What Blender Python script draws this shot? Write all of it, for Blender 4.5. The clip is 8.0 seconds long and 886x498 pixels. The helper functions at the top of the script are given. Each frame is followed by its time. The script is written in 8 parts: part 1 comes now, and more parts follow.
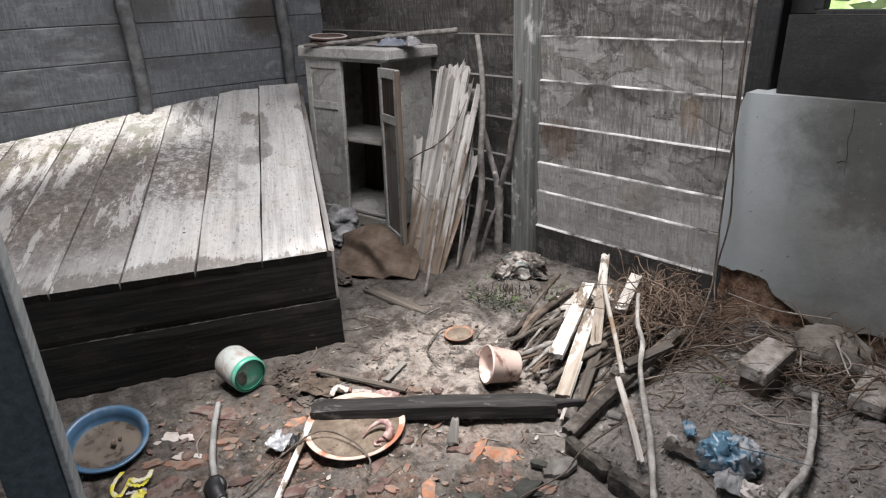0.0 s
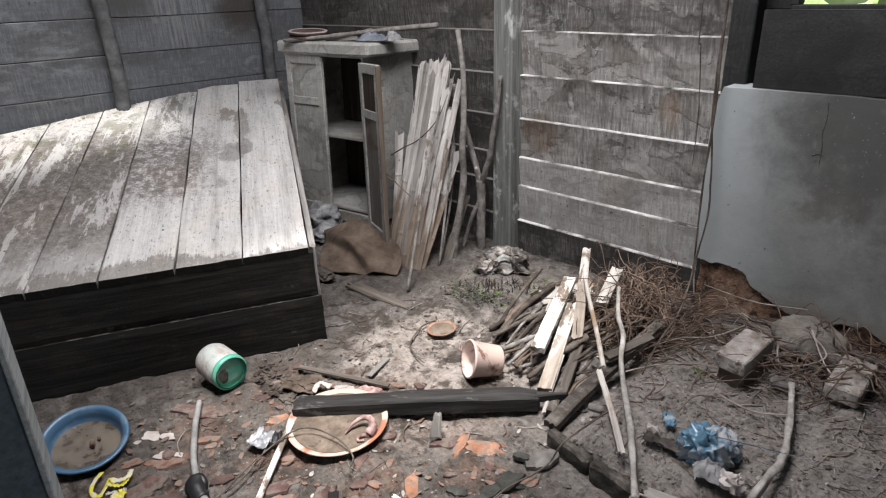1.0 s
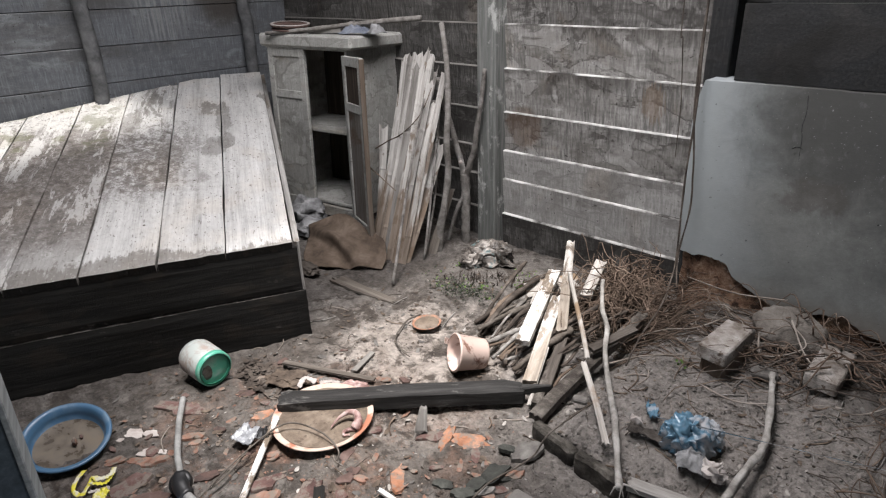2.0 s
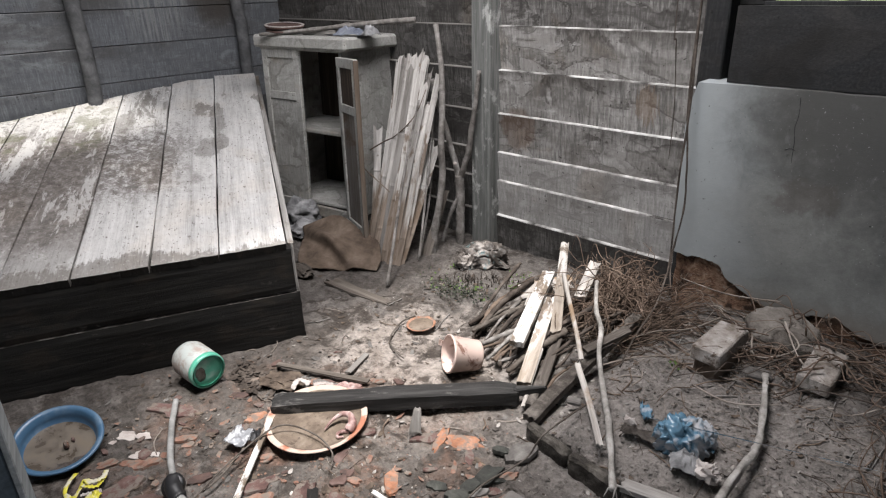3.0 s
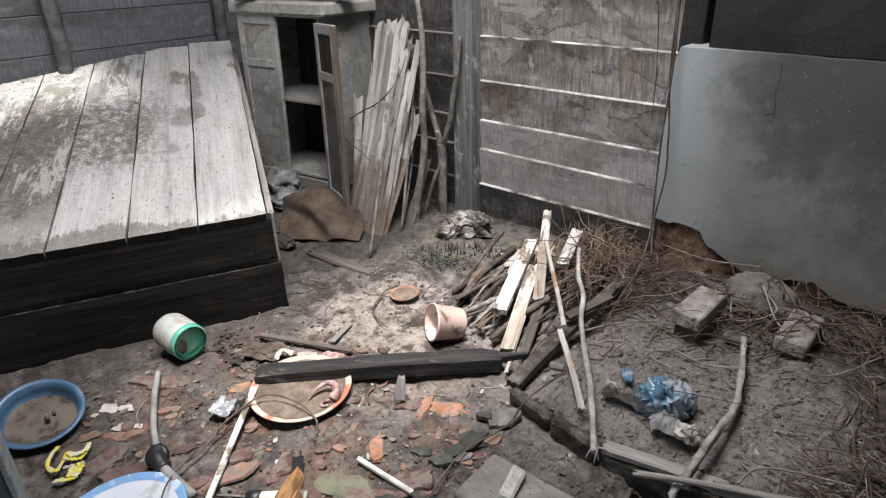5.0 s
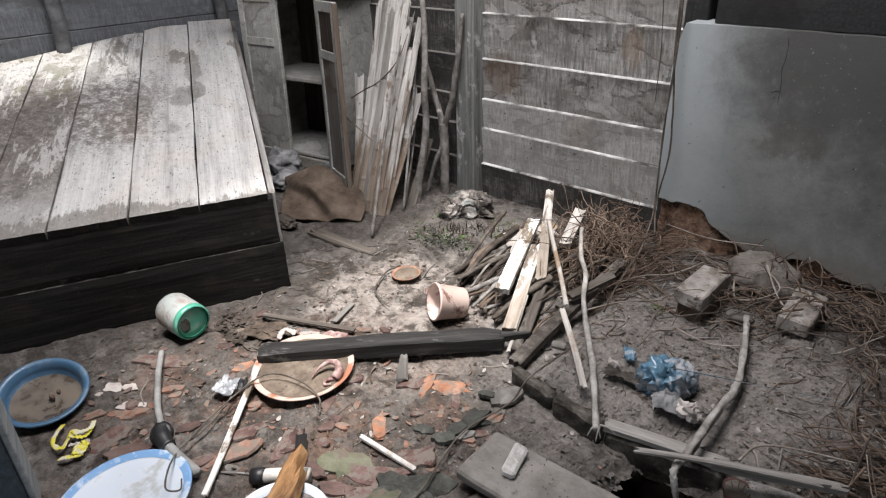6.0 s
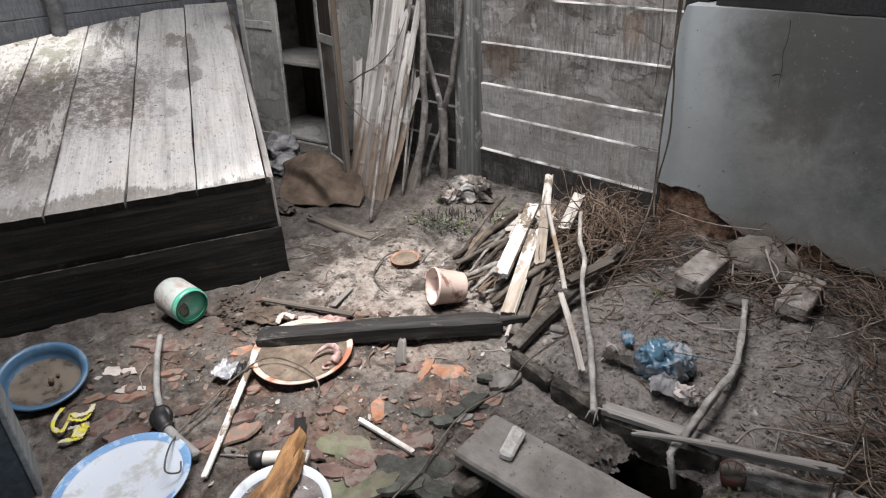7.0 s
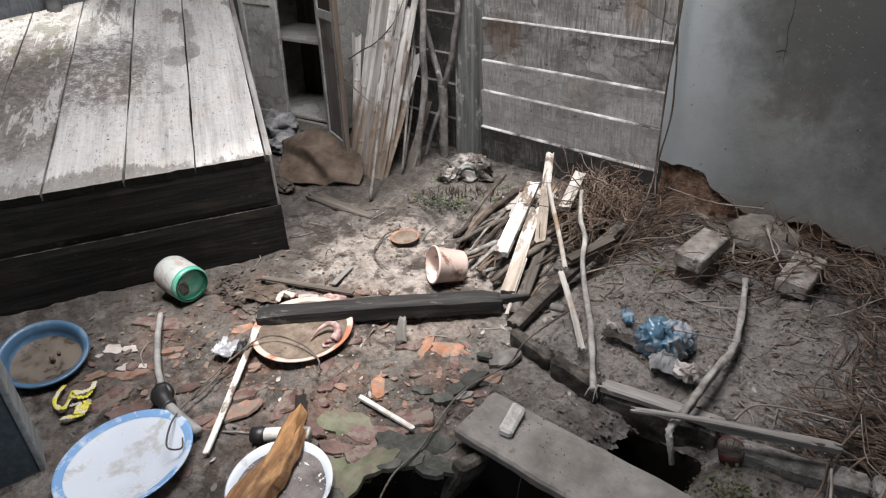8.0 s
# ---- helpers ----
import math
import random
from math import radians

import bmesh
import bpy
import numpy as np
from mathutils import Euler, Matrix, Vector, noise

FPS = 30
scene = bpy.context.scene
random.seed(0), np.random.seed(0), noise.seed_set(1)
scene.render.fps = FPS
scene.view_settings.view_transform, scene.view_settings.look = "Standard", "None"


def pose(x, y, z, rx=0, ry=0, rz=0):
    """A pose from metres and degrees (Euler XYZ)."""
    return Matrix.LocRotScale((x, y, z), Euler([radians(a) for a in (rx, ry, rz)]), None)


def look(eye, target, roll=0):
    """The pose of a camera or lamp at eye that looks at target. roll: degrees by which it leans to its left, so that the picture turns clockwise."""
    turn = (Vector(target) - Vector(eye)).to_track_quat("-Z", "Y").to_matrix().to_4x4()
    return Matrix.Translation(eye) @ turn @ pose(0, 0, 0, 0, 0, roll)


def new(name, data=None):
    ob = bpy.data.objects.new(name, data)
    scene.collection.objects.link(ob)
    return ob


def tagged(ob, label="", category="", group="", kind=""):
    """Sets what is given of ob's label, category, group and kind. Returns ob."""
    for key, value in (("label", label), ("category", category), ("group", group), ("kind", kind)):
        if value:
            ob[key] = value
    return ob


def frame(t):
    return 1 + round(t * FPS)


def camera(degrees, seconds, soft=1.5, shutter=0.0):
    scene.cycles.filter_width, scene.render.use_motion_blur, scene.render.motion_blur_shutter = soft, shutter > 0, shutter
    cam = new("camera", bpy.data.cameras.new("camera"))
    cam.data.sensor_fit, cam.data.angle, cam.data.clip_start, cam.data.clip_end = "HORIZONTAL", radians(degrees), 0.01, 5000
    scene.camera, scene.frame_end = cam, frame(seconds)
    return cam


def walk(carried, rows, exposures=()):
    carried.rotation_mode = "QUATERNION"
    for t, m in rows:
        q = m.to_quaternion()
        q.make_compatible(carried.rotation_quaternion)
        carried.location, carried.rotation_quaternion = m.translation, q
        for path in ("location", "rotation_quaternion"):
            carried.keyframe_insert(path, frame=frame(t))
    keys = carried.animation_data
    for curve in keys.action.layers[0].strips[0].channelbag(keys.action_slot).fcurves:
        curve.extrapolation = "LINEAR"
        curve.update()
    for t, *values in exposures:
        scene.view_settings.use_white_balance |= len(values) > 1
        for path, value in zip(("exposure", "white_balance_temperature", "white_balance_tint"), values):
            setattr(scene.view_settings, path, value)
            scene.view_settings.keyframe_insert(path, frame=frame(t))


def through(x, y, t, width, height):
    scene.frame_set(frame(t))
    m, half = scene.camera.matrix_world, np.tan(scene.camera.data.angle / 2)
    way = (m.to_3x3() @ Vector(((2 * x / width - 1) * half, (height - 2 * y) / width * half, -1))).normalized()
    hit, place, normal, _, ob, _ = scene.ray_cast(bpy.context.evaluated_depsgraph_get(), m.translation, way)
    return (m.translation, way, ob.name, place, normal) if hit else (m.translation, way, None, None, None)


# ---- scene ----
# ---- camera ----
cam = camera(70.98, 8.0, soft=1.2)
# seconds, eye x y z, yaw, pitch, roll
PATH = [
    (0, 0.0000, 0.0000, 1.2622, 46.760, -22.352, -1.873),
    (0.5, 0.0071, 0.0024, 1.2643, 46.061, -22.496, -1.984),
    (1, 0.0071, 0.0050, 1.2593, 45.192, -22.760, -1.742),
    (1.5, 0.0074, 0.0064, 1.2592, 44.202, -23.266, -1.656),
    (1.7, 0.0078, 0.0071, 1.2591, 43.937, -23.370, -1.620),
    (2.8, 0.0105, 0.0109, 1.2583, 43.520, -23.251, -1.430),
    (3, 0.0109, 0.0116, 1.2582, 43.293, -23.251, -1.390),
    (3.5, 0.0099, 0.0121, 1.2560, 42.635, -23.385, -1.242),
    (4, 0.0116, 0.0149, 1.2505, 41.913, -23.975, -1.342),
    (4.5, 0.0120, 0.0159, 1.2481, 41.469, -24.608, -1.234),
    (4.7, 0.0118, 0.0161, 1.2466, 41.530, -25.100, -1.260),
    (5.8, 0.0093, 0.0175, 1.2345, 41.950, -27.355, -1.500),
    (6, 0.0091, 0.0177, 1.2330, 41.950, -27.537, -1.512),
    (6.5, 0.0116, 0.0195, 1.2281, 42.010, -28.055, -1.651),
    (7, 0.0118, 0.0195, 1.2231, 41.942, -28.737, -1.511),
    (7.5, 0.0096, 0.0212, 1.2176, 41.949, -29.603, -1.534),
    (8, 0.0096, 0.0211, 1.2154, 41.996, -30.580, -1.511),
]


def aim(x, y, z, yaw, pitch, roll):
    a, b = radians(yaw), radians(pitch)
    ahead = Vector((-math.sin(a) * math.cos(b), math.cos(a) * math.cos(b), math.sin(b)))
    eye = Vector((x, y, z))
    return look(eye, eye + ahead, roll)


walk(cam, [(t, aim(*row)) for t, *row in PATH])

# ---- light ----
world = bpy.data.worlds.new("world")
scene.world = world
world.use_nodes = True
wn = world.node_tree.nodes
sky = wn.new("ShaderNodeTexSky")
sky.sky_type = "NISHITA"
sky.sun_disc = False
sky.sun_elevation, sky.sun_rotation = radians(86), radians(-25)
world.node_tree.links.new(sky.outputs[0], wn["Background"].inputs[0])
wn["Background"].inputs[1].default_value = 0.10

sun = new("sun", bpy.data.lights.new("sun", "SUN"))
sun.data.energy, sun.data.angle, sun.data.color = 5.0, radians(7), (1.0, 0.96, 0.93)
sun.matrix_basis = look((-1.38, 0.98, 5.0), (-1.70, 1.40, 0.0))

# daylight through the broken roof, out of view; its openings are set to place the light
HOLE = (-1.76, -0.66, 0.26, 2.08)
SLIT = (-3.60, -2.98, -0.40, 1.15)
ROOF = 2.75
opening = new("roof_opening_light", bpy.data.lights.new("roof_opening_light", "AREA"))
opening.data.shape = "RECTANGLE"
opening.data.size, opening.data.size_y = HOLE[1] - HOLE[0], HOLE[3] - HOLE[2]
opening.data.energy, opening.data.color = 118.0, (1.0, 0.964, 0.982)
opening.matrix_basis = Matrix.Translation(((HOLE[0] + HOLE[1]) / 2, (HOLE[2] + HOLE[3]) / 2, ROOF + 0.02))

# fill light from behind the camera, for daylight from a doorway out of view
doorway = new("doorway_light", bpy.data.lights.new("doorway_light", "AREA"))
doorway.data.shape = "RECTANGLE"
doorway.data.size, doorway.data.size_y = 1.3, 2.0
doorway.data.energy, doorway.data.color = 18.5, (0.89, 0.92, 1.0)
doorway.matrix_basis = Matrix.Translation((0.45, -1.70, 1.05)) @ Matrix.Rotation(radians(90), 4, "X")


# ---- tools ----
def rng(seed):
    return random.Random(seed)


def finish(bm, smooth=True):
    bmesh.ops.recalc_face_normals(bm, faces=bm.faces)
    for face in bm.faces:
        face.smooth = smooth
    return bm


def link_mesh(name, bm, material):
    me = bpy.data.meshes.new(name)
    bm.to_mesh(me)
    bm.free()
    for m in material if isinstance(material, (list, tuple)) else [material]:
        me.materials.append(m)
    return me


def part(name, bm, material, parent, label="", at=None):
    """One mesh object under a thing or a part."""
    ob = new(name, link_mesh(name, bm, material))
    ob.parent = parent
    if at is not None:
        ob.matrix_basis = at
    if label:
        ob["label"] = label
    return ob


def thing(name, bm, material, label, category, at=None, group="", kind=""):
    """One top-level mesh."""
    ob = new(name, link_mesh(name, bm, material))
    if at is not None:
        ob.matrix_basis = at
    return tagged(ob, label, category, group, kind)


def holder(name, label, category, at=None, group="", kind=""):
    """An Empty that parents the parts of a thing."""
    ob = new(name)
    ob.empty_display_size = 0.05
    if at is not None:
        ob.matrix_basis = at
    return tagged(ob, label, category, group, kind)


def axes(origin, ahead, up=(0, 0, 1), scale=1.0):
    """A pose with local x along ahead and local z as near up as can be."""
    x = Vector(ahead).normalized()
    z = Vector(up) - Vector(up).dot(x) * x
    z = z.normalized()
    y = z.cross(x)
    m = Matrix((x, y, z)).transposed().to_4x4()
    m.translation = origin
    return m


def slab_bm(sx, sy, sz, bevel=0.004, wear=0.0, cuts=0, seed=0, segments=1):
    """A block round its middle, with soft edges and a worn, uneven surface."""
    bm = bmesh.new()
    bmesh.ops.create_cube(bm, size=1.0)
    bmesh.ops.scale(bm, vec=(sx, sy, sz), verts=bm.verts)
    if bevel:
        bmesh.ops.bevel(bm, geom=list(bm.edges), offset=bevel, segments=segments, profile=0.6, affect="EDGES")
    if cuts:
        bmesh.ops.subdivide_edges(bm, edges=[e for e in bm.edges if e.calc_length() > bevel * 3 + 0.001], cuts=cuts, use_grid_fill=True)
    if wear:
        for v in bm.verts:
            p = v.co * 9 + Vector((seed * 3.1, seed * 1.7, 0))
            v.co += noise.noise_vector(p) * wear
    return finish(bm, smooth=False)


def plank_bm(length, width, thick, seed=0, ragged=0.0, warp=0.0, taper=1.0, steps=16, across=4, edge=0.003):
    """A board along local x from 0 to length, its top at z = thick, with uneven sides and broken ends."""
    bm = bmesh.new()
    o = Vector((seed * 7.3, seed * 2.9, 0))
    top, low = [], []
    for i in range(steps + 1):
        s = i / steps
        w = width * (1 + (taper - 1) * s)
        shift = warp * math.sin(s * 3.1 + seed) + 0.02 * width * noise.noise(o + Vector((s * 6, 3, 0)))
        bow = warp * 0.7 * math.sin(s * 2.4 + seed * 1.3)
        ra, rb = [], []
        for j in range(across + 1):
            u = j / across - 0.5
            x = s * length
            if i in (0, steps) and ragged:
                x += ragged * (noise.noise(o + Vector((u * 7, i * 9, 1))) + 0.5 * noise.noise(o + Vector((u * 23, i * 5, 4))))
            y = u * w + shift + 0.006 * w * noise.noise(o + Vector((s * 20, j * 9, 2)))
            lift = 0.05 * thick * noise.noise(o + Vector((s * 9, u * 5, 7)))
            dip = edge if j in (0, across) or i in (0, steps) else 0
            ra.append(bm.verts.new((x, y, thick - dip + bow + lift)))
            rb.append(bm.verts.new((x, y, bow)))
        top.append(ra)
        low.append(rb)
    for i in range(steps):
        for j in range(across):
            bm.faces.new((top[i][j], top[i + 1][j], top[i + 1][j + 1], top[i][j + 1]))
            bm.faces.new((low[i][j], low[i][j + 1], low[i + 1][j + 1], low[i + 1][j]))
        for j in (0, across):
            bm.faces.new((top[i][j], low[i][j], low[i + 1][j], top[i + 1][j]))
    for i in (0, steps):
        for j in range(across):
            bm.faces.new((top[i][j], top[i][j + 1], low[i][j + 1], low[i][j]))
    finish(bm, smooth=False)
    return bm


def curve_through(points, count):
    """Even points on a smooth curve through the given ones."""
    p = [Vector(q) for q in points]
    if len(p) == 2:
        return [p[0].lerp(p[1], i / (count - 1)) for i in range(count)]
    out = []
    n = len(p) - 1
    for i in range(count):
        s = i / (count - 1) * n
        k = min(int(s), n - 1)
        t = s - k
        a, b, c, d = p[max(k - 1, 0)], p[k], p[k + 1], p[min(k + 2, n)]
        out.append(0.5 * ((2 * b) + (c - a) * t + (2 * a - 5 * b + 4 * c - d) * t * t + (3 * b - a - 3 * c + d) * t ** 3))
    return out


def tube_into(bm, points, radius, tip=None, sides=7, count=None, rough=0.0, seed=0, caps=True):
    """A bent round stick, hose or root along the points."""
    count = count or max(6, 5 * len(points))
    line = curve_through(points, count)
    tip = radius if tip is None else tip
    rings, side = [], None
    for i, p in enumerate(line):
        a = line[max(i - 1, 0)]
        b = line[min(i + 1, count - 1)]
        d = (b - a).normalized() if (b - a).length > 1e-9 else Vector((1, 0, 0))
        if side is None:
            side = d.orthogonal().normalized()
        side = (side - side.dot(d) * d).normalized()
        up = d.cross(side)
        s = i / (count - 1)
        r0 = radius + (tip - radius) * s
        ring = []
        for k in range(sides):
            an = 2 * math.pi * k / sides
            r = r0 * (1 + rough * noise.noise(Vector((s * 14 + seed * 5.1, k * 1.9, seed * 1.0))))
            ring.append(bm.verts.new(p + (side * math.cos(an) + up * math.sin(an)) * r))
        rings.append(ring)
    for a, b in zip(rings, rings[1:]):
        for k in range(sides):
            bm.faces.new((a[k], a[(k + 1) % sides], b[(k + 1) % sides], b[k]))
    if caps:
        bm.faces.new(rings[0][::-1])
        bm.faces.new(rings[-1])


def tube_bm(points, radius, **more):
    bm = bmesh.new()
    tube_into(bm, points, radius, **more)
    return finish(bm)


def lathe_bm(profile, sides=40, squash=0.0, seed=0, smooth=True):
    """A turned shape round local z from (radius, height) pairs."""
    bm = bmesh.new()
    rings = []
    for r, z in profile:
        if r < 1e-6:
            rings.append([bm.verts.new((0, 0, z))])
            continue
        ring = []
        for k in range(sides):
            an = 2 * math.pi * k / sides
            rr = r * (1 + squash * noise.noise(Vector((math.cos(an) * 1.2 + seed, math.sin(an) * 1.2, z * 3))))
            ring.append(bm.verts.new((rr * math.cos(an), rr * math.sin(an), z)))
        rings.append(ring)
    for a, b in zip(rings, rings[1:]):
        for k in range(sides):
            q, w = (k, (k + 1) % sides)
            if len(a) == 1 and len(b) == 1:
                continue
            if len(a) == 1:
                bm.faces.new((a[0], b[q], b[w]))
            elif len(b) == 1:
                bm.faces.new((a[q], a[w], b[0]))
            else:
                bm.faces.new((a[q], a[w], b[w], b[q]))
    return finish(bm, smooth)


# ---- materials ----
def material(name):
    m = bpy.data.materials.new(name)
    m.use_nodes = True
    n = m.node_tree.nodes
    return m, n, m.node_tree.links, n["Principled BSDF"]


def ramp(n, stops):
    c = n.new("ShaderNodeValToRGB")
    e = c.color_ramp.elements
    e[0].position, e[0].color = stops[0][0], (*stops[0][1], 1)
    e[1].position, e[1].color = stops[-1][0], (*stops[-1][1], 1)
    for pos, col in stops[1:-1]:
        k = e.new(pos)
        k.color = (*col, 1)
    return c


def coords(n, l, stretch=(1, 1, 1), world_space=False, vary=True):
    t = n.new("ShaderNodeTexCoord")
    m = n.new("ShaderNodeMapping")
    m.inputs["Scale"].default_value = stretch
    if world_space:
        g = n.new("ShaderNodeNewGeometry")
        l.new(g.outputs["Position"], m.inputs["Vector"])
    else:
        l.new(t.outputs["Object"], m.inputs["Vector"])
        if vary:
            info = n.new("ShaderNodeObjectInfo")
            mul = n.new("ShaderNodeVectorMath")
            mul.operation = "SCALE"
            mul.inputs[0].default_value = (13.0, 7.0, 5.0)
            l.new(info.outputs["Random"], mul.inputs["Scale"])
            l.new(mul.outputs[0], m.inputs["Location"])
    return m


def tex(n, l, where, scale, detail=6.0, rough=0.6, distort=0.0):
    t = n.new("ShaderNodeTexNoise")
    t.inputs["Scale"].default_value = scale
    t.inputs["Detail"].default_value = detail
    t.inputs["Roughness"].default_value = rough
    t.inputs["Distortion"].default_value = distort
    l.new(where.outputs[0], t.inputs["Vector"])
    return t


def blend(n, l, fac, a, b, mode="MIX"):
    m = n.new("ShaderNodeMix")
    m.data_type, m.blend_type = "RGBA", mode
    for sock, v in ((m.inputs[0], fac), (m.inputs[6], a), (m.inputs[7], b)):
        if isinstance(v, (int, float)):
            sock.default_value = v
        elif isinstance(v, tuple):
            sock.default_value = (*v, 1)
        else:
            l.new(v, sock)
    return m.outputs[2]


def mask(n, l, source, lo, hi):
    r = n.new("ShaderNodeMapRange")
    r.interpolation_type = "SMOOTHSTEP"
    r.inputs["From Min"].default_value, r.inputs["From Max"].default_value = lo, hi
    l.new(source, r.inputs["Value"])
    return r.outputs[0]


def relief(n, l, bsdf, height, strength=0.4, distance=0.01):
    b = n.new("ShaderNodeBump")
    b.inputs["Strength"].default_value, b.inputs["Distance"].default_value = strength, distance
    l.new(height, b.inputs["Height"])
    l.new(b.outputs[0], bsdf.inputs["Normal"])


def wood(name, dark, mid, light, stain=None, stain_at=(0.52, 0.66), dust=None, dust_at=(0.5, 0.7), grain=1.0, rough=0.8, bump=0.5, patch=3.0, upright=False, foot=None, reach=0.3):
    """Weathered timber: grain along local x, stains and dust in patches."""
    m, n, l, b = material(name)
    c = coords(n, l, (22 * grain, 22 * grain, 1.3 * grain) if upright else (1.3 * grain, 22 * grain, 22 * grain))
    g = tex(n, l, c, 2.2, 9, 0.68, 0.35)
    fine = tex(n, l, c, 9.0, 4, 0.7)
    col = ramp(n, [(0.28, dark), (0.5, mid), (0.72, light)])
    l.new(g.outputs[0], col.inputs[0])
    out = col.outputs[0]
    out = blend(n, l, 0.35, out, blend(n, l, 1.0, out, fine.outputs[0], "MULTIPLY"))
    c2 = coords(n, l, (1.0, 2.0, 2.0))
    if stain:
        s = tex(n, l, c2, patch, 8, 0.62, 0.4)
        out = blend(n, l, mask(n, l, s.outputs[0], *stain_at), out, stain)
    if dust:
        d = tex(n, l, c2, patch * 1.9, 10, 0.7, 0.2)
        out = blend(n, l, mask(n, l, d.outputs[0], *dust_at), out, dust)
    if foot:
        # the end that stood in the wet has kept its brown skin
        xyz = n.new("ShaderNodeSeparateXYZ")
        l.new(n.new("ShaderNodeTexCoord").outputs["Object"], xyz.inputs[0])
        rag = tex(n, l, coords(n, l, (2.0, 14, 14)), 1.6, 6, 0.6)
        k = n.new("ShaderNodeMath")
        k.operation = "MULTIPLY_ADD"
        l.new(rag.outputs[0], k.inputs[0])
        k.inputs[1].default_value = reach * 3.0
        l.new(xyz.outputs[0], k.inputs[2])
        out = blend(n, l, times(n, l, mask(n, l, k.outputs[0], reach * 2.8, reach * 2.2), 0.85), out, blend(n, l, 1.0, col.outputs[0], foot, "MULTIPLY"))
    info = n.new("ShaderNodeObjectInfo")
    hsv = n.new("ShaderNodeHueSaturation")
    k = n.new("ShaderNodeMapRange")
    k.inputs["To Min"].default_value, k.inputs["To Max"].default_value = 0.85, 1.15
    l.new(info.outputs["Random"], k.inputs["Value"])
    l.new(k.outputs[0], hsv.inputs["Value"])
    l.new(out, hsv.inputs["Color"])
    l.new(hsv.outputs[0], b.inputs["Base Color"])
    b.inputs["Roughness"].default_value = rough
    b.inputs["Specular IOR Level"].default_value = 0.25
    relief(n, l, b, g.outputs[0], bump, 0.006)
    return m


def mottled(name, a, b_, c_=None, scale=6.0, rough=0.85, bump=0.3, distance=0.004, spec=0.25, world_space=False, at=(0.35, 0.65), fleck=None, fleck_at=(0.62, 0.68), metal=0.0):
    """Two or three colours in uneven patches, with fine relief."""
    m, n, l, b = material(name)
    c = coords(n, l, (1, 1, 1), world_space)
    t = tex(n, l, c, scale, 10, 0.66, 0.3)
    stops = [(at[0], a), (at[1], b_)] if c_ is None else [(at[0], a), (0.5, b_), (at[1], c_)]
    r = ramp(n, stops)
    l.new(t.outputs[0], r.inputs[0])
    out = r.outputs[0]
    f = tex(n, l, c, scale * 7, 6, 0.7)
    out = blend(n, l, 0.3, out, blend(n, l, 1.0, out, f.outputs[0], "MULTIPLY"))
    if fleck:
        g = tex(n, l, c, scale * 2.3, 8, 0.7)
        out = blend(n, l, mask(n, l, g.outputs[0], *fleck_at), out, fleck)
    l.new(out, b.inputs["Base Color"])
    b.inputs["Roughness"].default_value = rough
    b.inputs["Metallic"].default_value = metal
    b.inputs["Specular IOR Level"].default_value = spec
    relief(n, l, b, f.outputs[0], bump, distance)
    return m


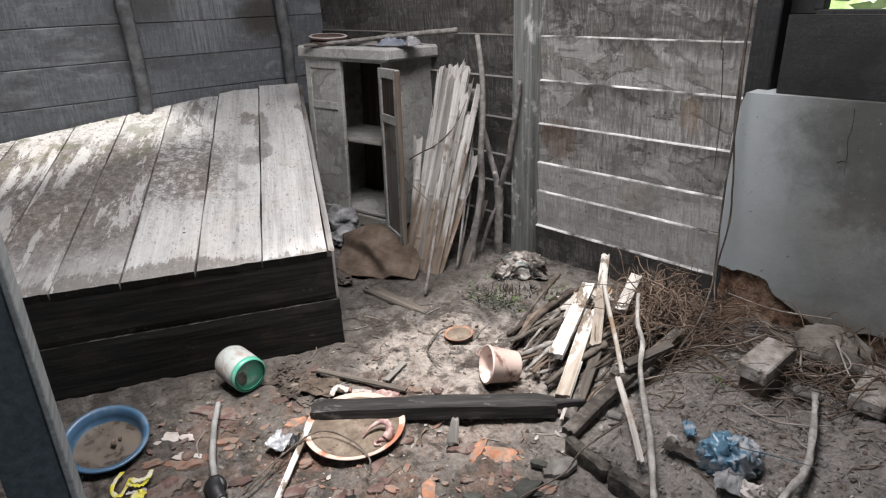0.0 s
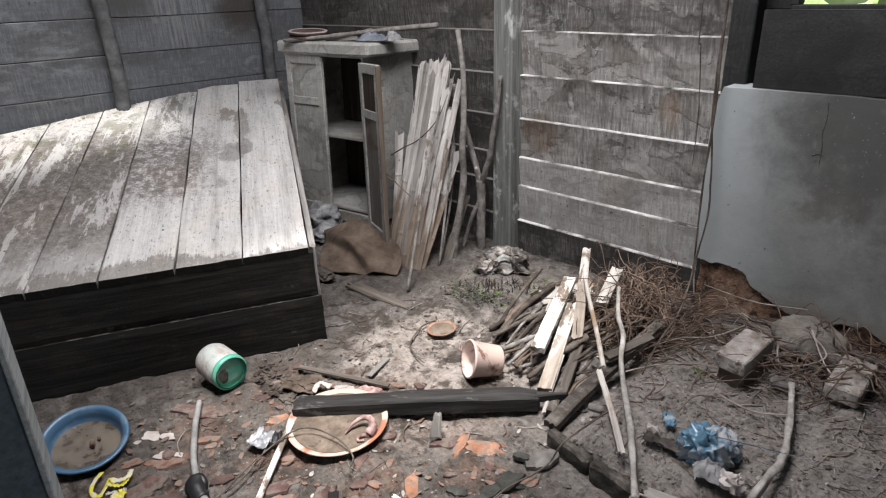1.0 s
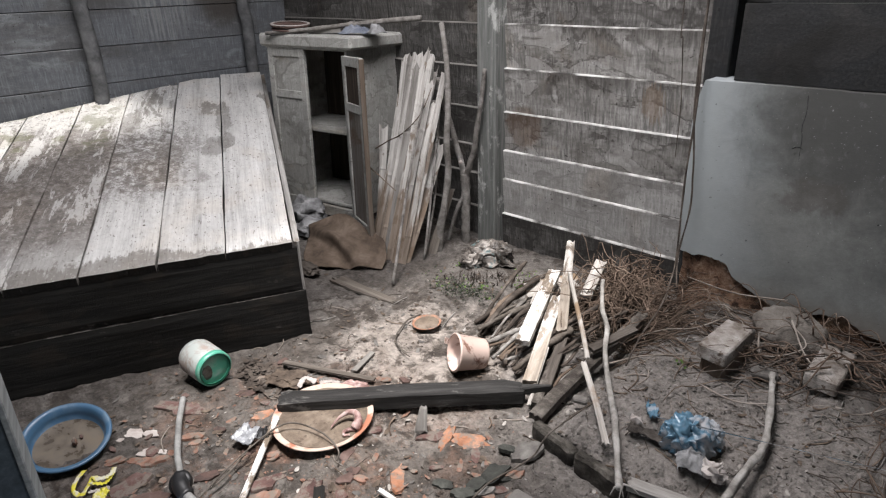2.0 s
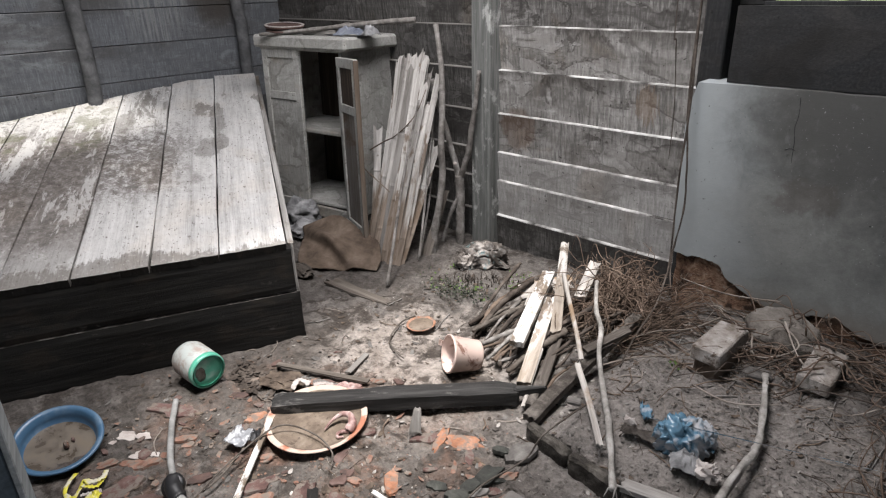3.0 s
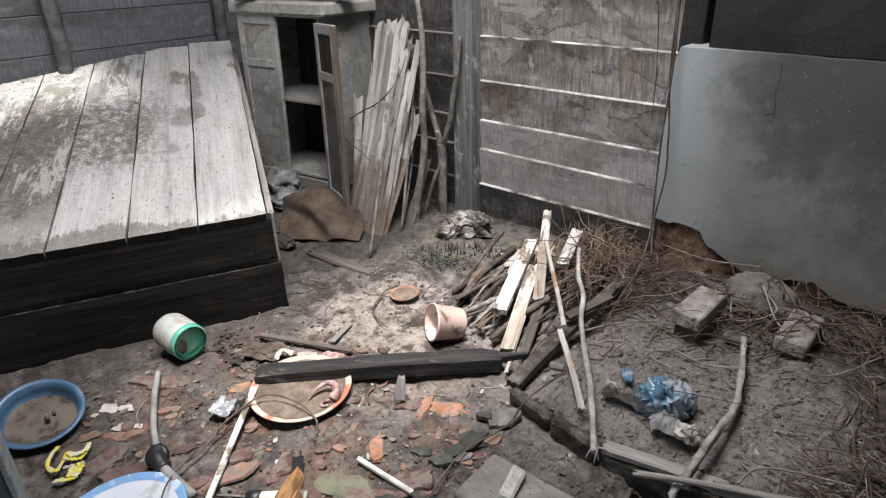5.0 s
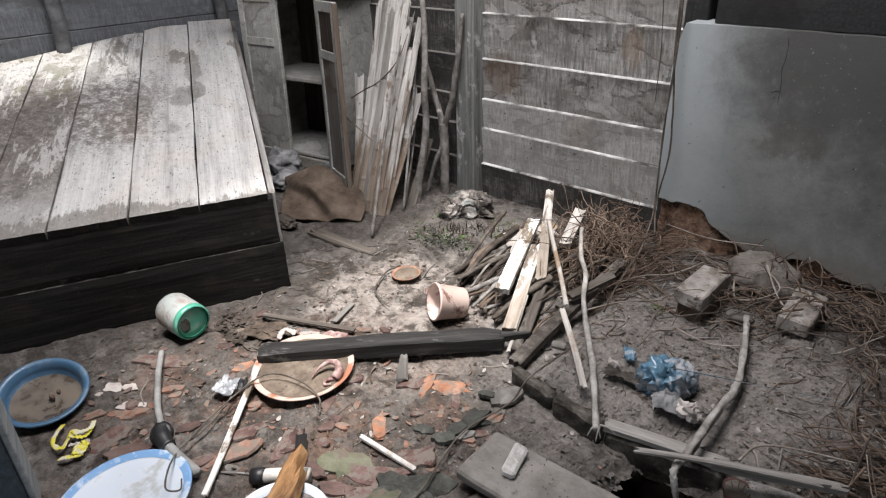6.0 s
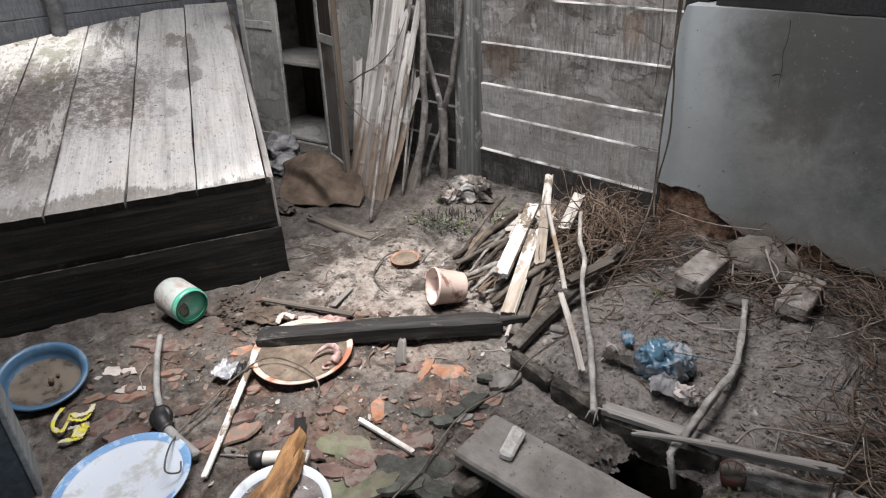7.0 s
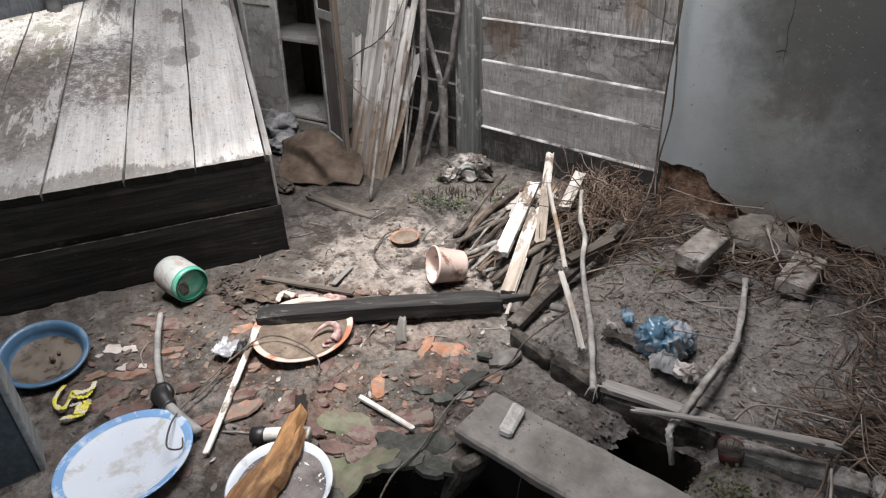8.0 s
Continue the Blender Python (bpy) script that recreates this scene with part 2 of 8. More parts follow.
def earth():
    """Trodden soil: pale sand, brightened in colour for the sun patch, and darker damp soil with rotted litter
    elsewhere.
    """
    m, n, l, b = material("earth")
    c = coords(n, l, (1, 1, 1), True)
    mid = tex(n, l, c, 9, 9, 0.70, 0.2)
    fine = tex(n, l, c, 75, 6, 0.75)
    clod = tex(n, l, c, 26, 8, 0.7, 0.3)
    soil = ramp(n, [(0.3, (0.073, 0.0655, 0.059)), (0.5, (0.165, 0.150, 0.137)), (0.72, (0.30, 0.277, 0.256))])
    l.new(mid.outputs[0], soil.inputs[0])
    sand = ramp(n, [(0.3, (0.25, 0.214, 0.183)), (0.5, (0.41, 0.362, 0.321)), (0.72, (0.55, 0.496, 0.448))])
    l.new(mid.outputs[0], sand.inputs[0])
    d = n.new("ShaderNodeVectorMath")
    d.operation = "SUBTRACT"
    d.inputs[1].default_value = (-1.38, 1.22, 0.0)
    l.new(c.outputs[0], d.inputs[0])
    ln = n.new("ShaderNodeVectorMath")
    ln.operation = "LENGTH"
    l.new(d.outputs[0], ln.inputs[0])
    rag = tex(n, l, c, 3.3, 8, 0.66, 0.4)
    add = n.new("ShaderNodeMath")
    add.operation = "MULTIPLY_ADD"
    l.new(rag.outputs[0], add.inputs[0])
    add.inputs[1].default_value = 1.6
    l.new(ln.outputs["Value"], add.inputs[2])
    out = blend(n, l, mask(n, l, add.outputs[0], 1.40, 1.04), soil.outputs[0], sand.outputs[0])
    damp = tex(n, l, c, 4.7, 9, 0.7, 0.5)
    out = blend(n, l, times(n, l, mask(n, l, damp.outputs[0], 0.51, 0.58), 0.85), out, (0.058, 0.047, 0.039))
    spots = tex(n, l, c, 17, 6, 0.7, 0.4)
    out = blend(n, l, times(n, l, mask(n, l, spots.outputs[0], 0.55, 0.62), 0.7), out, (0.05, 0.041, 0.035))
    ashy = tex(n, l, c, 7.5, 8, 0.7, 0.3)
    out = blend(n, l, times(n, l, mask(n, l, ashy.outputs[0], 0.58, 0.66), 0.4), out, (0.34, 0.30, 0.27))
    def near(spot, lo, hi):
        a = n.new("ShaderNodeVectorMath")
        a.operation = "DISTANCE"
        a.inputs[1].default_value = spot
        l.new(c.outputs[0], a.inputs[0])
        k = n.new("ShaderNodeMath")
        k.operation = "MULTIPLY_ADD"
        l.new(rag.outputs[0], k.inputs[0])
        k.inputs[1].default_value = 0.8
        l.new(a.outputs["Value"], k.inputs[2])
        return mask(n, l, k.outputs[0], hi, lo)
    # spots darkened in the colour, for damp soil and for light falling off
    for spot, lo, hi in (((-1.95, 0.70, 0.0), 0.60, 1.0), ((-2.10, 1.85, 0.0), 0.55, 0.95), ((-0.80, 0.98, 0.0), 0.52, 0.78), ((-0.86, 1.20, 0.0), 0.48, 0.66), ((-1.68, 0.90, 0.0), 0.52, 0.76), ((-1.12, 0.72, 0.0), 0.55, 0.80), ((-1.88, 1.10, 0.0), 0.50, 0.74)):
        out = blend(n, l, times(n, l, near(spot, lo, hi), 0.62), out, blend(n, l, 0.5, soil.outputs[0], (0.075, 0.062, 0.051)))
    # rotted dark bits trodden in among the broken tiles
    out = blend(n, l, times(n, l, mask(n, l, spots.outputs[0], 0.485, 0.56), near((-1.12, 0.82, 0.0), 0.84, 1.10), 0.6), out, (0.062, 0.051, 0.043))
    # dry grey crust on the raised earth, red dust among the broken tiles
    out = blend(n, l, times(n, l, near((-0.50, 1.60, 0.08), 0.75, 1.10), 0.78), out, blend(n, l, 0.6, sand.outputs[0], (0.25, 0.238, 0.226)))
    red = tex(n, l, c, 6.1, 9, 0.72, 0.3)
    out = blend(n, l, times(n, l, mask(n, l, red.outputs[0], 0.46, 0.62), near((-1.30, 0.68, 0.0), 0.70, 1.10), 0.6), out, (0.235, 0.14, 0.10))
    out = blend(n, l, 0.5, out, blend(n, l, 1.0, out, ramp_of(n, l, clod, 0.35, 0.6, 0.3), "MULTIPLY"))
    out = blend(n, l, 0.6, out, blend(n, l, 1.0, out, ramp_of(n, l, fine, 0.32, 0.62, 0.25), "MULTIPLY"))
    l.new(out, b.inputs["Base Color"])
    b.inputs["Roughness"].default_value = 0.92
    b.inputs["Specular IOR Level"].default_value = 0.2
    relief(n, l, b, blend(n, l, 0.5, clod.outputs[0], fine.outputs[0]), 1.0, 0.018)
    return m


def ramp_of(n, l, t, lo=0.3, hi=0.7, dark=0.35):
    r = ramp(n, [(lo, (dark, dark, dark)), (hi, (1, 1, 1))])
    l.new(t.outputs[0], r.inputs[0])
    return r.outputs[0]


def glossy(name, col, rough=0.35, dirt=None, dirt_at=(0.5, 0.65), scale=9.0, through=0.0):
    """Plastic, enamel or glazed ware with dirt."""
    m, n, l, b = material(name)
    c = coords(n, l)
    t = tex(n, l, c, scale, 8, 0.65, 0.3)
    out = blend(n, l, 0.25, col, tuple(min(1, v * 1.25) for v in col))
    if dirt:
        k = mask(n, l, t.outputs[0], *dirt_at)
        out = blend(n, l, k, col, dirt)
        r = blend(n, l, k, (rough, rough, rough), (0.9, 0.9, 0.9))
        l.new(r, b.inputs["Roughness"])
    else:
        b.inputs["Roughness"].default_value = rough
    l.new(out, b.inputs["Base Color"])
    b.inputs["Transmission Weight"].default_value = through
    relief(n, l, b, t.outputs[0], 0.15, 0.003)
    return m


def times(n, l, *values):
    out = values[0]
    for v in values[1:]:
        k = n.new("ShaderNodeMath")
        k.operation = "MULTIPLY"
        l.new(out, k.inputs[0])
        if isinstance(v, (int, float)):
            k.inputs[1].default_value = v
        else:
            l.new(v, k.inputs[1])
        out = k.outputs[0]
    return out


def axis_of(n, l, source, k):
    """One coordinate of a vector, 0 to 2."""
    x = n.new("ShaderNodeSeparateXYZ")
    l.new(source, x.inputs[0])
    return x.outputs[k]


def wavy(n, l, value, t, reach):
    """A value made uneven by a noise, by reach to either side."""
    a = n.new("ShaderNodeMath")
    a.operation = "MULTIPLY_ADD"
    l.new(t.outputs[0], a.inputs[0])
    a.inputs[1].default_value = 2.0 * reach
    l.new(value, a.inputs[2])
    b = n.new("ShaderNodeMath")
    b.operation = "SUBTRACT"
    l.new(a.outputs[0], b.inputs[0])
    b.inputs[1].default_value = reach
    return b.outputs[0]


def along_of(n, l, origin, way):
    """How far a point of the world lies from origin along a direction."""
    g = n.new("ShaderNodeNewGeometry")
    d = n.new("ShaderNodeVectorMath")
    d.operation = "SUBTRACT"
    d.inputs[1].default_value = origin
    l.new(g.outputs["Position"], d.inputs[0])
    k = n.new("ShaderNodeVectorMath")
    k.operation = "DOT_PRODUCT"
    k.inputs[1].default_value = way
    l.new(d.outputs[0], k.inputs[0])
    return k.outputs["Value"]


def blot(n, l, spot, radii, t, rag, lo=1.0, hi=0.8, place=None):
    """An uneven round patch in the world, or in a plane of its own: 1 inside, 0 outside."""
    g = place or n.new("ShaderNodeNewGeometry")
    d = n.new("ShaderNodeVectorMath")
    d.operation = "SUBTRACT"
    d.inputs[1].default_value = spot
    l.new(g.outputs[0], d.inputs[0])
    k = n.new("ShaderNodeVectorMath")
    k.operation = "DIVIDE"
    k.inputs[1].default_value = radii
    l.new(d.outputs[0], k.inputs[0])
    ln = n.new("ShaderNodeVectorMath")
    ln.operation = "LENGTH"
    l.new(k.outputs[0], ln.inputs[0])
    return mask(n, l, wavy(n, l, ln.outputs["Value"], t, rag), lo, hi)


def wall_wood(name, dark, mid, light, ring, soot, streak=0.5, rough=0.82, lines=0.6, drip=0.0, rusty=False, sooted=False):
    """Old wall boards: brushed vertical weathering, soot in blots, broken water lines, runs from above."""
    m, n, l, b = material(name)
    brush = tex(n, l, coords(n, l, (75, 75, 8)), 1.6, 7, 0.66, 0.2)
    grain = tex(n, l, coords(n, l, (3, 45, 45)), 1.6, 6, 0.65, 0.2)
    grit = tex(n, l, coords(n, l), 120, 4, 0.7)
    col = ramp(n, [(0.3, dark), (0.52, mid), (0.75, light)])
    l.new(blend(n, l, 0.22, brush.outputs[0], grain.outputs[0]), col.inputs[0])
    out = col.outputs[0]
    c2 = coords(n, l, (1.0, 1.0, 1.9))
    cloud = tex(n, l, c2, 2.6, 9, 0.66, 0.6)
    out = blend(n, l, times(n, l, mask(n, l, cloud.outputs[0], 0.50, 0.64), 0.7), out, soot)
    pale = tex(n, l, coords(n, l, (1.4, 1.4, 3.0)), 3.4, 9, 0.70, 0.4)
    out = blend(n, l, times(n, l, mask(n, l, pale.outputs[0], 0.54, 0.66), 0.55), out, light)
    # dried water: dark scalloped rims with a fading inside
    water = tex(n, l, coords(n, l, (0.75, 1.0, 1.3)), 3.3, 5, 0.55, 0.5)
    some = tex(n, l, c2, 2.2, 3, 0.5)
    out = blend(n, l, times(n, l, mask(n, l, water.outputs[0], 0.498, 0.510), mask(n, l, some.outputs[0], 0.38, 0.50), lines, 0.42), out, soot)
    out = blend(n, l, times(n, l, mask(n, l, water.outputs[0], 0.482, 0.500), mask(n, l, water.outputs[0], 0.540, 0.502), mask(n, l, some.outputs[0], 0.40, 0.50), mask(n, l, brush.outputs[0], 0.34, 0.56), lines, 0.8), out, ring)
    where0 = tex(n, l, c2, 1.9, 3, 0.5)
    high = tex(n, l, coords(n, l, (0.8, 1.0, 1.4)), 5.2, 5, 0.55, 0.6)
    out = blend(n, l, times(n, l, mask(n, l, high.outputs[0], 0.540, 0.552), mask(n, l, where0.outputs[0], 0.44, 0.55), lines, 0.35), out, light)
    out = blend(n, l, times(n, l, mask(n, l, high.outputs[0], 0.524, 0.541), mask(n, l, high.outputs[0], 0.572, 0.543), mask(n, l, where0.outputs[0], 0.45, 0.55), mask(n, l, brush.outputs[0], 0.34, 0.56), lines, 0.5), out, ring)
    rust = tex(n, l, coords(n, l, (1.0, 1.0, 1.3)), 2.7, 7, 0.6, 0.5)
    out = blend(n, l, times(n, l, mask(n, l, rust.outputs[0], 0.56, 0.69), lines, 0.45), out, blend(n, l, 1.0, out, (0.92, 0.72, 0.52), "MULTIPLY"))
    runs = tex(n, l, coords(n, l, (34, 34, 1.3)), 1.6, 7, 0.68, 0.15)
    where = tex(n, l, c2, 1.5, 4, 0.5)
    out = blend(n, l, times(n, l, mask(n, l, runs.outputs[0], 0.48, 0.64), mask(n, l, where.outputs[0], 0.38, 0.58), streak), out, dark)
    if drip:
        # soot washed down from the ledge above, board by board
        z = axis_of(n, l, n.new("ShaderNodeTexCoord").outputs["Object"], 2)
        thin = tex(n, l, coords(n, l, (48, 48, 0.6)), 1.5, 5, 0.7)
        k = wavy(n, l, wavy(n, l, z, thin, 0.09), some, 0.16)
        out = blend(n, l, times(n, l, mask(n, l, k, 0.13, 0.22), drip), out, ring)
    if rusty:
        out = blend(n, l, times(n, l, blot(n, l, (-1.097, 2.38, 0.785), (0.060, 0.5, 0.098), brush, 0.9, 0.9, 0.6), 0.42), out, (0.20, 0.135, 0.085))
        out = blend(n, l, times(n, l, blot(n, l, (-1.72, 2.38, 0.62), (0.10, 0.5, 0.10), cloud, 0.8), 0.5), out, (0.12, 0.075, 0.05))
    if sooted:
        # brown smoke stains by the corner, pale runs beside them
        out = blend(n, l, times(n, l, blot(n, l, (-3.62, 1.98, 1.16), (0.5, 0.20, 0.17), cloud, 0.8, 1.2, 0.3), 0.8), out, (0.042, 0.035, 0.028))
        out = blend(n, l, times(n, l, blot(n, l, (-3.62, 1.30, 1.28), (0.5, 0.22, 0.16), cloud, 0.9, 1.2, 0.4), 0.6), out, (0.06, 0.055, 0.05))
        out = blend(n, l, times(n, l, mask(n, l, runs.outputs[0], 0.46, 0.58), blot(n, l, (-3.62, 1.60, 1.22), (0.5, 0.20, 0.30), cloud, 0.6, 1.1, 0.5), 0.5), out, (0.25, 0.255, 0.25))
        out = blend(n, l, times(n, l, mask(n, l, pale.outputs[0], 0.46, 0.60), blot(n, l, (-3.62, 0.80, 1.06), (0.5, 0.42, 0.30), cloud, 0.6, 1.1, 0.5), 0.4), out, (0.25, 0.265, 0.275))
    speck = tex(n, l, coords(n, l), 55, 3, 0.6)
    out = blend(n, l, times(n, l, mask(n, l, speck.outputs[0], 0.66, 0.70), 0.8), out, ring)
    out = blend(n, l, 0.22, out, blend(n, l, 1.0, out, ramp_of(n, l, grit, 0.32, 0.62, 0.3), "MULTIPLY"))
    l.new(out, b.inputs["Base Color"])
    b.inputs["Roughness"].default_value = rough
    b.inputs["Specular IOR Level"].default_value = 0.2
    relief(n, l, b, blend(n, l, 0.5, brush.outputs[0], cloud.outputs[0]), 0.6, 0.006)
    return m


def platform_top():
    """Bleached planks: brushed grain, damp streaks along them, drying mud over the middle ones, wet front ends."""
    m, n, l, b = material("bleached_planks")
    grain = tex(n, l, coords(n, l, (2.2, 52, 52)), 2.0, 9, 0.74, 0.25)
    broad = tex(n, l, coords(n, l, (0.8, 9, 9)), 1.5, 6, 0.6, 0.2)
    col = ramp(n, [(0.32, (0.25, 0.247, 0.24)), (0.5, (0.475, 0.47, 0.457)), (0.70, (0.63, 0.625, 0.61))])
    l.new(blend(n, l, 0.5, grain.outputs[0], broad.outputs[0]), col.inputs[0])
    out = col.outputs[0]
    w = coords(n, l, (1, 1, 1), True)
    long = tex(n, l, coords(n, l, (1.5, 11.0, 11.0)), 1.7, 9, 0.70, 0.3)
    rag = tex(n, l, coords(n, l, (3.0, 7.0, 7.0)), 1.9, 10, 0.74, 0.3)
    clot = tex(n, l, w, 26, 8, 0.78, 0.2)
    # s runs from plank to plank, u up each plank
    s = along_of(n, l, (-1.848, 1.150, 0.397), (-0.4958, -0.8732, 0.0175))
    u = along_of(n, l, (-1.848, 1.150, 0.397), (-0.8925, 0.4120, 0.2034))
    su = n.new("ShaderNodeCombineXYZ")
    l.new(s, su.inputs[0])
    l.new(u, su.inputs[1])
    # grey damp that has dried from its edges, in long streaks
    streak = tex(n, l, coords(n, l, (1.3, 5.5, 5.5)), 1.9, 11, 0.70, 0.35)
    where = tex(n, l, w, 1.7, 4, 0.5)
    damp = (0.155, 0.147, 0.135)
    out = blend(n, l, times(n, l, mask(n, l, streak.outputs[0], 0.55, 0.595), mask(n, l, where.outputs[0], 0.44, 0.56), mask(n, l, u, 0.5, 0.9), 0.75), out, damp)
    out = blend(n, l, times(n, l, mask(n, l, long.outputs[0], 0.53, 0.58), mask(n, l, s, 0.44, 0.50), mask(n, l, s, 0.95, 0.70), mask(n, l, u, 1.02, 1.20), 0.85), out, damp)
    for spot, radii in (((0.225, 1.22, 0), (0.045, 0.20, 1)), ((0.265, 0.90, 0), (0.07, 0.12, 1)), ((0.47, 0.86, 0), (0.06, 0.13, 1)), ((0.66, 1.30, 0), (0.06, 0.16, 1)), ((0.215, 0.95, 0), (0.04, 0.10, 1))):
        out = blend(n, l, times(n, l, blot(n, l, spot, radii, rag, 0.95, 0.95, 0.82, su), 0.62), out, (0.18, 0.172, 0.158))
    # mud
    mud = ramp(n, [(0.36, (0.085, 0.074, 0.066)), (0.5, (0.155, 0.139, 0.127)), (0.60, (0.225, 0.207, 0.192)), (0.68, (0.36, 0.34, 0.322))])
    l.new(clot.outputs[0], mud.inputs[0])
    out = blend(n, l, times(n, l, mask(n, l, s, 0.690, 0.704), mask(n, l, wavy(n, l, u, long, 0.3), 0.75, 0.45), 0.6), out, (0.20, 0.19, 0.176))
    full = times(n, l, mask(n, l, s, 0.690, 0.704), mask(n, l, wavy(n, l, u, rag, 0.35), 0.10, 0.34), mask(n, l, wavy(n, l, u, long, 0.8), 1.62, 1.12))
    out = blend(n, l, times(n, l, full, 0.88), out, mud.outputs[0])
    bare = tex(n, l, coords(n, l, (1.1, 6.0, 6.0)), 2.3, 11, 0.72, 0.3)
    some = times(n, l, mask(n, l, wavy(n, l, s, rag, 0.30), 0.26, 0.52), mask(n, l, wavy(n, l, u, rag, 0.45), 0.42, 0.66), mask(n, l, wavy(n, l, u, clot, 0.5), 1.22, 1.0), mask(n, l, clot.outputs[0], 0.60, 0.47))
    out = blend(n, l, times(n, l, some, 0.85), out, mud.outputs[0])
    # wet front ends
    back = n.new("ShaderNodeMath")
    back.operation = "SUBTRACT"
    l.new(wavy(n, l, wavy(n, l, u, rag, 0.13), grain, 0.05), back.inputs[0])
    l.new(times(n, l, mask(n, l, wavy(n, l, s, rag, 0.15), 0.22, 0.50), 0.060), back.inputs[1])
    out = blend(n, l, times(n, l, mask(n, l, back.outputs[0], 0.024, 0.004), 0.75), out, (0.16, 0.147, 0.132))
    lime = tex(n, l, coords(n, l, (2.2, 5.0, 5.0)), 2.2, 9, 0.7, 0.3)
    out = blend(n, l, times(n, l, mask(n, l, lime.outputs[0], 0.57, 0.68), 0.5), out, (0.53, 0.525, 0.51))
    out = blend(n, l, 0.22, out, blend(n, l, 1.0, out, ramp_of(n, l, clot, 0.36, 0.58, 0.35), "MULTIPLY"))
    grains = tex(n, l, w, 85, 3, 0.6)
    far = times(n, l, mask(n, l, wavy(n, l, s, rag, 0.25), 0.10, 0.60), mask(n, l, wavy(n, l, u, rag, 0.45), 0.25, 0.65), mask(n, l, u, 1.5, 1.0))
    out = blend(n, l, times(n, l, mask(n, l, grains.outputs[0], 0.52, 0.56), far, 0.45), out, (0.13, 0.112, 0.096))
    out = blend(n, l, times(n, l, mask(n, l, bare.outputs[0], 0.525, 0.548), mask(n, l, s, 0.690, 0.704), mask(n, l, wavy(n, l, u, rag, 0.5), 0.62, 0.95), 0.75), out, (0.47, 0.462, 0.445))
    out = blend(n, l, times(n, l, mask(n, l, bare.outputs[0], 0.560, 0.580), mask(n, l, s, 0.690, 0.704), 0.7), out, (0.47, 0.462, 0.445))
    bright = tex(n, l, w, 62, 3, 0.6)
    out = blend(n, l, times(n, l, mask(n, l, bright.outputs[0], 0.60, 0.65), 0.25), out, (0.56, 0.55, 0.53))
    # pale peeling back ends with moss
    ends = times(n, l, mask(n, l, s, 0.68, 0.72), mask(n, l, wavy(n, l, u, rag, 0.30), 1.24, 1.34))
    out = blend(n, l, times(n, l, ends, mask(n, l, clot.outputs[0], 0.40, 0.50), 0.7), out, (0.52, 0.51, 0.48))
    moss = tex(n, l, w, 6.2, 7, 0.66)
    out = blend(n, l, times(n, l, mask(n, l, moss.outputs[0], 0.52, 0.60), mask(n, l, s, 0.68, 0.80), mask(n, l, u, 0.85, 1.15), 0.6), out, (0.115, 0.118, 0.066))
    speck = tex(n, l, coords(n, l, (30, 75, 75)), 1.2, 4, 0.65)
    out = blend(n, l, times(n, l, mask(n, l, speck.outputs[0], 0.61, 0.67), 0.7), out, (0.11, 0.095, 0.083))
    tan = tex(n, l, w, 3.4, 6, 0.6)
    out = blend(n, l, times(n, l, mask(n, l, tan.outputs[0], 0.52, 0.66), 0.22), out, blend(n, l, 1.0, out, (1.0, 0.86, 0.70), "MULTIPLY"))
    l.new(out, b.inputs["Base Color"])
    b.inputs["Roughness"].default_value = 0.75
    b.inputs["Specular IOR Level"].default_value = 0.25
    relief(n, l, b, blend(n, l, 0.5, grain.outputs[0], clot.outputs[0]), 0.75, 0.008)
    return m


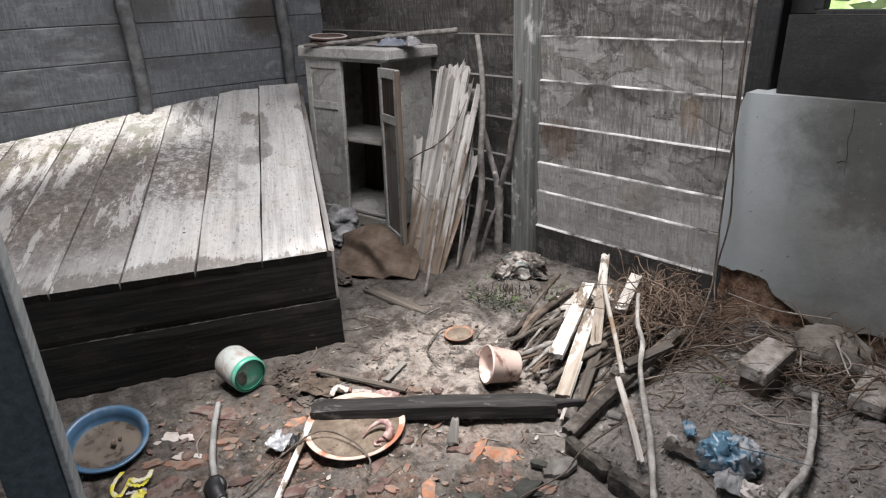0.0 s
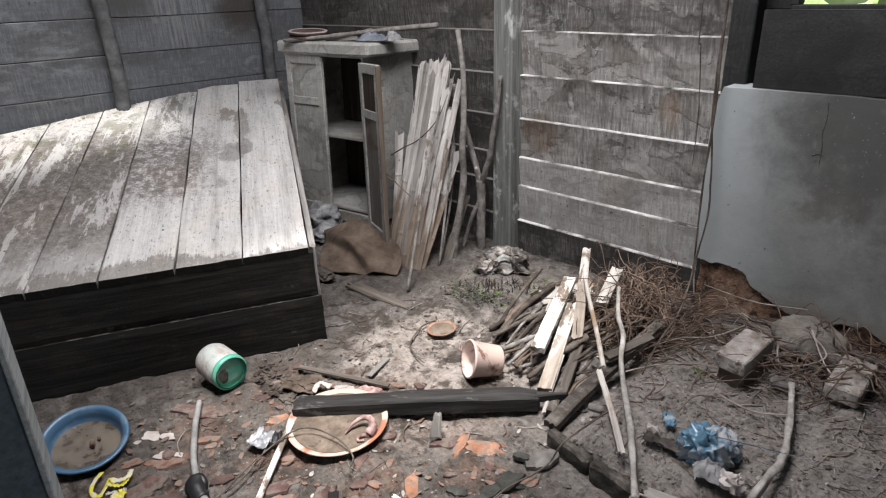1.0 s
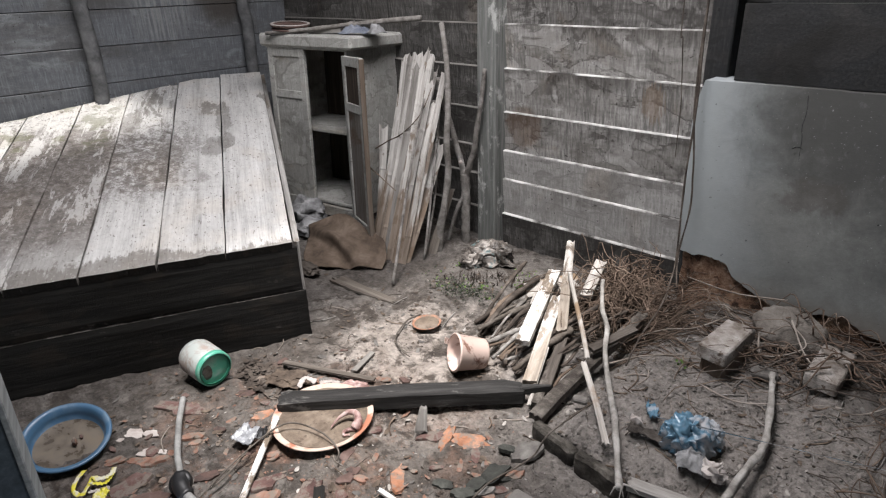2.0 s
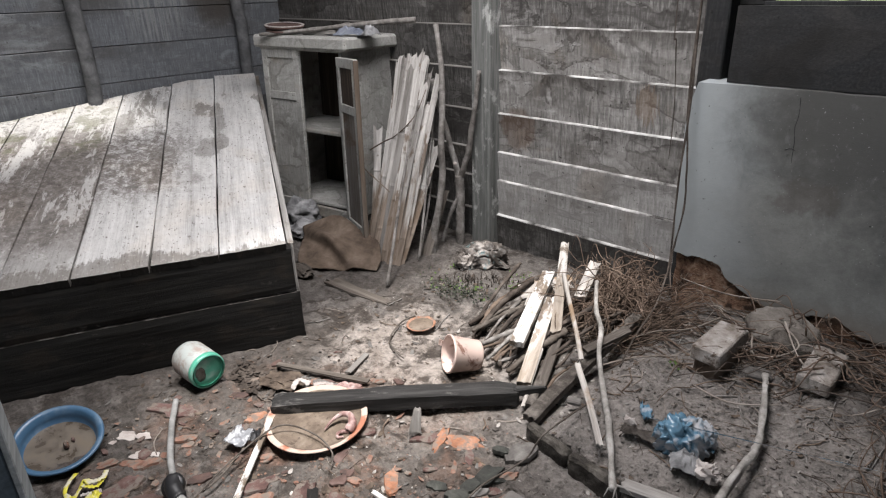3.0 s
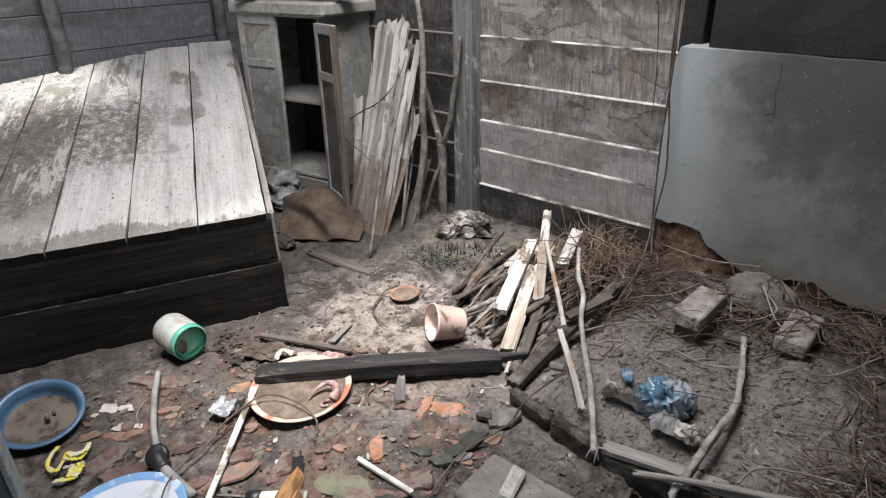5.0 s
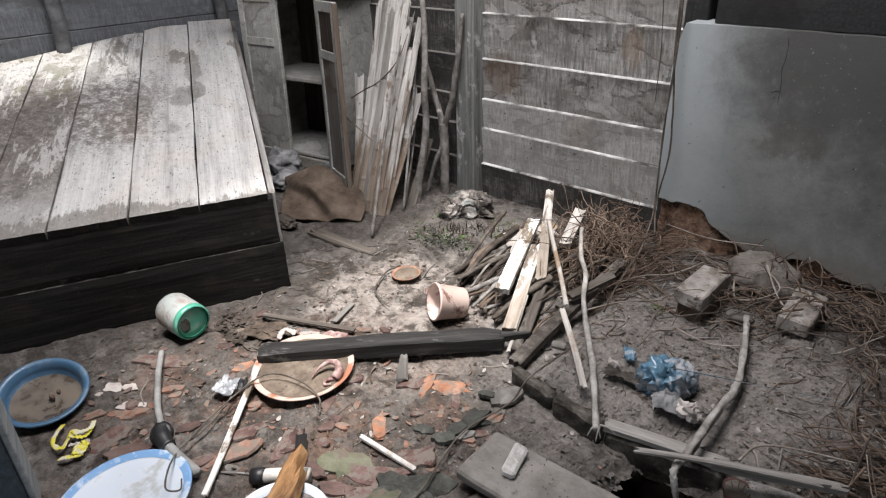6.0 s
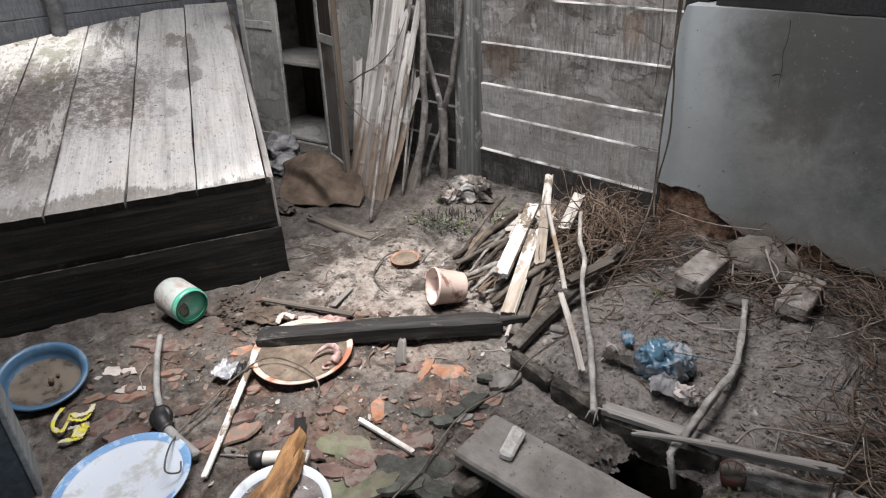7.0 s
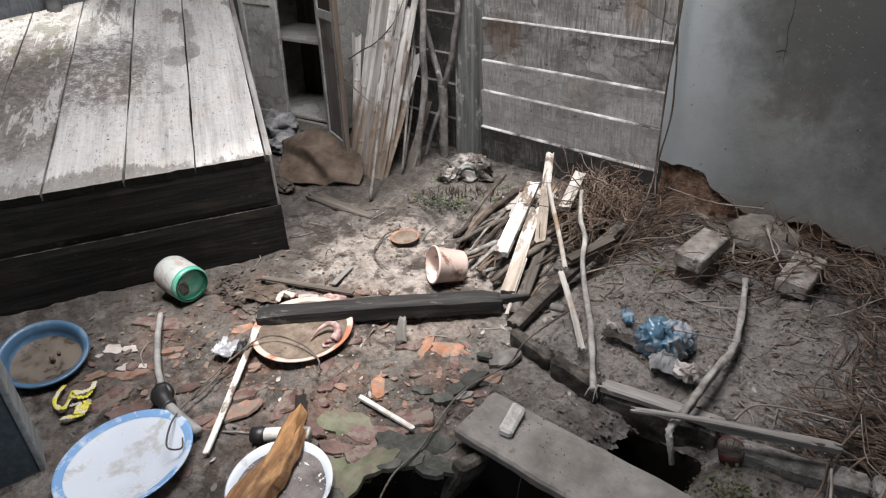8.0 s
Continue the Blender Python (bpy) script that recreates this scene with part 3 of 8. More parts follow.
def plaster():
    """Old cement plaster: cloudy damp, dark stains and a bluish end that also carry the fall of light, specks and
    scratches.
    """
    m, n, l, b = material("grey_plaster")
    c = coords(n, l, (1, 1, 1), True)
    big = tex(n, l, c, 1.7, 6, 0.58, 0.5)
    mid = tex(n, l, c, 7.5, 10, 0.70, 0.3)
    fine = tex(n, l, c, 90, 6, 0.72)
    r = ramp(n, [(0.34, (0.108, 0.113, 0.109)), (0.48, (0.152, 0.157, 0.150)), (0.62, (0.192, 0.197, 0.188))])
    l.new(blend(n, l, 0.5, big.outputs[0], mid.outputs[0]), r.inputs[0])
    out = blend(n, l, 0.3, r.outputs[0], blend(n, l, 1.0, r.outputs[0], ramp_of(n, l, fine, 0.3, 0.65, 0.5), "MULTIPLY"))
    # bluish wash at the wall's end, with the light falling there in its colour
    x = axis_of(n, l, c.outputs[0], 0)
    out = blend(n, l, times(n, l, mask(n, l, wavy(n, l, x, big, 0.25), -0.50, -0.94), 0.92), out, (0.305, 0.332, 0.340))
    # damp stains, made darker for the light falling off to the right
    out = blend(n, l, times(n, l, blot(n, l, (-0.30, 2.285, 0.84), (0.42, 0.5, 0.36), mid, 0.6, 1.3, 0.45), 0.8), out, (0.048, 0.048, 0.045))
    out = blend(n, l, times(n, l, blot(n, l, (0.10, 2.285, 0.66), (0.46, 0.5, 0.50), mid, 0.5, 1.4, 0.3), 0.8), out, (0.055, 0.057, 0.056))
    out = blend(n, l, times(n, l, blot(n, l, (-0.46, 2.285, 0.56), (0.12, 0.5, 0.06), mid, 2.2, 1.2, 0.5), 0.4), out, (0.085, 0.075, 0.066))
    soot = tex(n, l, c, 38, 4, 0.6)
    out = blend(n, l, times(n, l, mask(n, l, soot.outputs[0], 0.67, 0.72), 0.7), out, (0.05, 0.05, 0.05))
    chalk = tex(n, l, c, 110, 3, 0.6)
    out = blend(n, l, times(n, l, mask(n, l, chalk.outputs[0], 0.68, 0.73), 0.6), out, (0.33, 0.34, 0.34))
    scuff = tex(n, l, coords(n, l, (14.0, 14.0, 9.0), True), 1.6, 8, 0.74, 0.3)
    out = blend(n, l, times(n, l, mask(n, l, scuff.outputs[0], 0.57, 0.68), 0.22), out, (0.20, 0.207, 0.205))
    # earth splashed up from the ground
    z = axis_of(n, l, c.outputs[0], 2)
    out = blend(n, l, times(n, l, mask(n, l, wavy(n, l, z, mid, 0.10), 0.24, 0.10), 0.5), out, (0.15, 0.125, 0.10))
    l.new(out, b.inputs["Base Color"])
    b.inputs["Roughness"].default_value = 0.8
    b.inputs["Specular IOR Level"].default_value = 0.3
    relief(n, l, b, blend(n, l, 0.5, mid.outputs[0], fine.outputs[0]), 0.35, 0.005)
    return m


EARTH = earth()
TOP_WOOD = platform_top()
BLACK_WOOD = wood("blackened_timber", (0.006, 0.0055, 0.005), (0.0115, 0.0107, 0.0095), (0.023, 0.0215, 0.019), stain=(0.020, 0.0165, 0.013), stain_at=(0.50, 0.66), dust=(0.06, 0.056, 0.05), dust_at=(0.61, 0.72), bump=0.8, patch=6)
BEAM_WOOD = wood("charred_dusty_timber", (0.010, 0.0095, 0.009), (0.024, 0.023, 0.022), (0.06, 0.058, 0.056), dust=(0.10, 0.095, 0.09), dust_at=(0.56, 0.68), bump=1.0, patch=5)
# low boards: dusty, and paler again for the light that falls short there
PALE_LOW_WALL = wall_wood("pale_low_wall_board", (0.20, 0.196, 0.187), (0.38, 0.372, 0.357), (0.52, 0.51, 0.493), (0.065, 0.06, 0.055), (0.24, 0.23, 0.215), 0.4, lines=0.45, drip=0.40)
# corner boards: roof shade put into the colour, with soot; lowest board shares it
CORNER_WALL = wall_wood("shaded_sooty_board", (0.03, 0.0285, 0.027), (0.10, 0.096, 0.09), (0.25, 0.242, 0.23), (0.02, 0.018, 0.016), (0.04, 0.037, 0.034), 0.8, lines=0.8, drip=0.5)
# upper boards: darker than the ones in the middle
UPPER_WALL = wall_wood("dark_upper_wall_board", (0.05, 0.047, 0.044), (0.135, 0.13, 0.123), (0.37, 0.36, 0.345), (0.026, 0.023, 0.02), (0.055, 0.051, 0.047), 0.85, lines=0.9, drip=0.6)
# ledge tops: dust, and the light from above put into a paler colour
LIT_DUST_LEDGE = mottled("lit_dusty_ledge", (0.06, 0.056, 0.052), (0.36, 0.35, 0.335), (0.66, 0.65, 0.635), scale=7, bump=0.5, at=(0.38, 0.60))
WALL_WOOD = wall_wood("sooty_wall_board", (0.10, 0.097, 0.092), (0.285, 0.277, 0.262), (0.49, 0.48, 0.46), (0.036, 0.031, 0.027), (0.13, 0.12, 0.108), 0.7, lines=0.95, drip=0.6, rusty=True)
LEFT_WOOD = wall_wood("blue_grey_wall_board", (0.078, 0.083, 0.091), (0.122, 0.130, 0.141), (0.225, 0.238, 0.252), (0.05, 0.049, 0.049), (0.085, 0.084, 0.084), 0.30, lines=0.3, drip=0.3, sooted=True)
# upper left boards: the shade under the roof put into the colour
LEFT_SHADED = wall_wood("shaded_blue_grey_board", (0.02, 0.021, 0.024), (0.045, 0.048, 0.053), (0.11, 0.117, 0.128), (0.03, 0.03, 0.032), (0.03, 0.031, 0.033), 0.4, lines=0.0)
# boards by the window: near black, since their shade is in the colour
SHADE_WOOD = wall_wood("shaded_old_board", (0.012, 0.0125, 0.014), (0.024, 0.025, 0.026), (0.045, 0.043, 0.041), (0.012, 0.0115, 0.011), (0.018, 0.017, 0.0155))
POST_WOOD = wood("grey_post", (0.085, 0.089, 0.084), (0.18, 0.186, 0.176), (0.33, 0.335, 0.318), dust=(0.42, 0.425, 0.405), dust_at=(0.54, 0.64), bump=0.7)
CAB_WOOD = wall_wood("dusty_cabinet_paint", (0.25, 0.248, 0.23), (0.37, 0.367, 0.345), (0.49, 0.487, 0.463), (0.11, 0.105, 0.093), (0.185, 0.182, 0.165), 0.45, lines=0.75)
CAB_EDGE = wood("bare_brown_edge", (0.085, 0.06, 0.042), (0.145, 0.112, 0.086), (0.22, 0.19, 0.16), bump=0.3, upright=True)
DOOR_PANEL = wood("worn_door_panel", (0.10, 0.087, 0.074), (0.185, 0.168, 0.150), (0.30, 0.288, 0.270), stain=(0.105, 0.072, 0.048), stain_at=(0.48, 0.60), bump=0.3, patch=3, upright=True)
# brown cabinet wood, darkened in the colour for the shade inside
CAB_DARK = wood("dark_brown_wood", (0.018, 0.013, 0.010), (0.042, 0.030, 0.022), (0.085, 0.064, 0.048), bump=0.3, upright=True)
PALE_WOOD = wood("split_pale_wood", (0.20, 0.18, 0.16), (0.38, 0.355, 0.325), (0.54, 0.515, 0.485), stain=(0.19, 0.135, 0.09), stain_at=(0.53, 0.64), bump=0.8)
LATH_WOOD = wood("split_pale_lath", (0.20, 0.187, 0.17), (0.48, 0.46, 0.43), (0.70, 0.68, 0.645), stain=(0.16, 0.13, 0.105), stain_at=(0.55, 0.62), bump=0.9, patch=5, foot=(0.33, 0.255, 0.195), reach=0.36)
WORN_PLANK = wood("worn_white_plank", (0.31, 0.29, 0.265), (0.53, 0.51, 0.48), (0.74, 0.725, 0.70), stain=(0.13, 0.104, 0.082), stain_at=(0.49, 0.57), dust=(0.24, 0.206, 0.17), dust_at=(0.53, 0.61), bump=1.0, patch=8, foot=(0.46, 0.40, 0.34), reach=0.24)
WHITE_WOOD = wood("whitewashed_wood", (0.46, 0.44, 0.41), (0.70, 0.685, 0.66), (0.82, 0.81, 0.79), stain=(0.14, 0.112, 0.086), stain_at=(0.52, 0.59), dust=(0.32, 0.275, 0.225), dust_at=(0.55, 0.63), bump=1.0, patch=8)
EDGE_WOOD = wood("pale_grey_strip", (0.17, 0.16, 0.148), (0.33, 0.318, 0.30), (0.50, 0.49, 0.47), stain=(0.14, 0.12, 0.10), stain_at=(0.53, 0.64), bump=0.5)
STICK_WOOD = wood("dry_stick", (0.10, 0.092, 0.083), (0.22, 0.207, 0.19), (0.36, 0.345, 0.325), bump=0.6)
BARK = mottled("grey_dry_bark", (0.11, 0.10, 0.089), (0.225, 0.21, 0.193), (0.37, 0.355, 0.335), scale=16, bump=0.9, distance=0.005)
ROT_WOOD = wood("rotten_wood", (0.055, 0.045, 0.037), (0.12, 0.103, 0.087), (0.21, 0.188, 0.163), stain=(0.06, 0.048, 0.038), stain_at=(0.52, 0.66), bump=0.8)
PLASTER = plaster()
CONCRETE = mottled("dirty_concrete", (0.11, 0.102, 0.093), (0.23, 0.217, 0.202), (0.37, 0.353, 0.332), scale=30, bump=1.0, distance=0.006, fleck=(0.075, 0.066, 0.058), fleck_at=(0.58, 0.65))
SLAB = mottled("dusty_slab_concrete", (0.135, 0.124, 0.112), (0.195, 0.182, 0.167), (0.255, 0.241, 0.224), scale=9, bump=0.9, distance=0.004, fleck=(0.115, 0.104, 0.093), fleck_at=(0.62, 0.68))
PALE_STONE = mottled("chalky_stone", (0.28, 0.265, 0.245), (0.50, 0.49, 0.465), (0.64, 0.63, 0.61), scale=22, bump=0.6)
BRICK = mottled("rusty_brick", (0.06, 0.036, 0.025), (0.25, 0.145, 0.092), (0.43, 0.30, 0.215), scale=24, bump=1.0, distance=0.014, at=(0.38, 0.62), fleck=(0.34, 0.29, 0.245), fleck_at=(0.57, 0.66))
ROOFING = mottled("dark_roof_boards", (0.04, 0.036, 0.032), (0.09, 0.08, 0.07), scale=4)
BLUE_PAINT = wood("worn_dark_blue_paint", (0.045, 0.058, 0.070), (0.068, 0.088, 0.106), (0.105, 0.13, 0.15), dust=(0.17, 0.185, 0.195), dust_at=(0.66, 0.8), bump=0.2)
EDGE_PAINT = wood("worn_pale_edge", (0.14, 0.15, 0.155), (0.24, 0.255, 0.26), (0.36, 0.37, 0.37), bump=0.3)
TERRACOTTA = mottled("terracotta_shard", (0.14, 0.072, 0.052), (0.235, 0.128, 0.092), (0.32, 0.21, 0.165), scale=16, bump=0.6, fleck=(0.16, 0.132, 0.11), fleck_at=(0.44, 0.55))
DARK_TILE = mottled("sooty_tile_shard", (0.05, 0.038, 0.034), (0.11, 0.07, 0.06), (0.17, 0.12, 0.105), scale=12, bump=0.4)
GREY_SHARD = mottled("grey_shard", (0.07, 0.065, 0.06), (0.14, 0.13, 0.12), (0.22, 0.21, 0.195), scale=12, bump=0.5)
DARK_KERB = mottled("dark_mossy_kerb", (0.025, 0.022, 0.019), (0.065, 0.058, 0.049), (0.16, 0.146, 0.127), scale=16, bump=0.9, distance=0.008)
MOSSY = mottled("mossy_tile", (0.075, 0.08, 0.054), (0.13, 0.135, 0.088), (0.185, 0.178, 0.135), scale=10, bump=0.8, fleck=(0.115, 0.094, 0.076), fleck_at=(0.47, 0.60))
CLOTH = mottled("grey_rag", (0.13, 0.13, 0.13), (0.26, 0.262, 0.265), (0.42, 0.42, 0.42), scale=13, rough=0.8, bump=0.6)
SACK = mottled("brown_sacking", (0.068, 0.050, 0.037), (0.125, 0.094, 0.071), (0.19, 0.148, 0.115), scale=8, rough=0.95, bump=0.6, distance=0.003)
ROOT = mottled("dry_root", (0.07, 0.05, 0.038), (0.135, 0.10, 0.075), (0.235, 0.183, 0.143), scale=9, bump=0.4)
NEST_ROOT = mottled("reddish_dry_root", (0.045, 0.031, 0.023), (0.115, 0.081, 0.060), (0.20, 0.15, 0.117), scale=9, bump=0.4)
DARK_STICK = mottled("dark_damp_stick", (0.03, 0.024, 0.02), (0.07, 0.056, 0.046), (0.14, 0.118, 0.10), scale=12, bump=0.8)
PALE_ROOT = mottled("pale_dry_twig", (0.14, 0.12, 0.10), (0.25, 0.215, 0.185), (0.38, 0.34, 0.30), scale=9, bump=0.4)
LEAF = mottled("weed_leaf", (0.07, 0.12, 0.03), (0.15, 0.23, 0.07), scale=20, rough=0.6, bump=0.1)
DARK_LEAF = mottled("dark_weed", (0.035, 0.042, 0.03), (0.07, 0.075, 0.055), scale=20, rough=0.7, bump=0.1)
FOLIAGE = mottled("garden_foliage", (0.06, 0.11, 0.02), (0.12, 0.19, 0.05), scale=6, rough=0.6, bump=0.1)
GRASS = mottled("outdoor_grass", (0.05, 0.08, 0.02), (0.10, 0.14, 0.05), scale=3, rough=0.9, world_space=True)
GREEN_LID = glossy("green_plastic", (0.085, 0.34, 0.24), 0.3, dirt=(0.26, 0.40, 0.33), dirt_at=(0.48, 0.66), scale=16)
MILKY = glossy("milky_plastic", (0.37, 0.40, 0.385), 0.3, dirt=(0.27, 0.225, 0.20), dirt_at=(0.44, 0.60), scale=14)
PEACH = glossy("faded_pink_plastic", (0.62, 0.48, 0.42), 0.32, dirt=(0.21, 0.105, 0.075), dirt_at=(0.53, 0.66), scale=15)
BLUE_TUB = glossy("blue_plastic", (0.050, 0.112, 0.19), 0.35, dirt=(0.125, 0.185, 0.245), dirt_at=(0.46, 0.66))
ENAMEL = glossy("white_blue_enamel", (0.52, 0.57, 0.63), 0.22, dirt=(0.36, 0.37, 0.37), dirt_at=(0.52, 0.66), scale=9)
ENAMEL_RIM = glossy("light_blue_enamel_rim", (0.17, 0.31, 0.52), 0.2, dirt=(0.42, 0.50, 0.58), dirt_at=(0.48, 0.58), scale=12)
ORANGE_RIM = glossy("orange_plate", (0.34, 0.145, 0.09), 0.4, dirt=(0.46, 0.37, 0.31), dirt_at=(0.42, 0.54), scale=12)
RED_CLAY = glossy("brick_red_clay", (0.062, 0.017, 0.014), 0.85, dirt=(0.045, 0.03, 0.025), dirt_at=(0.42, 0.58), scale=22)
SILT = mottled("dried_silt", (0.105, 0.08, 0.061), (0.175, 0.137, 0.104), (0.245, 0.20, 0.158), scale=16, bump=0.7, fleck=(0.08, 0.06, 0.046), fleck_at=(0.56, 0.64))
PINK_SHELL = mottled("pinkish_shell", (0.17, 0.085, 0.075), (0.36, 0.235, 0.215), (0.56, 0.46, 0.43), scale=26, rough=0.4, bump=0.4)
BLACK_RUBBER = glossy("black_plastic", (0.012, 0.012, 0.013), 0.45)
GREY_HOSE = mottled("grey_hose", (0.17, 0.17, 0.165), (0.27, 0.27, 0.262), (0.36, 0.36, 0.35), scale=12, rough=0.6, bump=0.2)
WHITE_PVC = mottled("dirty_white_plastic", (0.46, 0.44, 0.40), (0.68, 0.66, 0.62), scale=14, rough=0.45, bump=0.2)
YELLOW = glossy("yellow_wrapper", (0.55, 0.50, 0.05), 0.35, dirt=(0.52, 0.50, 0.40), dirt_at=(0.5, 0.58), scale=22)
BLUE_BAG = glossy("blue_plastic_bag", (0.085, 0.165, 0.23), 0.16, dirt=(0.30, 0.305, 0.315), dirt_at=(0.46, 0.60), scale=13)
FOIL = mottled("dull_silver_wrapper", (0.25, 0.26, 0.28), (0.50, 0.51, 0.53), scale=26, rough=0.35, bump=0.5, metal=0.4)
TISSUE = mottled("dirty_white_paper", (0.34, 0.30, 0.275), (0.55, 0.51, 0.48), scale=20, rough=0.9, bump=0.4)
ORANGE_WOOD = wood("raw_orange_wood", (0.11, 0.052, 0.022), (0.34, 0.185, 0.082), (0.60, 0.42, 0.235), stain=(0.085, 0.046, 0.024), stain_at=(0.51, 0.66), bump=0.8)


def glow(name):
    """Far leaves and sky between them, out of focus beyond the window; their sunlight is given as glow."""
    m, n, l, b = material(name)
    c = coords(n, l, (1, 1, 1), True)
    t = tex(n, l, c, 5.0, 8, 0.7, 0.5)
    r = ramp(n, [(0.32, (0.30, 0.42, 0.12)), (0.48, (0.62, 0.80, 0.36)), (0.62, (0.95, 1.0, 0.84))])
    l.new(t.outputs[0], r.inputs[0])
    l.new(r.outputs[0], b.inputs["Emission Color"])
    b.inputs["Emission Strength"].default_value = 1.5
    b.inputs["Base Color"].default_value = (0.05, 0.08, 0.02, 1)
    return m


FAR_GREEN = glow("far_glowing_leaves")

RAG_BLUE = mottled("faded_blue_rag", (0.10, 0.115, 0.15), (0.19, 0.21, 0.25), (0.30, 0.32, 0.35), scale=12, rough=0.95, bump=0.6)
DEAD_LEAF = mottled("dead_leaf", (0.045, 0.034, 0.026), (0.09, 0.068, 0.052), (0.16, 0.125, 0.095), scale=18, rough=0.8, bump=0.3, world_space=True)

OLD_BRICK = mottled("pale_old_brick", (0.165, 0.138, 0.114), (0.32, 0.29, 0.262), (0.48, 0.455, 0.425), scale=15, bump=1.0, distance=0.007, fleck=(0.11, 0.085, 0.068), fleck_at=(0.56, 0.64))
PALE_BARK = mottled("pale_peeled_bark", (0.15, 0.138, 0.125), (0.30, 0.285, 0.262), (0.45, 0.435, 0.41), scale=13, bump=0.8, distance=0.004)
DARK_BARK = mottled("dark_grey_bark", (0.055, 0.056, 0.058), (0.105, 0.107, 0.11), (0.17, 0.173, 0.178), scale=9, bump=0.7, distance=0.004)

DIRTY_SACK = mottled("dirty_plastic_sack", (0.035, 0.03, 0.026), (0.15, 0.132, 0.118), (0.37, 0.342, 0.315), scale=9, rough=0.45, bump=0.5, at=(0.40, 0.60), fleck=(0.10, 0.14, 0.14), fleck_at=(0.56, 0.62))
BRIGHT_TILE = mottled("bright_tile_shard", (0.20, 0.092, 0.053), (0.345, 0.162, 0.095), (0.43, 0.26, 0.185), scale=18, bump=0.8, fleck=(0.18, 0.14, 0.115), fleck_at=(0.47, 0.58))
MAROON_TILE = mottled("maroon_tile_shard", (0.06, 0.034, 0.030), (0.115, 0.066, 0.058), (0.17, 0.112, 0.10), scale=15, bump=0.6, fleck=(0.14, 0.117, 0.10), fleck_at=(0.46, 0.57))
# pit walls and bottom: their shade put into a near-black colour
PIT_SHADE = mottled("black_pit_shade", (0.008, 0.007, 0.006), (0.016, 0.014, 0.012), scale=12, rough=0.95, bump=0.6, spec=0.05)
DARK_BOARD = wood("dark_damp_board", (0.04, 0.034, 0.029), (0.085, 0.073, 0.063), (0.17, 0.15, 0.132), stain=(0.04, 0.033, 0.027), stain_at=(0.52, 0.66), bump=0.9)
OLIVE_LEAF = mottled("olive_weed", (0.045, 0.055, 0.022), (0.095, 0.11, 0.05), scale=20, rough=0.7, bump=0.1)
WHITE_PAINT = mottled("worn_white_paint", (0.40, 0.37, 0.33), (0.62, 0.60, 0.57), (0.72, 0.71, 0.69), scale=18, rough=0.6, bump=0.4)
WET_SILT = glossy("wet_brown_silt", (0.062, 0.050, 0.038), 0.10, dirt=(0.135, 0.110, 0.082), dirt_at=(0.36, 0.66), scale=9)
JAR_INSIDE = mottled("dirty_jar_inside", (0.045, 0.04, 0.034), (0.11, 0.10, 0.085), (0.20, 0.19, 0.165), scale=24, rough=0.5, bump=0.3)
MUDDY_BOARD = mottled("mud_caked_board", (0.035, 0.029, 0.025), (0.085, 0.074, 0.064), (0.185, 0.166, 0.147), scale=20, bump=1.0, distance=0.007)
DARK_LEDGE = mottled("dirt_on_black_ledge", (0.015, 0.014, 0.012), (0.05, 0.046, 0.041), (0.16, 0.15, 0.138), scale=22, bump=0.6, at=(0.40, 0.62))
RIM_STONE = mottled("dark_green_stone", (0.025, 0.0255, 0.023), (0.052, 0.0535, 0.047), (0.10, 0.102, 0.09), scale=14, bump=0.7)
BOWL_MUD = mottled("patchy_bowl_mud", (0.075, 0.066, 0.066), (0.15, 0.134, 0.13), (0.22, 0.20, 0.19), scale=16, bump=0.6, fleck=(0.56, 0.57, 0.58), fleck_at=(0.60, 0.62))
BURIED_ROCK = mottled("brown_grey_rock", (0.085, 0.075, 0.064), (0.165, 0.148, 0.13), (0.25, 0.23, 0.207), scale=14, bump=1.0, distance=0.008, fleck=(0.07, 0.06, 0.05), fleck_at=(0.58, 0.66))


# ---- the room's shell ----
LEFT_X, BACK_Y = -3.62, 2.396
EAST_X, SOUTH_Y = 1.9, -1.7


def smooth(a, b, v):
    s = min(1.0, max(0.0, (v - a) / (b - a)))
    return s * s * (3 - 2 * s)


def edge_y(x):
    """The line of the low kerb that holds the raised earth."""
    pts = ((-0.84, 1.250), (-0.515, 1.180), (-0.290, 1.248), (0.125, 1.325), (1.9, 1.68))
    for (x0, y0), (x1, y1) in zip(pts, pts[1:]):
        if x <= x1:
            return y0 + (y1 - y0) * (x - x0) / (x1 - x0)
    return pts[-1][1]


def pit_rim(x, y):
    """How far out of the square hole behind the slab, one at its rim."""
    p = Vector((x, y, 0))
    return ((abs(x + 0.318) / 0.098) ** 5 + (abs(y - 1.115) / 0.118) ** 5) ** 0.2 + 0.05 * noise.noise(p * 11)


def pit_depth(x, y):
    """The open pit that runs under the slab."""
    p = Vector((x, y, 0))
    rim = 0.70 + 0.40 * (x + 0.79) + 0.13 * smooth(-0.66, -0.60, x)
    under = smooth(-0.815, -0.755, x + 0.008 * noise.noise(p * 12)) * smooth(0.40, 0.46, y) * smooth(0.015, -0.065, y - min(rim, 0.86) + 0.008 * noise.noise(p * 12)) * smooth(0.32, 0.22, x)
    return 0.55 * max(under, smooth(1.04, 0.66, pit_rim(x, y)))


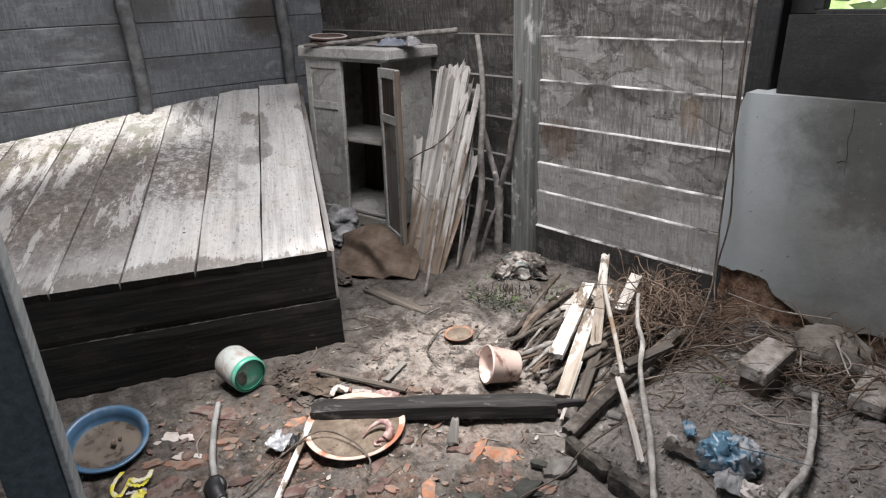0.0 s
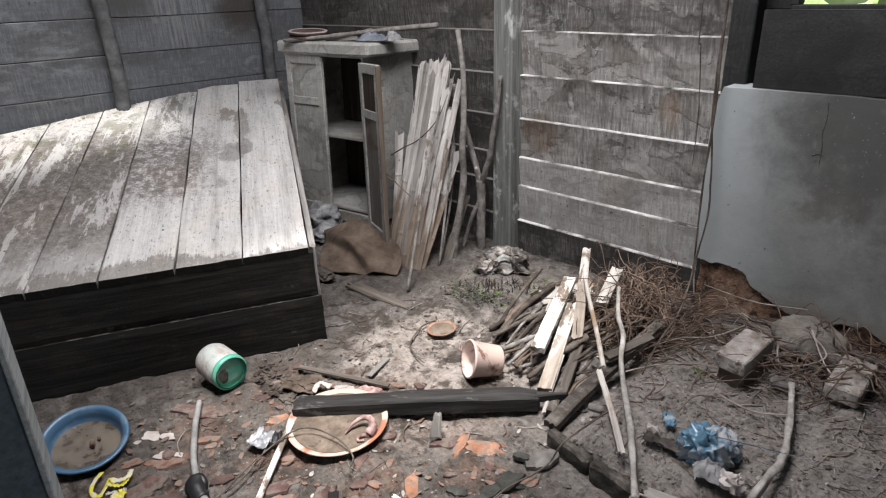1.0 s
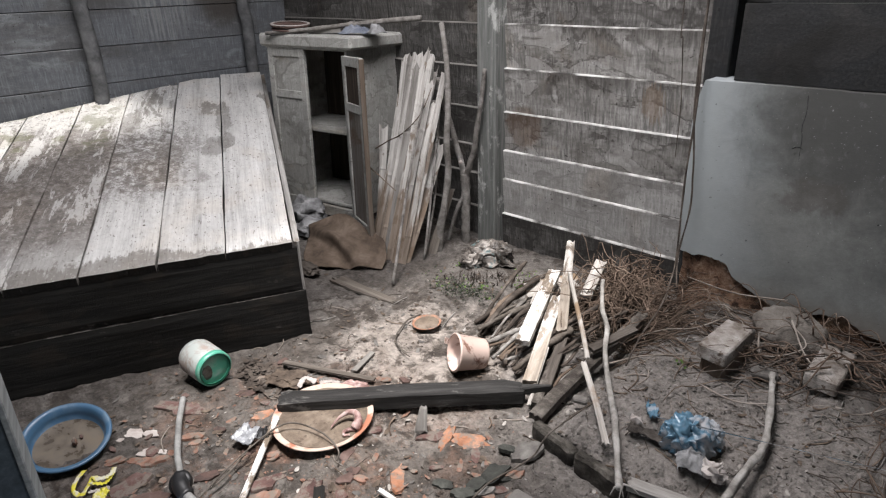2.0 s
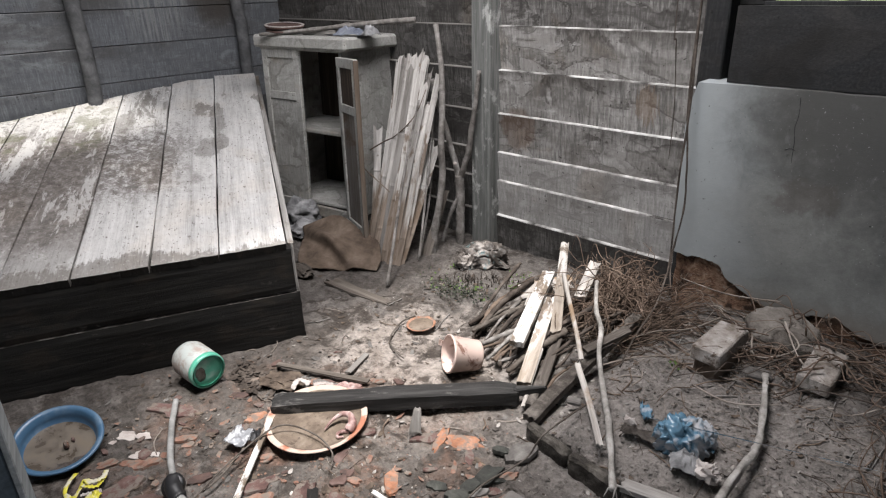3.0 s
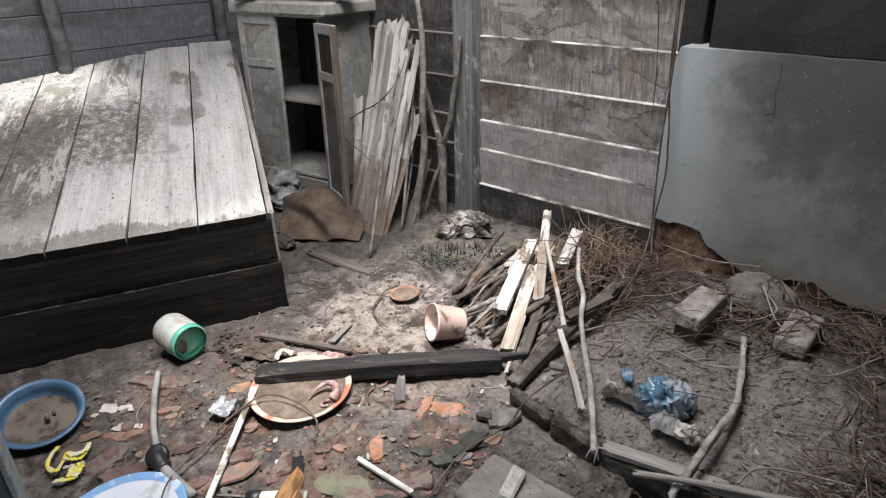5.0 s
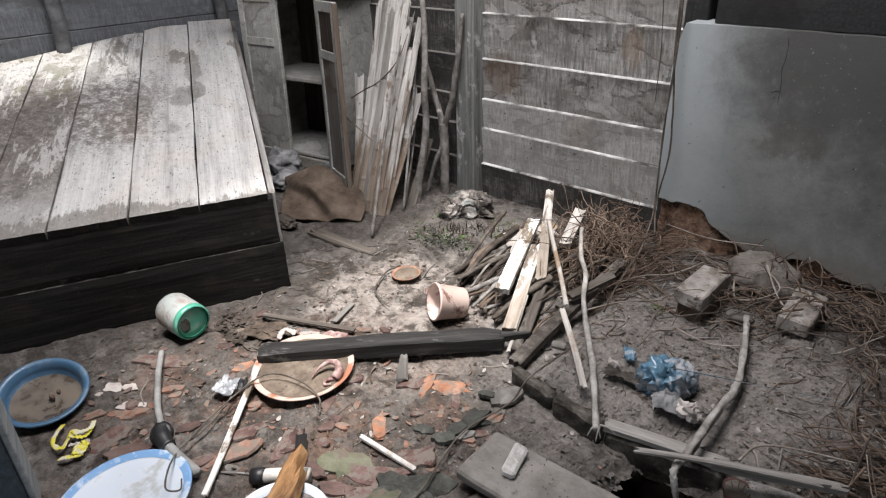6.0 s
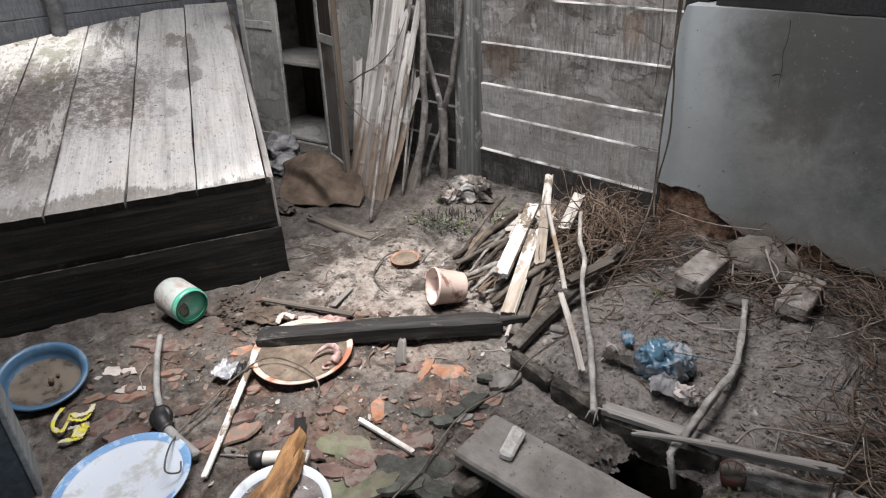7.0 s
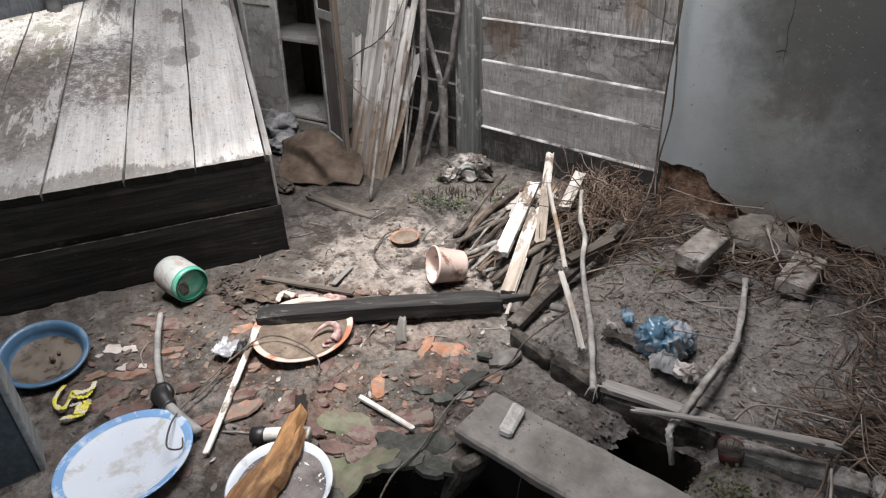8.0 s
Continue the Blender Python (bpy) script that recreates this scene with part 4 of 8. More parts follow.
def ground_z(x, y):
    p = Vector((x, y, 0))
    z = 0.014 * noise.noise(p * 2.1) + 0.011 * noise.noise(p * 6.3) + 0.008 * noise.noise(p * 17) + 0.006 * noise.noise(p * 38)
    z -= 0.008
    up = smooth(-0.86, -0.70, x) * smooth(0.032, 0.058, y - edge_y(x))
    z += (0.045 + 0.033 * smooth(0.0, 0.20, y - edge_y(x)) + 0.010 * noise.noise(p * 13) + 0.006 * noise.noise(p * 47)) * up
    z += 0.03 * smooth(1.95, 2.35, y) * smooth(-1.5, -0.9, x) * smooth(-0.85, -0.95, x)
    z += 0.05 * smooth(1.6, 1.9, y) * smooth(-2.25, -2.5, x)
    low = smooth(0.0, -0.05, y - edge_y(x)) * smooth(-0.85, -0.70, x)
    z += 0.012 * low
    d = pit_rim(x, y)
    return z - 0.05 * smooth(1.5, 1.0, d) - pit_depth(x, y)


def build_ground():
    bm = bmesh.new()
    xs = [LEFT_X - 0.06 + i * 0.05 for i in range(20)]
    x = xs[-1]
    while x < EAST_X + 0.05:
        x += 0.007 if -0.90 < x < 0.10 else 0.014 if -2.7 < x < 0.3 else 0.06
        xs.append(x)
    ys = []
    y = SOUTH_Y - 0.06
    while y < BACK_Y + 0.06:
        ys.append(y)
        y += 0.007 if 0.40 < y < 1.30 else 0.014 if y > 0.15 else 0.08
    ys.append(BACK_Y + 0.1)
    grid = [[bm.verts.new((a, b, ground_z(a, b))) for b in ys] for a in xs]
    for i in range(len(xs) - 1):
        for j in range(len(ys) - 1):
            bm.faces.new((grid[i][j], grid[i + 1][j], grid[i + 1][j + 1], grid[i][j + 1]))
    for f in bm.faces:
        f.smooth = True
        # faces inside the pit take the near-black colour that stands for its shade
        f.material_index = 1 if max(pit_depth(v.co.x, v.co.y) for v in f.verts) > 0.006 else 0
    return thing("floor", bm, [EARTH, PIT_SHADE], "bare trodden earth floor, damp, sandy and littered", "floor", kind="structure")


build_ground()


def wall_boards(parent, seams, length, mat, pose_of, seed, ledge=None, grooved=False):
    """Boards from bottom to top; each lower one stands proud of the next, so that its top edge is a ledge."""
    for i, (z0, z1) in enumerate(zip(seams, seams[1:])):
        bm = bmesh.new()
        steps = 60
        rows = []
        for k in range(steps + 1):
            x = length * k / steps
            w0 = 0.004 * noise.noise(Vector((x * 1.7, i * 3.3, seed)))
            w1 = 0.004 * noise.noise(Vector((x * 1.7, (i + 1) * 3.3, seed)))
            jag = 0.003 * noise.noise(Vector((x * 14, i * 5.1, seed + 2))) + 0.002 * noise.noise(Vector((x * 37, i * 5.1, seed + 4)))
            prof = ((0.0, z0 + w0 - 0.012), (0.005, z0 + w0 - 0.012), (0.025 + jag, z1 + w1 - 0.003), (0.023 + jag, z1 + w1 + 0.001), (0.0, z1 + w1 + 0.003))
            if grooved:
                prof = ((0.0, z0 + w0), (0.014, z0 + w0 + 0.004), (0.016 + jag, z1 + w1 - 0.004), (0.012, z1 + w1 - 0.001), (0.0, z1 + w1))
            rows.append([bm.verts.new((x, -d, z - z0)) for d, z in prof])
        for a, b in zip(rows, rows[1:]):
            for q in range(5):
                f = bm.faces.new((a[q], b[q], b[(q + 1) % 5], a[(q + 1) % 5]))
                f.material_index = 1 if q in (2, 3) and ledge else 0
        bm.faces.new(rows[0])
        bm.faces.new(rows[-1])
        part("board", finish(bm, smooth=False), [mat(i) if callable(mat) else mat, ledge or LIT_DUST_LEDGE], parent, at=pose_of @ pose(0, 0, z0))


# back wall of boards, broken by the window on its far end
SEAMS = [-0.06, 0.158, 0.337, 0.485, 0.673, 0.876, 1.070, 1.27, 1.47, 1.68, 1.9, 2.12, 2.34, 2.56, 2.80]
bm = slab_bm(2.80, 0.05, 2.9, bevel=0)
wall_b = thing("wall_north", bm, ROT_WOOD, "sooty wooden board wall with pale ledges between boards", "wall", at=pose(-2.25, BACK_Y + 0.05, 1.35), kind="structure")
back_pose = wall_b.matrix_basis.inverted() @ pose(LEFT_X, BACK_Y + 0.012, 0)
# boards left of the post carry the corner's shade in their colour
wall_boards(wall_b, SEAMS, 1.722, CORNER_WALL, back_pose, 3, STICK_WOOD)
wall_boards(wall_b, SEAMS, 0.994, lambda i: CORNER_WALL if i == 0 else PALE_LOW_WALL if i in (1, 2) else UPPER_WALL if i > 5 else WALL_WOOD, back_pose @ pose(1.726, 0, 0), 1, LIT_DUST_LEDGE)

bm = slab_bm(0.05, 4.3, 2.9, bevel=0)
wall_l = thing("wall_west", bm, ROT_WOOD, "blue-grey weathered wooden board wall", "wall", at=pose(LEFT_X - 0.045, 0.35, 1.35), kind="structure")
left_pose = wall_l.matrix_basis.inverted() @ pose(LEFT_X, -1.75, 0, 0, 0, 90)
wall_boards(wall_l, [-0.06, 0.17, 0.40, 0.62, 0.80, 0.985, 1.165, 1.34, 1.55, 1.77, 1.99, 2.2, 2.42, 2.62, 2.80], 4.14, lambda i: LEFT_WOOD if i < 7 else LEFT_SHADED, left_pose, 7, None, True)

# posts of the back wall
bm = slab_bm(0.112, 0.09, 2.80, bevel=0.006, wear=0.003, cuts=7)
for v in bm.verts:
    v.co.x += 0.006 * noise.noise(Vector((v.co.z * 2, 3, 1)))
rot = Matrix.Rotation(radians(90), 4, "Y")
bmesh.ops.transform(bm, matrix=rot, verts=bm.verts)
thing("wall_post", bm, POST_WOOD, "square grey weathered timber post against the board wall", "post", at=pose(-1.895, BACK_Y - 0.035, 1.34, 0, 90, 0))
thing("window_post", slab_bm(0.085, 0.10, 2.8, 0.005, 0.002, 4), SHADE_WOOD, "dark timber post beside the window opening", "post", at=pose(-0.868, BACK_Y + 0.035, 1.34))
for nm, pts, r in (("pole", [(-3.565, 1.235, 2.7), (-3.56, 1.195, 1.9), (-3.555, 1.180, 1.28), (-3.545, 1.186, 1.01), (-3.54, 1.18, 0.75), (-3.55, 1.15, 0.3), (-3.55, 1.15, -0.05)], 0.036), ("pole", [(-3.56, 2.06, 2.7), (-3.56, 2.075, 1.26), (-3.555, 2.085, 1.06), (-3.55, 2.08, 0.8), (-3.55, 2.08, -0.05)], 0.036)):
    thing(nm, tube_bm(pts, r, sides=10, count=30, rough=0.12, seed=len(pts)), DARK_BARK, "bent grey tree-trunk pole against the wall", "pole", group="poles of the wall")

# the wall beside the corner post: dark boards with a window opening
wall_w = holder("wall_north_window", "dark old board wall with an open window hole", "wall", at=pose(0, BACK_Y + 0.10, 0), kind="structure")
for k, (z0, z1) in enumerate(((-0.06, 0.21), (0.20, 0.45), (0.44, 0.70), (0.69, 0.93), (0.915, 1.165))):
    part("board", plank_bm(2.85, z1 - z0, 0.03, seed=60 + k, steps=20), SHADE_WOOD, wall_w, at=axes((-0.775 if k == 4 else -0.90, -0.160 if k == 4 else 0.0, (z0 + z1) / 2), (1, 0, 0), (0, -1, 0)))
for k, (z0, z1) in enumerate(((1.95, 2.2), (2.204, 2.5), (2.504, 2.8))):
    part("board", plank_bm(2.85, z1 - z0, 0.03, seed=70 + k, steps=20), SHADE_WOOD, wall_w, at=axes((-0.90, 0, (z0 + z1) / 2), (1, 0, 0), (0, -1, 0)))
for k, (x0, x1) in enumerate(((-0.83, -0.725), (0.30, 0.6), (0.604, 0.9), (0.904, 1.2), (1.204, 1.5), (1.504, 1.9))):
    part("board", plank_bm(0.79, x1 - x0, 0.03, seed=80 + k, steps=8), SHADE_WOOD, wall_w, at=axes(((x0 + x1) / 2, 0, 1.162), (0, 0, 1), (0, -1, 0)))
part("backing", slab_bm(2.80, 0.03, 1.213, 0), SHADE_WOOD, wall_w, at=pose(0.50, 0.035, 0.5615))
window = holder("window_1", "plain wooden window frame with no glass", "window", at=pose(-0.725, BACK_Y + 0.06, 1.165), kind="structure")
part("window_sill", slab_bm(1.03, 0.07, 0.02, 0.003), SHADE_WOOD, window, at=pose(0.51, 0, 0.0))
part("window_frame", slab_bm(0.03, 0.06, 0.77, 0.003), SHADE_WOOD, window, at=pose(0.0, 0, 0.395))
part("window_frame", slab_bm(0.03, 0.06, 0.77, 0.003), SHADE_WOOD, window, at=pose(1.02, 0, 0.395))

def crumple_bm_small(size, seed):
    bm = bmesh.new()
    bmesh.ops.create_icosphere(bm, subdivisions=1, radius=size)
    for v in bm.verts:
        v.co += noise.noise_vector(v.co * 200 + Vector((seed, 0, 0))) * size * 0.5
        v.co.y *= 0.3
    return finish(bm, False)


# low masonry wall: rough core with a skin of grey plaster that has come off at its foot
PL_X0, PL_X1, PL_TOP = -0.872, 1.88, 0.912


def plaster_low(x):
    pts = ((-0.90, 0.262), (-0.84, 0.250), (-0.773, 0.258), (-0.69, 0.248), (-0.665, 0.205), (-0.62, 0.180), (-0.558, 0.148), (-0.50, 0.132), (-0.42, 0.118), (-0.36, 0.150), (-0.28, 0.165), (-0.2, 0.12), (2.0, 0.11))
    for (x0, z0), (x1, z1) in zip(pts, pts[1:]):
        if x <= x1:
            return z0 + (z1 - z0) * (x - x0) / (x1 - x0) + 0.008 * noise.noise(Vector((x * 30, 1, 1))) + 0.005 * noise.noise(Vector((x * 80, 1, 1)))
    return 0.1


def end_shift(z):
    """The uneven end of the plaster, broken at its top corner."""
    return -0.016 * smooth(0.26, 0.50, z) + 0.025 * smooth(0.80, 0.915, z) + 0.004 * noise.noise(Vector((z * 14, 2, 2)))


low_wall = holder("plaster_wall", "low brick wall in grey plaster, broken off at its foot", "wall", at=pose(0, 2.285, 0), kind="structure")
bm = bmesh.new()
nx, nz = 150, 22
core = []
for i in range(nx + 1):
    x = PL_X0 + 0.008 + (PL_X1 - PL_X0 - 0.008) * i / nx
    core.append([bm.verts.new((x, 0.020 + 0.010 * noise.noise(Vector((x * 16, k * 0.9, 3))) + 0.006 * noise.noise(Vector((x * 45, k * 2.1, 7))), -0.08 + 0.98 * k / nz)) for k in range(nz + 1)])
for i in range(nx):
    for k in range(nz):
        bm.faces.new((core[i][k], core[i + 1][k], core[i + 1][k + 1], core[i][k + 1]))
finish(bm, True)
part("brick_core", bm, BRICK, low_wall, "rust-brown crumbling brickwork")
part("wall_body", slab_bm(PL_X1 - PL_X0 - 0.012, 0.10, 0.97, 0.004), PLASTER, low_wall, at=pose((PL_X0 + PL_X1) / 2, 0.095, 0.422))
bm = bmesh.new()
nx = 170
cols = []
for i in range(nx + 1):
    s = (i / nx) ** 1.6
    x = PL_X0 + (PL_X1 - PL_X0) * s
    lo = plaster_low(x)
    lean = (1 - s) ** 14
    edge = 0.003 * noise.noise(Vector((x * 9, 5, 5)))
    col = [(0.018, lo)]
    for k in range(9):
        z = lo + (PL_TOP + edge - lo) * k / 8
        col.append((-0.002 + 0.004 * noise.noise(Vector((x * 2.2, z * 2.2, 2))), z))
    col.append((0.145, PL_TOP + edge))
    cols.append([[bm.verts.new((x + lean * end_shift(z), y, z)) for y, z in run] for run in (col[:2], col[1:10], col[9:])])
for a, b in zip(cols, cols[1:]):
    for run in range(3):
        for k in range(len(a[run]) - 1):
            bm.faces.new((a[run][k], b[run][k], b[run][k + 1], a[run][k + 1]))
for v0, v1 in zip(cols[0][1], cols[0][1][1:]):
    bm.faces.new([bm.verts.new(q) for q in (v0.co, v1.co, (v1.co.x, 0.145, v1.co.z), (v0.co.x, 0.145, v0.co.z))])
finish(bm, True)
for f in bm.faces:
    f.smooth = abs(f.normal.y) > 0.7
part("plaster_skin", bm, PLASTER, low_wall)
for pts in ([(-0.529, 0.905), (-0.523, 0.835), (-0.528, 0.79), (-0.521, 0.75), (-0.519, 0.70), (-0.517, 0.674)], [(-0.545, 0.715), (-0.528, 0.722), (-0.512, 0.716)], [(-0.280, 0.310), (-0.274, 0.28), (-0.266, 0.252)]):
    part("crack", tube_bm([(x, -0.0002, z) for x, z in pts], 0.0019, tip=0.0008, sides=5, count=22, rough=0.9, seed=3), SHADE_WOOD, low_wall, "thin dark crack")
rr = rng(4)
for k in range(26):
    part("chip_mark", crumple_bm_small(rr.uniform(0.0015, 0.0045), k), SHADE_WOOD, low_wall, at=pose(rr.uniform(-0.83, 0.3), 0.0, rr.uniform(0.25, 0.88)))

# outdoors, seen through the window
bm = bmesh.new()
for ax0, ax1, ay0, ay1 in ((-400, 400, 2.62, 400), (-400, 400, -400, -1.85), (-400, -3.75, -1.85, 2.62), (2.05, 400, -1.85, 2.62)):
    bm.faces.new([bm.verts.new(p) for p in ((ax0, ay0, -0.03), (ax1, ay0, -0.03), (ax1, ay1, -0.03), (ax0, ay1, -0.03))])
thing("ground", bm, GRASS, "grassy ground outside the house", "ground", kind="structure")
bm = bmesh.new()
bm.faces.new([bm.verts.new(q) for q in ((-6, 7.5, -0.5), (9, 7.5, -0.5), (9, 7.5, 6), (-6, 7.5, 6))])
thing("backdrop", bm, FAR_GREEN, "glowing sheet for bright sunlit leaves far behind the window", "backdrop", kind="structure")
r = rng(5)
bm = bmesh.new()
for k in range(500):
    c = Vector((r.uniform(-1.6, 3.0), r.uniform(3.6, 5.0), r.uniform(0.0, 2.6)))
    if noise.noise(c * 0.9) < -0.15:
        continue
    a = Vector((r.gauss(0, 1), r.gauss(0, 1), r.gauss(0, 0.6))).normalized()
    w = a.orthogonal().normalized() * 0.045
    a *= 0.10
    bm.faces.new([bm.verts.new(c + q) for q in (-a, w, a, -w)])
thing("bushes", bm, FOLIAGE, "sunlit green bushes outside the window", "bush", kind="stuff")

# unseen walls added behind the camera to close the place and keep it dark
for nm, at, size in (("wall_south_a", (-1.95, SOUTH_Y - 0.04, 1.35), (3.5, 0.06, 2.9)), ("wall_south_b", (1.53, SOUTH_Y - 0.04, 1.35), (0.86, 0.06, 2.9)), ("wall_south_c", (0.45, SOUTH_Y - 0.04, 2.45), (1.30, 0.06, 0.70)), ("wall_east", (EAST_X + 0.04, 0.35, 1.35), (0.06, 4.3, 2.9))):
    thing(nm, slab_bm(*size, bevel=0), ROOFING, "unseen dark plain wooden wall", "wall", at=pose(*at), kind="structure")

# unseen ceiling, cut open where the daylight and sun should reach
bm = bmesh.new()
x0, x1, y0, y1 = HOLE
a0, a1, b0, b1 = SLIT
lo_y, hi_y = SOUTH_Y - 0.1, BACK_Y + 0.2
for cx0, cx1, cy0, cy1 in ((LEFT_X - 0.1, a0, lo_y, hi_y), (a0, a1, lo_y, b0), (a0, a1, b1, hi_y), (a1, x0, lo_y, hi_y), (x0, x1, lo_y, y0), (x0, x1, y1, hi_y), (x1, EAST_X + 0.1, lo_y, hi_y)):
    g = bmesh.ops.create_cube(bm, size=1.0)["verts"]
    bmesh.ops.scale(bm, vec=(cx1 - cx0, cy1 - cy0, 0.05), verts=g)
    bmesh.ops.translate(bm, vec=((cx0 + cx1) / 2, (cy0 + cy1) / 2, ROOF + 0.03), verts=g)
thing("ceiling", finish(bm, False), ROOFING, "unseen dark board roof, broken open over the room", "ceiling", kind="structure")


# ---- plank platform ----
def build_platform():
    base = Vector((-1.848, 1.150, 0.0))
    along = Vector((-0.419, -0.908, 0.0)).normalized()
    deep = Vector((-0.850, 0.487, 0.202)).normalized()
    flat = Vector((deep.x, deep.y, 0)).normalized()
    ob = holder("plank_platform", "big box platform, bleached plank top, blackened plank sides", "platform", at=axes(base, along))
    inv = ob.matrix_basis.inverted()
    widths = [0.236, 0.226, 0.24, 0.215, 0.225, 0.23, 0.24, 0.22]
    lengths = [1.905, 1.86, 1.78, 1.70, 1.74, 1.76, 1.78, 1.8]
    s = 0.0
    up = along.cross(deep)
    up = up if up.z > 0 else -up
    skew = along.dot(deep) / along.dot(up.cross(deep))
    dirty = (0, 0, 0, 1, 1, 1, 0, 0)
    for i, (w, ln) in enumerate(zip(widths, lengths)):
        # no plank runs past the wall
        ln = min(ln, (1.737 - 0.419 * s) / 0.85)
        bm = plank_bm(ln, (w - 0.0055) * abs(along.dot(up.cross(deep))), 0.032, seed=20 + i, ragged=0.004, warp=0.0, steps=34, across=8, edge=0.003)
        for v in bm.verts:
            at_wall = (1.737 - 0.419 * (s + w / 2 + v.co.y / along.dot(up.cross(deep)))) / 0.85
            v.co.x *= min(1.0, at_wall / ln)
            v.co.x += v.co.y * skew
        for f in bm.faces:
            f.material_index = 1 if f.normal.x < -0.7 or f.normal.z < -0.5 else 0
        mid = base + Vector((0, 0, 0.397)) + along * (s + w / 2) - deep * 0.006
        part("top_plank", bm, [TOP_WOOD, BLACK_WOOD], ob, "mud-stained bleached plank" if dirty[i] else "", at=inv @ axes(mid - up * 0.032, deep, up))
        s += w
    full = s
    for k, (z0, z1) in enumerate(((-0.03, 0.191), (0.195, 0.366))):
        reach = 0.024 if k == 0 else 0.015
        bm = plank_bm(full + reach, z1 - z0, 0.035, seed=40 + k, ragged=0.004, steps=46, across=8)
        for v in bm.verts:
            v.co.z += 0.0022 * noise.noise(Vector((v.co.x * 3, v.co.y * 30, k)))
        at = axes(base - along * reach + Vector((0, 0, (z0 + z1) / 2)) + flat * 0.035 + (Vector((0.004, -0.002, 0)) if k == 0 else Vector()), along, -flat)
        for f in bm.faces:
            f.material_index = 1 if k == 0 and (at.to_3x3() @ f.normal).z > 0.7 else 0
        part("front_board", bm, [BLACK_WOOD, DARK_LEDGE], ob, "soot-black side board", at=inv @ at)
    bm = bmesh.new()
    pts = [(0, -0.03), (1.8, -0.03), (1.8, 0.362 + 1.8 * 0.206), (0, 0.362)]
    vs = [[bm.verts.new((x, d, z)) for x, z in pts] for d in (0.0, 0.03)]
    bm.faces.new(vs[0])
    bm.faces.new(vs[1])
    for q in range(4):
        bm.faces.new((vs[0][q], vs[0][(q + 1) % 4], vs[1][(q + 1) % 4], vs[1][q]))
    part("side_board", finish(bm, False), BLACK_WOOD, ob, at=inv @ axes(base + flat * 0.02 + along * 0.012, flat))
    # thin strip along the open side of the top
    m = axes(base + Vector((0, 0, 0.392)) - along * 0.012 - up * 0.034 + deep * 0.012, deep, up)
    part("edge_strip", plank_bm(1.88, 0.022, 0.026, seed=55, ragged=0.01, warp=0.003, steps=30, across=2), EDGE_WOOD, ob, "thin pale grey edge strip", at=inv @ m)
    part("corner_strip", plank_bm(0.20, 0.010, 0.008, seed=56, ragged=0.006, warp=0.002, steps=10, across=2), EDGE_WOOD, ob, "thin pale strip down the corner", at=inv @ axes(base - along * 0.020 + flat * 0.004 + Vector((0, 0, 0.192)), (0, 0, 1), -flat))
    # mud crumbs and leaf bits strewn over the planks
    r = rng(77)
    bm = bmesh.new()
    for k in range(2000):
        u = r.uniform(0.03, 1.7) if k % 3 else r.gauss(0.95, 0.28)
        t = r.uniform(0.02, full - 0.5) if k % 2 else r.gauss(0.85, 0.2)
        if not (0.02 < u < 1.66 and 0.02 < t < full - 0.03):
            continue
        c = base + Vector((0, 0, 0.397)) + along * t + deep * u + up * 0.001
        d = r.uniform(0.0008, 0.003) * (1.8 if k % 17 == 0 else 1)
        tx = (deep * r.gauss(0, 1) + along * r.gauss(0, 1)).normalized()
        ty = up.cross(tx)
        top = bm.verts.new(c + up * d * 0.7)
        ring = [bm.verts.new(c + tx * d * math.cos(q) * r.uniform(0.7, 1.6) + ty * d * math.sin(q)) for q in (0.3, 1.8, 3.4, 4.9)]
        for q in range(4):
            f = bm.faces.new((top, ring[q], ring[(q + 1) % 4]))
            f.material_index = k % 2
    # splintered, peeling back ends of the planks
    peel = bmesh.new()
    for k in range(220):
        t = r.uniform(0.46, full - 0.05)
        u = (1.737 - 0.419 * t) / 0.85 - abs(r.gauss(0, 0.11)) - 0.02
        c = base + Vector((0, 0, 0.397)) + along * t + deep * u + up * 0.002
        d = r.uniform(0.002, 0.009)
        tx = (deep * r.gauss(0, 1) + along * r.gauss(0, 0.6)).normalized()
        ty = up.cross(tx)
        tip = peel.verts.new(c + up * d * r.uniform(0.1, 0.5))
        ring = [peel.verts.new(c + tx * d * math.cos(q) * r.uniform(0.6, 2.4) + ty * d * math.sin(q) * 0.6 + up * d * r.uniform(0, 0.3)) for q in (0.3, 1.4, 2.7, 3.9, 5.1)]
        for q in range(5):
            peel.faces.new((tip, ring[q], ring[(q + 1) % 5]))
    thing("wood_splinters", peel, WHITE_WOOD, "pale peeling splinters at the ends of the planks", "litter", kind="stuff")
    thing("crumbs", bm, [STICK_WOOD, ROT_WOOD], "dry mud crumbs and leaf bits on the planks", "litter", kind="stuff")
    return ob


build_platform()


